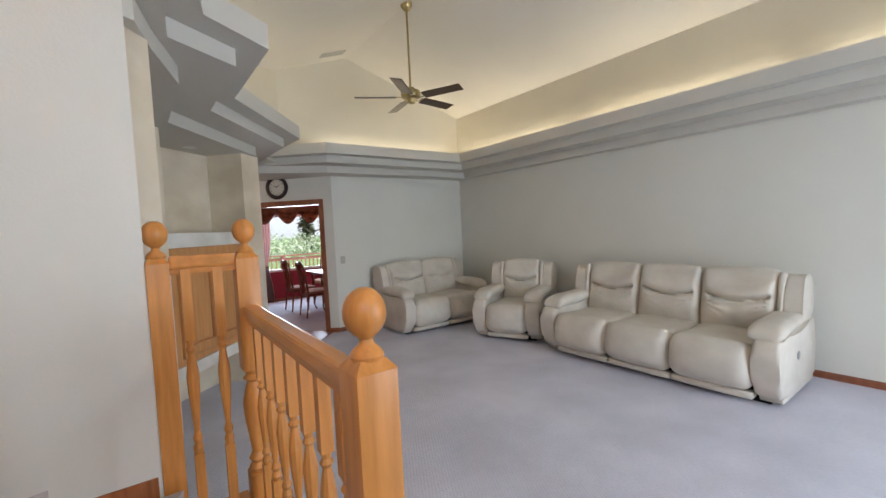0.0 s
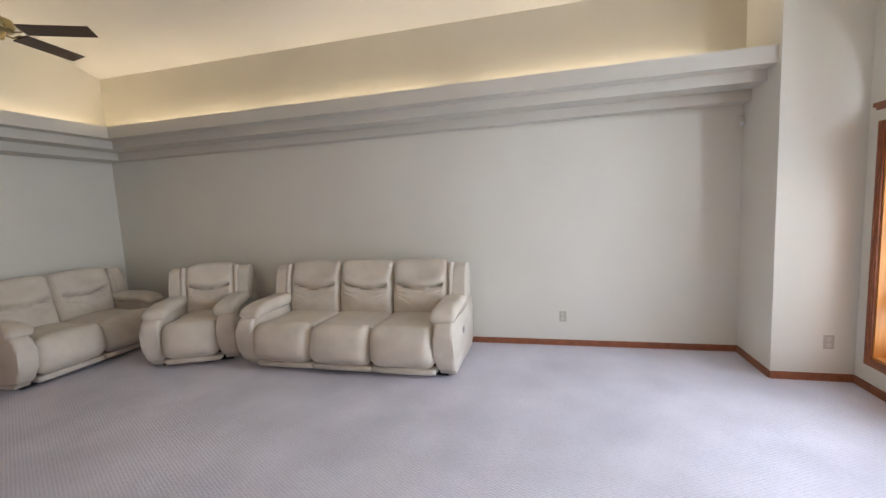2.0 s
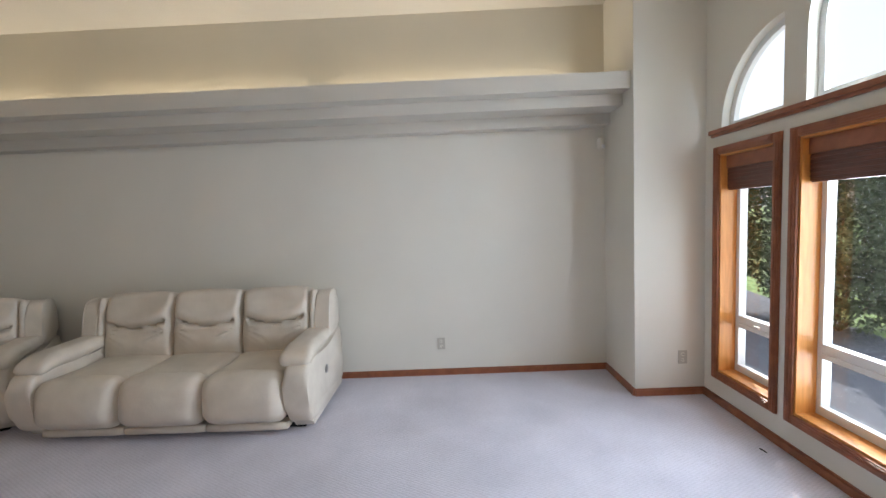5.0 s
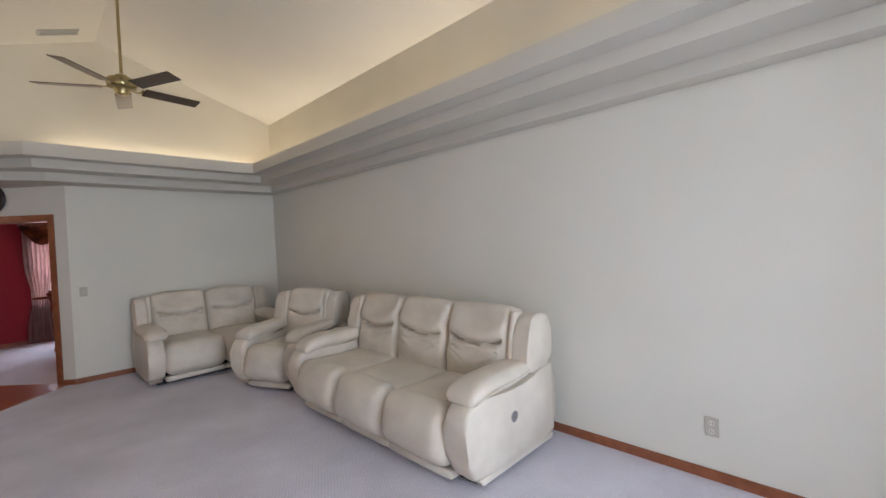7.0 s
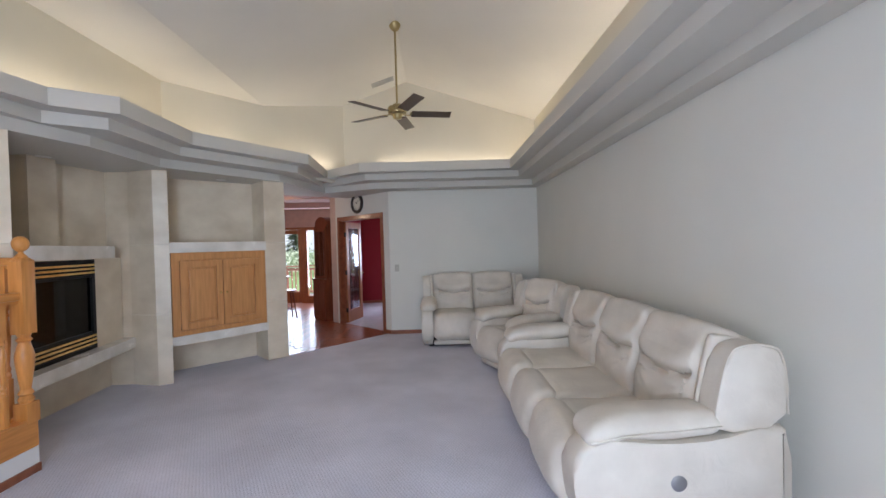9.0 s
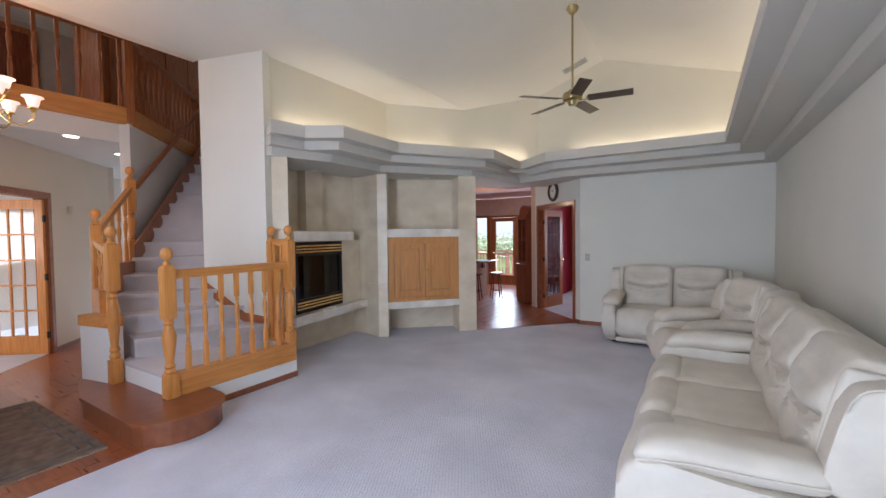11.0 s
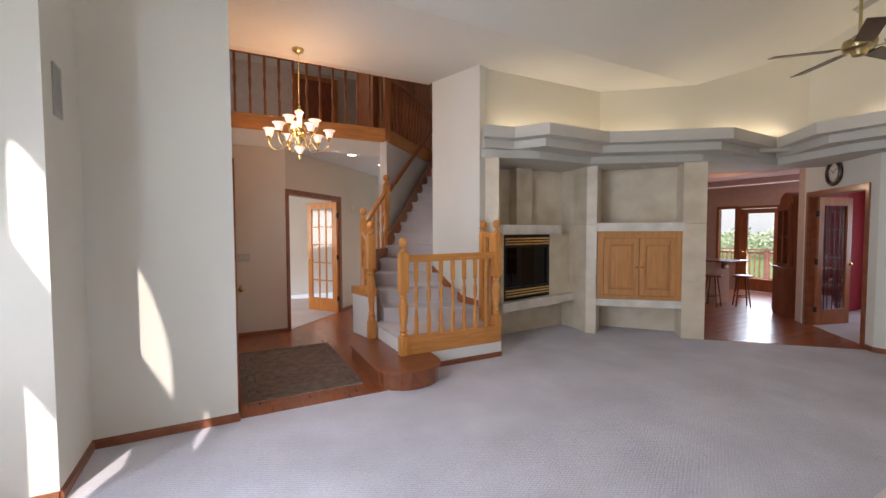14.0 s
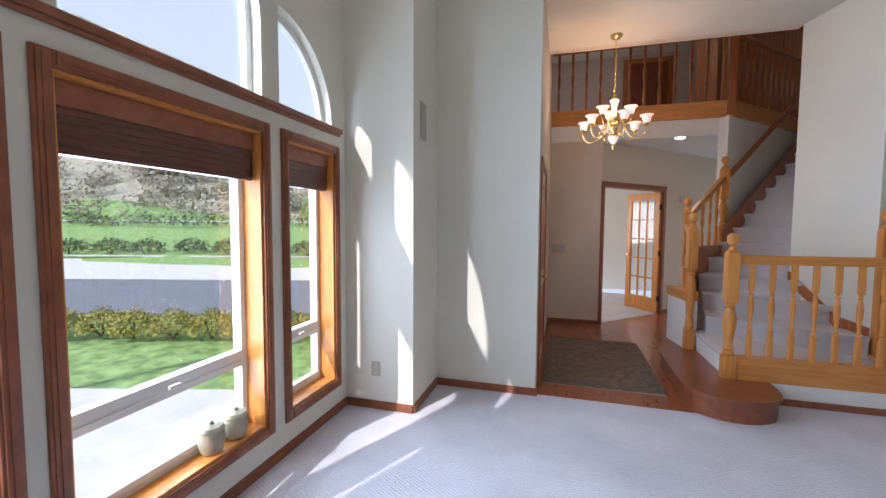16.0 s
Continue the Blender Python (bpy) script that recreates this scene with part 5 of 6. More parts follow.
blind_wood = wood("blind_slats", (0.10, 0.030, 0.018), (0.17, 0.055, 0.035), stretch=(2, 14, 14))
for nm, (a, b) in WIN.items():
    lower_window(nm, a, b)
# the long oak shelf line and the upper windows
bm = box(bmesh.new(), 1.20, 3.955, YS + 0.001, YS + 0.034, 2.195, 2.230, 0.004)
box(bm, 1.215, 3.94, YS + 0.001, YS + 0.022, 2.175, 2.195, 0.003)
structure("trim_window_shelf", bm, trim_wood, "long oak trim shelf above the windows")
uw = tagged(thing("window_upper", (0, YS, 0), 0, "", ""), kind="structure")
f = 0.045
for a, b, c, d in ((UC0, UC0 + f, UZ0, UCS), (UC1 - f, UC1, UZ0, UCS), (UC0 + f, UC1 - f, UZ0, UZ0 + f)):
    part("window_frame", box(bmesh.new(), a, b, -0.105, -0.065, c, d, 0.004), vinyl, uw, "white vinyl window frame")
bm = bmesh.new()
rings = []
XC = (UC0 + UC1) / 2
for i in range(25):
    a = math.pi * i / 24
    rings.append([bm.verts.new((XC + R_ * math.cos(a), y, UCS + R_ * math.sin(a))) for R_, y in ((UCR, -0.105), (UCR, -0.065), (UCR - f, -0.065), (UCR - f, -0.105))])
for a, b in zip(rings, rings[1:]):
    for k in range(4):
        bm.faces.new((a[k], a[(k + 1) % 4], b[(k + 1) % 4], b[k]))
part("arched_frame", bm, vinyl, uw)
bm = bmesh.new()
bm.faces.new([bm.verts.new(p) for p in [(UC0, -0.09, UZ0), (UC1, -0.09, UZ0)] + [(XC + UCR * math.cos(math.pi * i / 24), -0.09, UCS + UCR * math.sin(math.pi * i / 24)) for i in range(25)]])
p = part("pane", bm, pane_glass, uw)
p.visible_shadow = False
for side, x0, nm in ((1, ES, "east"), (-1, WS, "west")):
    aw = tagged(thing("window_arch_" + nm, (0, YS, 0), 0, "", ""), kind="structure")
    bm = bmesh.new()
    R, r2 = ARCH_R, ARCH_R - 0.045
    rings = []
    for i in range(17):
        a = math.pi / 2 * i / 16
        rings.append([bm.verts.new((x0 + side * R_ * math.cos(a), y, UZ0 + R_ * math.sin(a))) for R_, y in ((R, -0.105), (R, -0.065), (r2, -0.065), (r2, -0.105))])
    for a, b in zip(rings, rings[1:]):
        for k in range(4):
            bm.faces.new((a[k], a[(k + 1) % 4], b[(k + 1) % 4], b[k]))
    xs_ = sorted((x0, x0 + side * 0.04))
    box(bm, xs_[0], xs_[1], -0.103, -0.067, UZ0, UZ0 + r2)
    xs_ = sorted((x0 + side * 0.04, x0 + side * r2))
    box(bm, xs_[0], xs_[1], -0.103, -0.067, UZ0, UZ0 + 0.04)
    part("window_frame", bm, vinyl, aw, "white curved vinyl frame")
    bm = bmesh.new()
    vs = [bm.verts.new((x0, -0.09, UZ0))] + [bm.verts.new((x0 + side * R * math.cos(math.pi / 2 * i / 16), -0.09, UZ0 + R * math.sin(math.pi / 2 * i / 16))) for i in range(17)]
    bm.faces.new(vs)
    p = part("pane", bm, pane_glass, aw)
    p.visible_shadow = False

# jars on the centre sill
jar_mat = mat("beige_stoneware", (0.42, 0.38, 0.28), 0.7, vary=0.15, scale=12)
def sill_jar(x, y):
    r = thing("sill_jar", (x, y, WZ0 + 0.018), 30, "small beige stoneware jar with a lid on the window sill", "jar", group="jars on the window sill")
    part("body", lathe(bmesh.new(), [(0.046, 0), (0.052, 0.01), (0.064, 0.05), (0.068, 0.085), (0.063, 0.112), (0.064, 0.120)], 20), jar_mat, r, smooth=True)
    part("lid", lathe(bmesh.new(), [(0.066, 0.121), (0.069, 0.130), (0.058, 0.146), (0.016, 0.154), (0.014, 0.166), (0.005, 0.172)], 20), jar_mat, r, smooth=True)
    return r
j = sill_jar(2.42, YS - 0.065)
copy_thing(j, pose(2.25, YS - 0.065, WZ0 + 0.018, 0, 0, -20))

# ---------------------------------------------------------------- plates, vents, clock
plate_mat = mat("putty_plastic", (0.50, 0.47, 0.40), 0.45, vary=0.02, bump=0.02)
vent_grey = mat("grey_vent_enamel", (0.46, 0.45, 0.41), 0.6, vary=0.03)
def plate(name, at, rz, label, category, w=0.075, h=0.118, slots="outlet"):
    r = thing(name, at, rz, label, category)
    part("cover", box(bmesh.new(), -w / 2, w / 2, -0.006, 0.0, -h / 2, h / 2, 0.002), plate_mat, r)
    if slots == "outlet":
        for z in (-0.026, 0.026):
            s = part("socket", lathe(bmesh.new(), [(0.016, 0), (0.016, 0.003)], 16, pose(0, -0.006, z, 90, 0, 0)), plastic, r)
            part("slot", box(box(bmesh.new(), -0.008, -0.005, -0.0098, -0.009, z - 0.005, z + 0.006), 0.005, 0.008, -0.0098, -0.009, z - 0.005, z + 0.006), black, r)
    elif slots:
        n = slots
        for i in range(n):
            x = (i - (n - 1) / 2) * 0.046
            part("toggle", box(bmesh.new(), x - 0.005, x + 0.005, -0.016, -0.006, -0.004, 0.014, 0.001), plastic, r)
    return r
plate("outlet", (XE - 0.001, 0.037, 0.33), -90, "ivory double outlet plate low on the plastered wall", "outlet")
plate("outlet", (4.034, -2.07, 0.335), -90, "ivory double outlet plate low on the window pier", "outlet")
plate("outlet", (1.116, -1.99, 0.33), 90, "ivory double outlet plate low on the sunlit pier", "outlet")
plate("light_switch", (2.24, YN - 0.001, 1.13), 0, "ivory light switch plate beside the dining doorway", "switch", slots=1)
plate("light_switch", (-2.419, -0.62, 1.14), 90, "ivory four gang switch plate in the foyer", "switch", w=0.20, slots=4)
th = math.degrees(math.atan2(-0.28, -0.83)) + 180
plate("thermostat", (-0.76, 1.926, 1.66), th, "small ivory thermostat on the white pier wall", "thermostat", slots=0)
sn = thing("motion_sensor", (XE - 0.02, -1.62, 2.28), -60, "small white motion sensor in the wall corner", "sensor")
part("housing", cushion(0.065, 0.045, 0.115, 0.015, 4, (0, 0.008, 0)), plastic, sn, smooth=True)
part("lens", box(bmesh.new(), -0.022, 0.022, -0.034, -0.022, -0.045, -0.005, 0.004), vinyl, sn)
vent_dark = mat("vent_shadow", (0.10, 0.10, 0.095), 0.8)
wv = thing("wall_vent", (0.90, -1.669, 2.33), 180, "painted wall return vent with thin slats", "vent")
part("frame", box(box(box(box(bmesh.new(), -0.07, 0.07, -0.008, 0, 0.13, 0.15), -0.07, 0.07, -0.008, 0, -0.15, -0.13), -0.07, -0.05, -0.008, 0, -0.13, 0.13), 0.05, 0.07, -0.008, 0, -0.13, 0.13), vent_grey, wv)
for i in range(16):
    part("slat", box(bmesh.new(), -0.05, 0.05, -0.007, -0.001, -0.127 + i * 0.016, -0.118 + i * 0.016), vent_grey, wv)
cvent = thing("ceiling_vent", (2.13, 5.86, FLAT + (2.13 - XW) * (RIDGE - FLAT) / (2.49 - XW) - 0.004), 0, "white ceiling register with narrow slats on the vaulted ceiling", "vent", ry=-math.degrees(math.atan2(RIDGE - FLAT, 2.49 - XW)))
part("backing", box(bmesh.new(), -0.17, 0.17, -0.06, 0.06, -0.002, 0.0), vent_dark, cvent)
part("frame", box(box(box(box(bmesh.new(), -0.19, 0.19, 0.06, 0.075, -0.012, 0), -0.19, 0.19, -0.075, -0.06, -0.012, 0), -0.19, -0.17, -0.06, 0.06, -0.012, 0), 0.17, 0.19, -0.06, 0.06, -0.012, 0), vent_grey, cvent)
for i in range(7):
    part("slat", box(bmesh.new(), -0.17, 0.17, -0.055 + i * 0.017, -0.047 + i * 0.017, -0.010, -0.003), vent_grey, cvent)
reg_mat = mat("bronze_register", (0.13, 0.10, 0.075), 0.5, metal=0.4)
for i, x in enumerate((2.60, 2.42)):
    fv = thing("floor_register", (x, -2.065, 0.0), 0, "bronze slotted floor register in the carpet by the window", "vent", group="floor registers")
    part("frame", box(box(box(box(bmesh.new(), -0.085, 0.085, 0.045, 0.055, 0, 0.006), -0.085, 0.085, -0.055, -0.045, 0, 0.006), -0.085, -0.075, -0.045, 0.045, 0, 0.006), 0.075, 0.085, -0.045, 0.045, 0, 0.006), reg_mat, fv)
    part("backing", box(bmesh.new(), -0.075, 0.075, -0.045, 0.045, 0, 0.0015), black, fv)
    for k in range(9):
        part("slat", box(bmesh.new(), -0.072 + k * 0.0165, -0.064 + k * 0.0165, -0.045, 0.045, 0.0015, 0.005), reg_mat, fv)
ds = thing("door_stop_bit", (3.13, -2.11, 0.0), 20, "tiny dark cable stub on the carpet beside the baseboard", "cable")
part("stub", tube(bmesh.new(), [(0, 0, 0.004), (0.02, 0.004, 0.012), (0.045, 0.0, 0.008)], 0.004, 6), black, ds, smooth=True)
cw = along(0.90)
ck = thing("wall_clock", (cw[0] - 0.002, cw[1] - 0.002, 2.32), -45, "round dark rimmed wall clock above the dining doorway", "clock")
part("rim", lathe(bmesh.new(), [(0.125, 0.0), (0.185, 0.0), (0.19, 0.015), (0.175, 0.035), (0.145, 0.040), (0.128, 0.02), (0.125, 0.012)], 32, pose(0, 0, 0, 90, 0, 0)), mat("blackened_wood", (0.025, 0.014, 0.010), 0.4, vary=0.3, scale=20, bump=0.6, bscale=40), ck, "dark carved wooden rim", smooth=True)
part("dial", lathe(bmesh.new(), [(0.128, 0.008), (0.127, 0.014)], 32, pose(0, 0, 0, 90, 0, 0)), plastic, ck, "cream dial")
bm = bmesh.new()
for i in range(12):
    box(bm, -0.004, 0.004, -0.017, -0.0142, 0.095, 0.115, m=pose(0, 0, 0, 0, 30 * i, 0))
part("hour_mark", bm, black, ck)
part("hour_pointer", box(bmesh.new(), -0.004, 0.004, -0.020, -0.018, -0.01, 0.06, m=pose(0, 0, 0, 0, 300, 0)), black, ck)
part("minute_pointer", box(bmesh.new(), -0.003, 0.003, -0.023, -0.021, -0.01, 0.09, m=pose(0, 0, 0, 0, 50, 0)), black, ck)

lamp_face = glow("downlight_glow", (1.0, 0.86, 0.66), 9.0)
for at in ((-2.474, 1.0, 2.74), (-3.23, 1.77, 2.74), (-0.6, 7.3, 2.49)):
    r = thing("recessed_light", at, 0, "round lit recessed ceiling light with white trim", "ceiling light", group="recessed ceiling lights")
    part("trim_ring", lathe(bmesh.new(), [(0.09, 0.0), (0.10, -0.004), (0.095, -0.008), (0.075, -0.006)], 24), white_paint, r)
    part("lamp", lathe(bmesh.new(), [(0.072, -0.004), (0.071, -0.0065)], 24), lamp_face, r)
hs = thing("hall_sconce", (foy(2.05)[0], foy(2.05)[1], 1.95), 46, "small wall chime box in the foyer hall", "chime")
part("box", box(bmesh.new(), -0.06, 0.06, -0.04, 0.0, -0.05, 0.05, 0.008), foyer_warmlit_paint, hs)

# ---------------------------------------------------------------- kitchen nook: door, window, hutch, table and stools
nook = tagged(thing("door_nook", (-1.22, 10.60, 0), 0, "", ""), kind="structure")
for a, b, c, d in ((-0.44, -0.36, 0.0, 2.10), (0.43, 0.50, 0.0, 2.10), (-0.36, 0.43, 2.04, 2.10)):
    part("casing", box(bmesh.new(), a, b, -0.02, 0.10, c, d, 0.003), oak_red, nook)
for a, b, c, d in ((-0.355, -0.20, 0.02, 2.03), (0.36, 0.425, 0.02, 2.03), (-0.20, 0.36, 1.92, 2.03), (-0.20, 0.36, 0.02, 0.32)):
    part("door_rail", box(bmesh.new(), a, b, 0.0, 0.05, c, d, 0.003), oak_red, nook)
part("pane", box(bmesh.new(), -0.20, 0.36, 0.022, 0.026, 0.32, 1.92), pane_glass, nook)
part("door_knob", lathe(bmesh.new(), [(0.02, 0), (0.012, 0.02), (0.026, 0.05), (0.01, 0.065)], 12, pose(-0.28, -0.001, 0.98, 90, 0, 0)), brass, nook, smooth=True)
for a, b, c, d in ((0.50, 0.60, 0.0, 2.10), (1.28, 1.38, 0.0, 2.10), (0.60, 1.28, 2.02, 2.10), (0.60, 1.28, 0.0, 0.20)):
    part("casing", box(bmesh.new(), a, b, -0.02, 0.10, c, d, 0.003), oak_red, nook)
part("pane", box(bmesh.new(), 0.60, 1.28, 0.03, 0.034, 0.20, 2.02), pane_glass, nook)
nw = tagged(thing("window_nook", (-1.89, 10.60, 0), 0, "", ""), kind="structure")
for a, b, c, d in ((-0.25, -0.19, 0.68, 2.12), (0.19, 0.25, 0.68, 2.12), (-0.19, 0.19, 2.05, 2.12), (-0.19, 0.19, 0.68, 0.75)):
    part("window_casing", box(bmesh.new(), a, b, -0.02, 0.10, c, d, 0.003), oak_red, nw)
part("pane", box(bmesh.new(), -0.19, 0.19, 0.03, 0.034, 0.75, 2.05), pane_glass, nw)

hutch = thing("china_hutch", (0.56, 7.86, 0), -48, "narrow dark cherry curio hutch with an arched top and glass doors", "cabinet")
hutch.scale = (0.46, 0.6, 1.0)
part("base_cabinet", box(box(bmesh.new(), -0.56, 0.56, -0.22, 0.22, 0.06, 0.84, 0.006), -0.54, 0.54, -0.20, 0.20, 0.0, 0.06), dark_wood, hutch)
part("waist_top", box(bmesh.new(), -0.59, 0.59, -0.25, 0.22, 0.84, 0.87, 0.008), dark_wood, hutch)
part("upper_case", box(box(box(box(box(bmesh.new(), -0.54, 0.54, 0.17, 0.19, 0.87, 1.96), -0.54, -0.50, -0.14, 0.17, 0.87, 1.96), 0.50, 0.54, -0.14, 0.17, 0.87, 1.96), -0.5, 0.5, -0.14, 0.17, 1.90, 1.96), -0.5, 0.5, -0.12, 0.17, 1.38, 1.40), dark_wood, hutch)
bm = bmesh.new()
lo = []
for i in range(15):
    a = math.pi * i / 14
    lo.append((-0.57 * math.cos(a), 1.96 + 0.03 + 0.17 * math.sin(a)))
pr = [(-0.57, 1.96)] + lo + [(0.57, 1.96)]
va = [bm.verts.new((x, -0.09, z)) for x, z in pr]
vb = [bm.verts.new((x, 0.19, z)) for x, z in pr]
bm.faces.new(va), bm.faces.new(vb)
for i in range(len(pr)):
    k = (i + 1) % len(pr)
    bm.faces.new((va[i], va[k], vb[k], vb[i]))
part("arched_pediment", bm, dark_wood, hutch)
for k in (-1, 1):
    d = part("glass_door", box(box(box(box(bmesh.new(), min(k * 0.005, k * 0.50), min(k * 0.005, k * 0.50) + 0.05, -0.16, -0.14, 0.88, 1.90), max(k * 0.005, k * 0.50) - 0.05, max(k * 0.005, k * 0.50), -0.16, -0.14, 0.88, 1.90), min(k * .05, k * .45), max(k * .05, k * .45), -0.16, -0.14, 0.88, 0.93), min(k * .05, k * .45), max(k * .05, k * .45), -0.16, -0.14, 1.85, 1.90), dark_wood, hutch)
    part("pane", box(bmesh.new(), min(k * 0.05, k * 0.45), max(k * 0.05, k * 0.45), -0.152, -0.148, 0.93, 1.85), pane_glass, d)
    part("base_door", box(bmesh.new(), min(k * 0.01, k * 0.52), max(k * 0.01, k * 0.52), -0.235, -0.22, 0.10, 0.80, 0.006), dark_wood, hutch)

bar = thing("bar_counter", (-1.02, 8.25, 0), 0, "dark topped bar counter at the kitchen's edge", "counter")
part("countertop", box(bmesh.new(), -0.85, 0.62, -0.35, 0.35, 0.87, 0.90, 0.008), dark_wood, bar)
part("corbel", box(bmesh.new(), 0.30, 0.36, -0.05, 0.05, 0.72, 0.87, 0.01), dark_wood, bar)
part("cabinet_body", box(bmesh.new(), -0.85, 0.30, -0.25, 0.25, 0.0, 0.87), MATS["peach_wall_paint"], bar)
def stool(x, y, rz):
    s = thing("bar_stool", (x, y, 0.006), rz, "dark wooden backless bar stool at the counter", "stool", group="stools at the bar counter")
    part("seat", lathe(bmesh.new(), [(0.10, 0.58), (0.155, 0.585), (0.165, 0.60), (0.16, 0.62), (0.02, 0.612)], 20), dark_wood, s, smooth=True)
    for i in range(4):
        a = math.pi / 4 + math.pi / 2 * i
        part("leg", tube(bmesh.new(), [(0.09 * math.cos(a), 0.09 * math.sin(a), 0.59), (0.17 * math.cos(a), 0.17 * math.sin(a), 0.0)], [0.015, 0.012], 8), dark_wood, s)
    for i in range(4):
        a, b = math.pi / 4 + math.pi / 2 * i, math.pi / 4 + math.pi / 2 * (i + 1)
        part("stretcher", tube(bmesh.new(), [(0.145 * math.cos(a), 0.145 * math.sin(a), 0.20 + 0.05 * (i % 2)), (0.145 * math.cos(b), 0.145 * math.sin(b), 0.20 + 0.05 * (i % 2))], 0.009, 6), dark_wood, s)
    return s
st = stool(-0.62, 7.72, 10)
copy_thing(st, pose(-0.30, 8.15, 0.006, 0, 0, 40))

# ---------------------------------------------------------------- dining room
tbl = thing("dining_table", (3.15, 8.25, 0.01), 0, "polished dark cherry dining table", "table")
part("tabletop", box(bmesh.new(), -0.55, 0.55, -0.95, 0.95, 0.72, 0.75, 0.012), dark_wood, tbl)
part("apron", box(bmesh.new(), -0.45, 0.45, -0.85, 0.85, 0.64, 0.72), dark_wood, tbl)
for x in (-0.44, 0.44):
    for y in (-0.84, 0.84):
        part("leg", lathe(bmesh.new(), [(0.018, 0), (0.024, 0.03), (0.018, 0.08), (0.030, 0.45), (0.036, 0.60), (0.032, 0.72)], 12, pose(x, y, 0)), dark_wood, tbl, smooth=True)
def dchair(x, y, rz, label="dark cherry dining chair with a curved splat back and striped seat"):
    c = thing("dining_chair", (x, y, 0.01), rz, label, "chair", group="chairs round the dining table")
    part("seat", cushion(0.48, 0.46, 0.06, 0.025, 5, (0, 0, 0.012)), seat_cloth, c, "striped upholstered seat", smooth=True)
    c.children[-1].location = (0, 0, 0.46)
    part("seat_frame", box(bmesh.new(), -0.235, 0.235, -0.225, 0.225, 0.39, 0.44, 0.006), dark_wood, c)
    for x_ in (-0.21, 0.21):
        part("front_leg", tube(bmesh.new(), [(x_, -0.20, 0.42), (x_ * 1.10, -0.235, 0.30), (x_ * 0.98, -0.20, 0.10), (x_ * 1.08, -0.24, 0.0)], [0.026, 0.024, 0.013, 0.020], 8), dark_wood, c, smooth=True)
        part("back_post", tube(bmesh.new(), [(x_, 0.26, 0.0), (x_ * 0.95, 0.20, 0.40), (x_ * 0.98, 0.24, 0.75), (x_ * 1.02, 0.28, 0.98)], [0.014, 0.02, 0.016, 0.014], 8), dark_wood, c, smooth=True)
    part("crest_rail", tube(bmesh.new(), [(-0.22, 0.28, 0.97), (-0.12, 0.29, 1.03), (0, 0.295, 1.01), (0.12, 0.29, 1.03), (0.22, 0.28, 0.97)], [0.016, 0.022, 0.028, 0.022, 0.016], 8), dark_wood, c, smooth=True)
    part("splat", tube(bmesh.new(), [(0, 0.215, 0.44), (0, 0.235, 0.60), (0, 0.245, 0.74), (0, 0.26, 0.84), (0, 0.288, 1.0)], [0.055, 0.03, 0.06, 0.035, 0.06], 10), dark_wood, c, smooth=True)
    return c
seat_cloth = mat("striped_seat_cloth", (0.42, 0.30, 0.20), 0.9, vary=0.3, scale=30, stretch=(1, 12, 1), color2=(0.25, 0.06, 0.05))
dc = dchair(2.33, 7.85, 90)
for x, y, r in ((2.30, 8.70, 92), (3.15, 9.45, 180), (3.98, 8.6, -90)):
    copy_thing(dc, pose(x, y, 0.01, 0, 0, r))
drape = mat("rose_sheer_curtain", (0.52, 0.36, 0.34), 0.85, vary=0.1, scale=6)
valm = mat("dark_red_swag_cloth", (0.12, 0.02, 0.015), 0.85, vary=0.5, scale=7, color2=(0.20, 0.07, 0.03))
def curtain(x, w, label):
    c = thing("curtain", (x, 10.13, 0), 0, label, "curtain")
    bm = bmesh.new()
    rows_ = []
    for j in range(13):
        z = 0.04 + 2.05 * j / 12
        pinch = 1 - 0.45 * math.exp(-((z - 0.85) / 0.35) ** 2)
        rows_.append([bm.verts.new(((i / 40 - 0.5) * w * pinch, 0.035 * math.sin(i * 1.15) * (0.6 + 0.4 * pinch), z)) for i in range(41)])
    for a, b in zip(rows_, rows_[1:]):
        for i in range(40):
            bm.faces.new((a[i], a[i + 1], b[i + 1], b[i]))
    r = bmesh.ops.solidify(bm, geom=bm.faces[:], thickness=0.004)
    part("cloth", bm, drape, c, smooth=True, angle=80)
    part("tie_back", lathe(bmesh.new(), [(w * 0.29, 0.82), (w * 0.30, 0.84), (w * 0.29, 0.86)], 16, Matrix.Scale(0.35, 4, (0, 1, 0))), valm, c)
    return c
curtain(1.93, 0.42, "sheer rose curtain tied back beside the dining window")
curtain(3.62, 0.42, "sheer rose curtain tied back beside the dining window")
sw = thing("valance_swags", (2.75, 10.05, 0), 0, "dark red scalloped swag valance above the dining window", "valance")
for i in range(4):
    bm = bmesh.new()
    rr = []
    x0 = -1.05 + i * 0.525
    for j in range(9):
        f = j / 8
        rr.append([bm.verts.new((x0 + 0.56 * (k / 12), -0.05 - 0.05 * math.sin(f * 9), 2.20 - (0.06 + 0.30 * math.sin(math.pi * k / 12)) * f - 0.02)) for k in range(13)])
    for a, b in zip(rr, rr[1:]):
        for k in range(12):
            bm.faces.new((a[k], a[k + 1], b[k + 1], b[k]))
    bmesh.ops.solidify(bm, geom=bm.faces[:], thickness=0.006)
    part("swag", bm, valm, sw, smooth=True, angle=80)
part("rod_board", box(bmesh.new(), -1.08, 1.08, -0.06, 0.10, 2.18, 2.22), dark_wood, sw)
dw = tagged(thing("window_dining", (2.75, 10.20, 0), 0, "", ""), kind="structure")
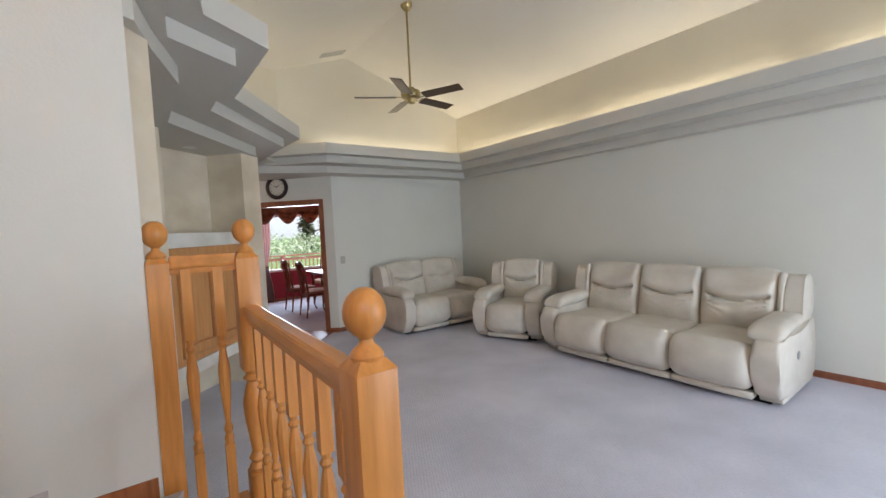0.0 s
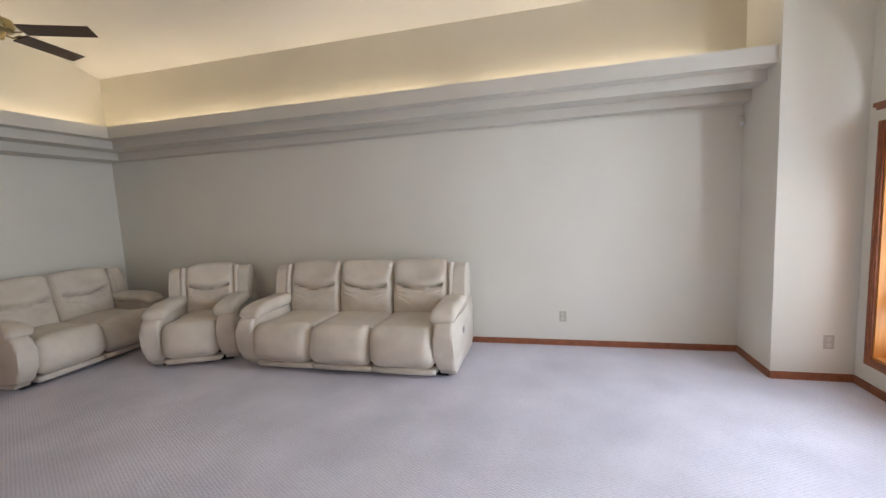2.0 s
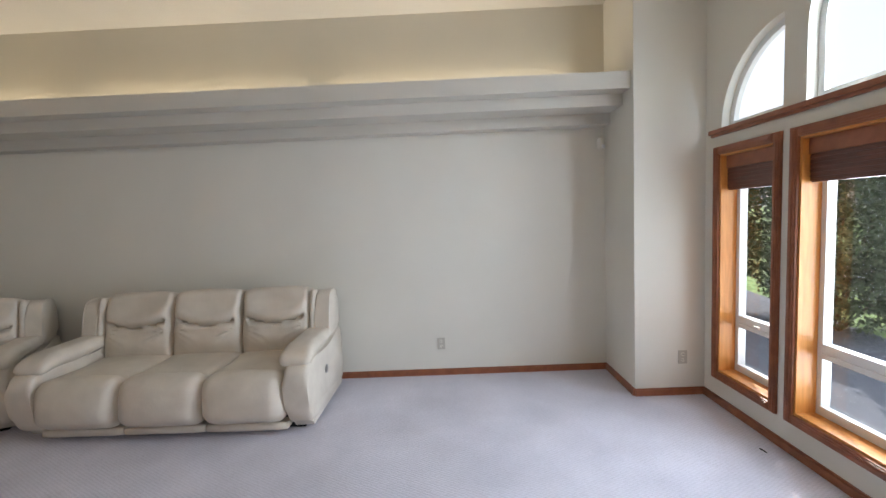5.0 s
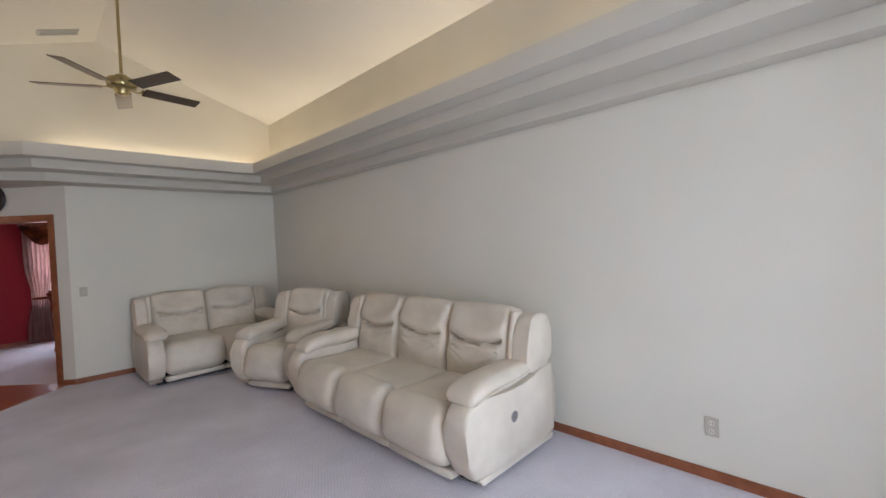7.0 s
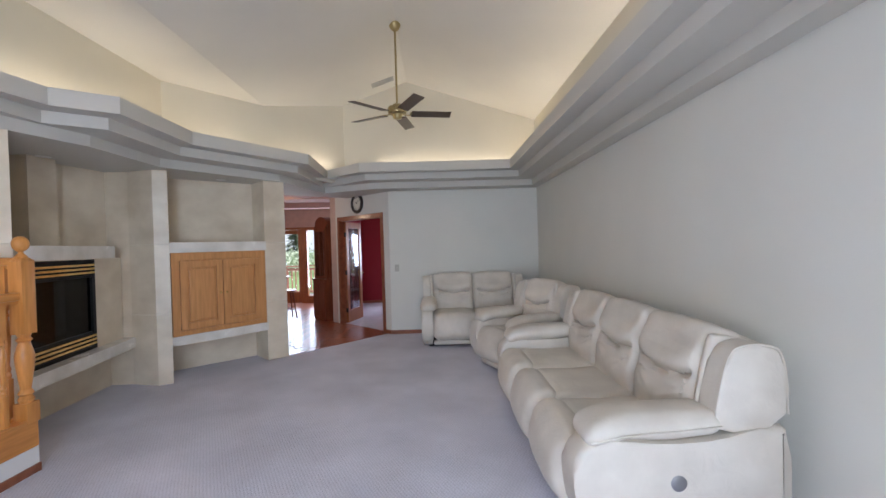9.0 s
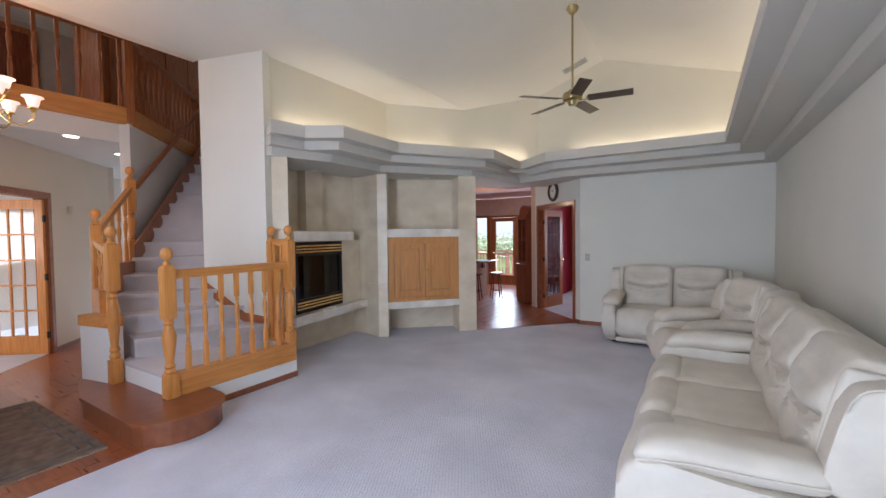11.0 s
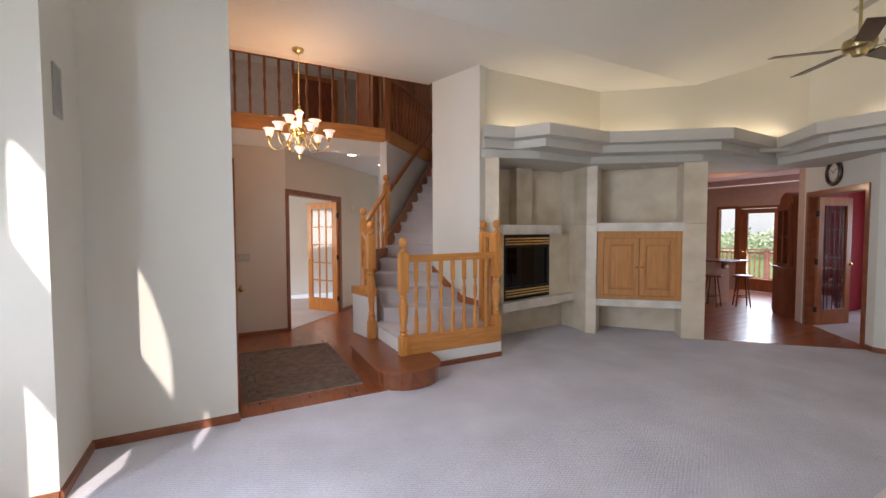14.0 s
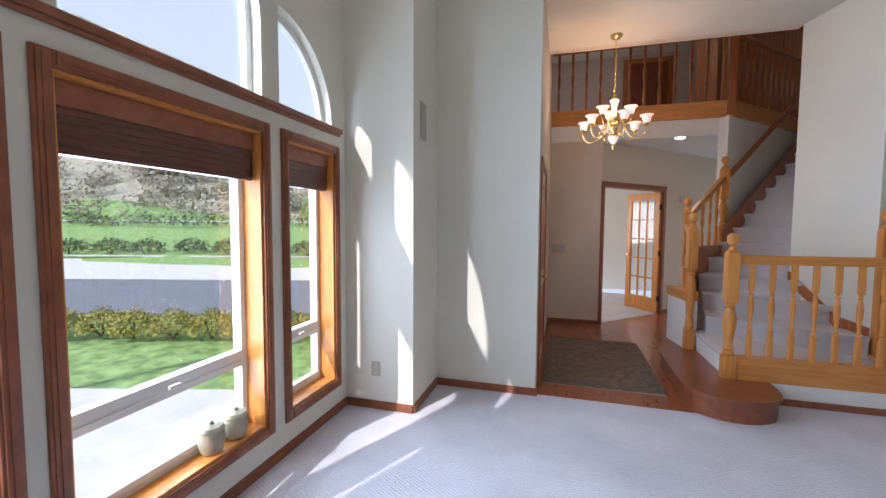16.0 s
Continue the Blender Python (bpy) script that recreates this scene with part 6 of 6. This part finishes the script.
for a, b, c, d in ((-0.95, -0.89, 0.70, 2.05), (0.89, 0.95, 0.70, 2.05), (-0.89, 0.89, 1.99, 2.05), (-0.89, 0.89, 0.70, 0.76)):
    part("window_frame", box(bmesh.new(), a, b, 0.02, 0.10, c, d, 0.003), white_paint, dw)
part("pane", box(bmesh.new(), -0.89, 0.89, 0.05, 0.054, 0.76, 1.99), pane_glass, dw)
baseboard("baseboard_dining", [(0.93, 10.2), (4.85, 10.2)], -1, h=0.06)
dch = thing("dining_chandelier", (3.0, 8.15, 0), 0, "small lit brass chandelier above the dining table", "chandelier")
part("rod", lathe(bmesh.new(), [(0.006, 2.05), (0.006, 2.62)], 8), brass, dch)
part("body", lathe(bmesh.new(), [(0.01, 1.80), (0.04, 1.85), (0.02, 1.92), (0.05, 1.98), (0.01, 2.06)], 14), brass, dch, smooth=True)
for i in range(5):
    a = 2 * math.pi * i / 5
    arm = part("arm", tube(bmesh.new(), [(0.02 * math.cos(a), 0.02 * math.sin(a), 1.90), (0.15 * math.cos(a), 0.15 * math.sin(a), 1.83), (0.25 * math.cos(a), 0.25 * math.sin(a), 1.92)], 0.007, 6), brass, dch)
    part("glass_shade", lathe(bmesh.new(), [(0.02, 1.92), (0.05, 1.96), (0.065, 2.02), (0.060, 2.02), (0.045, 1.965), (0.015, 1.93)], 12, pose(0.25 * math.cos(a), 0.25 * math.sin(a), 0)), frost, arm, smooth=True)

# ---------------------------------------------------------------- outside, south side
GZ = -0.42
O = Vector((4.12, -0.57))
U, V = Vector((-0.96, -0.278)), Vector((0.278, -0.96))
def ugrid(bm, u0, u1, v0, v1, zf, nu=12, nv=12):
    g = []
    for i in range(nu + 1):
        row = []
        for j in range(nv + 1):
            u = u0 + (u1 - u0) * i / nu
            v = v0 + (v1 - v0) * j / nv
            p = O + U * u + V * v
            row.append(bm.verts.new((p.x, p.y, zf(u, v))))
        g.append(row)
    for i in range(nu):
        for j in range(nv):
            bm.faces.new((g[i][j], g[i + 1][j], g[i + 1][j + 1], g[i][j + 1]))
    return bm
def land(u, v):
    z = GZ
    if u > 20:
        z += (u - 20) * 0.13
    if u > 34:
        z = GZ + 1.82 + (u - 34) * 0.03
    if u > 52:
        z += (u - 52) * 0.34
    return z
bm = bmesh.new()
g = []
XS = [-250, -160, -110, -80, -62, -50, -40, -32, -26, -20, -15, -10, -5, -1, 3, 7, 12, 20, 40, 90, 250]
YSX = [-250, -120, -70, -40, -25, -16, -11, -8, -5, -2.7]
for x in XS:
    row = []
    for y in YSX:
        r = Vector((x, y)) - O
        row.append(bm.verts.new((x, y, land(r.dot(U), 0) - 0.02 if r.dot(U) < 90 else land(90, 0))))
    g.append(row)
for i in range(len(XS) - 1):
    for j in range(len(YSX) - 1):
        bm.faces.new((g[i][j], g[i + 1][j], g[i + 1][j + 1], g[i][j + 1]))
structure("ground", bm, grass_mat, "green lawn and rising hillside outside")
bm = bmesh.new()
box(bm, -250, 250, 10.8, 250, GZ - 0.3, GZ - 0.2)
structure("ground_north", bm, grass_mat, "green back garden beyond the deck")
def strip(name, u0, u1, v0, v1, material, dz, label, th=0.05):
    bm = ugrid(bmesh.new(), u0, u1, v0, v1, lambda u, v: land(u, v) + dz, 10, 6)
    return structure(name, bm, material, label)
structure("path_front", prism(bmesh.new(), [(-0.05, -2.7), (3.7, -2.7), (3.9, -13.0), (3.04, -13.4)], GZ - 0.1, GZ + 0.02), concrete, "pale concrete front walk")
structure("side_drive", prism(bmesh.new(), [(3.74, -2.7), (12.0, -2.7), (12.0, -7.4), (5.0, -6.1), (3.8, -5.6)], GZ - 0.1, GZ + 0.015), asphalt, "dark blue grey asphalt drive beside the house")
strip("driveway", 8.2, 13.6, 2.2, 30, asphalt, 0.012, "dark asphalt driveway")
strip("driveway_apron", 13.6, 20.5, 2.2, 40, concrete, 0.02, "pale concrete apron of the street")
strip("road", 38.0, 42.0, 0, 120, concrete, 0.03, "pale road along the hillside")
strip("kerb", 20.5, 20.8, 2.0, 40, concrete, 0.14, "concrete kerb")

def leafy(bm, c, rx, ry, rz, n, leaf, rnd):
    """Many small leaf clumps in the shell of an uneven mass."""
    for _ in range(n):
        th, ph = rnd.uniform(0, 2 * math.pi), math.acos(rnd.uniform(-0.5, 1))
        k = rnd.uniform(0.6, 1.0)
        d = Vector((math.sin(ph) * math.cos(th), math.sin(ph) * math.sin(th), math.cos(ph)))
        k *= 0.85 + 0.35 * noise.noise(d * 2.2 + Vector(c))
        p = Vector(c) + Vector((d.x * rx, d.y * ry, d.z * rz)) * k
        a, b = rnd.uniform(0, 360), rnd.uniform(-60, 60)
        m = Matrix.Translation(p) @ Euler((radians(b), radians(rnd.uniform(-60, 60)), radians(a))).to_matrix().to_4x4()
        s = leaf * rnd.uniform(0.6, 1.3)
        q = [bm.verts.new(m @ Vector(v)) for v in ((-s, 0, 0), (0, -s * 0.5, s * 0.15), (s, 0, 0), (0, s * 0.5, s * 0.15))]
        bm.faces.new(q)

rnd = random.Random(5)
def bush(name, at, rx, ry, rz, material, label, category, n=900, leaf=0.05):
    r = thing(name, at, 0, label, category)
    bm = bmesh.new()
    leafy(bm, (0, 0, rz * 0.5), rx, ry, rz * 0.75, n, leaf, rnd)
    me = part("foliage", bm, material, r)
    bm = bmesh.new()
    for i in range(5):
        a = rnd.uniform(0, 6.28)
        tube(bm, [(0, 0, 0), (rx * 0.3 * math.cos(a), ry * 0.3 * math.sin(a), rz * 0.4), (rx * 0.6 * math.cos(a), ry * 0.6 * math.sin(a), rz * 0.8)], [0.02, 0.014, 0.006], 5)
    part("branch", bm, bark, r)
    return r
def uv_at(u, v):
    p = O + U * u + V * v
    return (p.x, p.y, land(u, v))
for i in range(13):
    bush("hedge_bush", uv_at(6.75 + 0.06 * math.sin(i * 2.3), 2.0 + i * 0.62), 0.40, 0.46, 0.42, leaf_gold, "golden green clipped hedge shrub edging the lawn", "hedge", 1700, 0.028)
for i in range(9):
    bush("low_shrub", uv_at(21.6 + rnd.uniform(-0.2, 0.2), 5.0 + i * 2.1), 1.0, 1.0, 0.75, leaf_dark, "low dark green shrub beside the kerb", "shrub", 900, 0.06)
bm = bmesh.new()
for i in range(60):
    x, y, z = uv_at(33 + rnd.uniform(-1, 1), -2 + i * 1.1)
    leafy(bm, (x, y, z + 0.3), 1.0, 1.0, 0.9, 160, 0.10, rnd)
tagged(finish(bm, "far_hedge", leaf_dark), "dark green hedge row along the road", "hedge", kind="stuff")
bm = bmesh.new()
for i in range(210):
    u = 50 + rnd.uniform(0, 34)
    x, y, z = uv_at(u, -8 + rnd.uniform(0, 110))
    s = rnd.uniform(1.3, 3.0)
    leafy(bm, (x, y, z + s * 0.4), s, s, s * 1.2, 150, 0.26, rnd)
tagged(finish(bm, "hillside_scrub", leaf_bare), "grey brown leafless scrub on the hillside", "scrub", kind="stuff")

def conifer(at, h, label):
    r = thing("conifer_tree", at, rnd.uniform(0, 360), label, "tree")
    part("trunk", lathe(bmesh.new(), [(0.03 * h ** 0.8, 0), (0.02 * h ** 0.8, h * 0.5), (0.02, h)], 8), bark, r, smooth=True)
    bm = bmesh.new()
    for k in range(26):
        f = k / 25
        z = h * (0.12 + 0.86 * f)
        rad = h * 0.24 * (1 - f) ** 0.8 + 0.15
        for j in range(9):
            a = rnd.uniform(0, 6.28)
            rr = rad * rnd.uniform(0.6, 1.1)
            for q in range(9):
                d = rr * (q + 1) / 9
                p = Vector((d * math.cos(a), d * math.sin(a), z - d * 0.25 + rnd.uniform(-0.1, 0.1)))
                s = h * 0.018 * rnd.uniform(0.7, 1.4)
                m = Matrix.Translation(p) @ Euler((rnd.uniform(-0.6, 0.6), rnd.uniform(-0.6, 0.6), a)).to_matrix().to_4x4()
                vs = [bm.verts.new(m @ Vector(v)) for v in ((-s, -s, 0), (s * 1.5, -s * 0.4, -s * 0.3), (s * 1.5, s * 0.4, -s * 0.3), (-s, s, 0))]
                bm.faces.new(vs)
    part("crown", bm, leaf_dark, r)
    return r
for u, v, h in ((56, 9, 13), (60, 14, 15), (54, 22, 11), (70, 30, 16), (64, 2, 14), (75, 18, 17), (68, 45, 15)):
    conifer(uv_at(u, v), h, "tall dark green conifer on the far hillside")
# dark shrub close to the south-east windows
bush("window_shrub", (7.25, -6.35, GZ), 1.15, 1.15, 2.9, leaf_dark, "large dark evergreen shrub close outside the window", "shrub", 12000, 0.05)
bush("window_shrub", (6.9, -6.1, GZ), 1.0, 1.0, 1.0, leaf_dark, "low dark evergreen shrub spreading below a larger one", "shrub", 4000, 0.05)
bush("window_shrub", (9.0, -5.2, GZ), 1.5, 1.3, 3.0, leaf_dark, "large dark evergreen shrub close outside the window", "shrub", 12000, 0.055)
# far row of trees, its haze painted into the leaves
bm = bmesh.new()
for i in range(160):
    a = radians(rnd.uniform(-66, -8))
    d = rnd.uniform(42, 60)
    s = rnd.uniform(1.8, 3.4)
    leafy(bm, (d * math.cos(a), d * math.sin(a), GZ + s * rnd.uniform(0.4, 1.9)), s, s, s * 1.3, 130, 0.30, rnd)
tagged(finish(bm, "far_trees", leaf_hazed), "row of trees beyond the lawn, coloured blue by distance haze", "trees", kind="stuff")
field_fence = thing("field_fence", (0, 0, GZ), 0, "grey wire fence with slim posts across the field", "fence")
for i in range(16):
    part("post", box(bmesh.new(), 14 + i * 1.5 - 0.04, 14 + i * 1.5 + 0.04, -26.04 + i * 0.9, -25.96 + i * 0.9, 0, 1.25), bark, field_fence)
for z in (0.5, 0.85, 1.2):
    part("wire", tube(bmesh.new(), [(14, -26, z), (36.5, -12.5, z)], 0.012, 4), bark, field_fence)
# a white post at the end of the porch
pp = thing("porch_post", (1.04, -6.1, GZ + 0.02), 16, "slim white painted post at the end of the porch", "post")
part("shaft", box(bmesh.new(), -0.045, 0.045, -0.045, 0.045, 0, 3.2, 0.006), vinyl, pp)
part("base_block", box(bmesh.new(), -0.06, 0.06, -0.06, 0.06, 0, 0.10, 0.006), vinyl, pp)
strip("hillside", 51, 130, -90, 160, leaf_bare, 0.15, "grey brown scrub covered hillside")

# ---------------------------------------------------------------- outside, north side: deck, rail and trees
# the outdoor glare on the boards is put into this pale colour
deck = mat("glare_pale_deck_boards", (0.58, 0.53, 0.50), 0.85, vary=0.15, scale=4, stretch=(1, 10, 1))
structure("deck_floor", new_box(-6, 7, 10.76, 13.9, -0.25, -0.08), deck, "deck boards behind the house, paled as if in glare")
rail_red = mat("reddish_rail_stain", (0.42, 0.20, 0.15), 0.8, vary=0.15, scale=4)
dr = thing("deck_railing", (0, 13.4, -0.08), 0, "reddish wooden deck railing with square pickets", "railing")
part("top_rail", box(bmesh.new(), -6, 7, -0.07, 0.07, 0.98, 1.02), rail_red, dr)
part("mid_rail", box(bmesh.new(), -6, 7, -0.02, 0.02, 0.85, 0.93), rail_red, dr)
part("low_rail", box(bmesh.new(), -6, 7, -0.02, 0.02, 0.08, 0.16), rail_red, dr)
for i in range(8):
    part("post", box(bmesh.new(), -0.05, 0.05, -0.05, 0.05, 0, 0.98, m=pose(-5.9 + i * 1.83, 0, 0)), rail_red, dr)
pk = None
for i in range(98):
    if pk is None:
        pk = part("picket", box(bmesh.new(), -0.018, 0.018, -0.018, 0.018, 0.16, 0.85), rail_red, dr)
        pk.location = (-5.8, 0.0, 0)
    else:
        o = new("picket", pk.data)
        o.parent = dr
        o.location = (-5.8 + i * 0.13, 0.0, 0)
for x, y, h in ((-6, 42, 6), (-2.5, 44, 4.5), (4.5, 42, 5.5), (9, 46, 6), (14, 44, 6), (-12, 44, 6), (18, 48, 7)):
    conifer((x, y, GZ - 0.25), h, "tall green garden conifer beyond the deck")
# thicket leaves are coloured very pale to imitate glare and haze outdoors
bm = bmesh.new()
for i in range(60):
    x, y = rnd.uniform(-25, 28), rnd.uniform(32, 44)
    leafy(bm, (x, y, GZ + 0.6), 1.8, 1.8, 1.7, 160, 0.18, rnd)
tagged(finish(bm, "garden_thicket", mat("washed_out_leaves", (0.52, 0.58, 0.43), 0.8, vary=0.3, scale=2, color2=(0.64, 0.70, 0.54))), "garden thicket beyond the deck, paled as if washed out by light", "thicket", kind="stuff")

# ---------------------------------------------------------------- floor boards, pieces of the foyer's and the kitchen's floors
def inside(p, poly):
    x, y = p
    hit = False
    for (x0, y0), (x1, y1) in zip(poly, poly[1:] + poly[:1]):
        if (y0 > y) != (y1 > y) and x < (x1 - x0) * (y - y0) / (y1 - y0) + x0:
            hit = not hit
    return hit

def random_tone(m, low, high):
    """Lets the tone of each board differ a little."""
    m = m.copy()
    n, l = m.node_tree.nodes, m.node_tree.links
    b = n["Principled BSDF"]
    src = b.inputs["Base Color"].links[0].from_node
    oi = n.new("ShaderNodeObjectInfo")
    mr = n.new("ShaderNodeMapRange")
    mr.inputs[3].default_value, mr.inputs[4].default_value = low, high
    l.new(oi.outputs["Random"], mr.inputs[0])
    hs = n.new("ShaderNodeHueSaturation")
    l.new(mr.outputs[0], hs.inputs["Value"])
    l.new(src.outputs[2], hs.inputs["Color"])
    l.new(hs.outputs[0], b.inputs["Base Color"])
    return m

board_wood = random_tone(floor_wood, 0.75, 1.25)
def boards(parent, poly, angle, width, lengths, limit):
    """Boards with a fine joint between them, clear of the edges of the floor."""
    meshes = {}
    for length in lengths:
        bm = box(bmesh.new(), 0, length - 0.0008, 0, width - 0.0007, 0, 0.003, 0.0)
        bmesh.ops.recalc_face_normals(bm, faces=bm.faces[:])
        meshes[length] = bpy.data.meshes.new("board")
        bm.to_mesh(meshes[length])
        bm.free()
        meshes[length].materials.append(board_wood)
    r = random.Random(3)
    m = Matrix.Rotation(radians(angle), 2)
    cx = sum(p[0] for p in poly) / len(poly)
    cy = sum(p[1] for p in poly) / len(poly)
    count, row = 0, -40
    while row < 40:
        u = -4.0 - r.random() * 0.6
        while u < 4.0:
            length = r.choice(lengths)
            corners = [m @ Vector((a, b)) + Vector((cx, cy)) for a in (u, u + length) for b in (row * width, (row + 1) * width)]
            if all(inside(c, poly) for c in corners) and count < limit:
                ob = new("board", meshes[length])
                ob.matrix_basis = pose(corners[0].x, corners[0].y, 0.0062, 0, 0, angle)
                ob.parent = parent
                count += 1
            u += length
        row += 1

FOYER = [(XW - 0.04, -0.74), (XW - 0.04, 0.50), (0.28, 0.44), (-0.9, 0.46), (-1.6, 0.75), (-2.4, 1.35), (-2.40, 0.0), (-2.41, -0.74)]
boards(bpy.data.objects["foyer_floor"], FOYER, 0, 0.083, [0.45, 0.62, 0.8], 280)
KITCHEN = [(0.86, 5.12), (1.98, 6.26), (0.80, 7.5), (0.70, 9.2), (-1.9, 9.2), (-1.6, 6.6), (-0.2, 5.6), (0.42, 5.25)]
boards(bpy.data.objects["kitchen_floor"], KITCHEN, 90, 0.083, [0.55, 0.8, 1.05], 280)
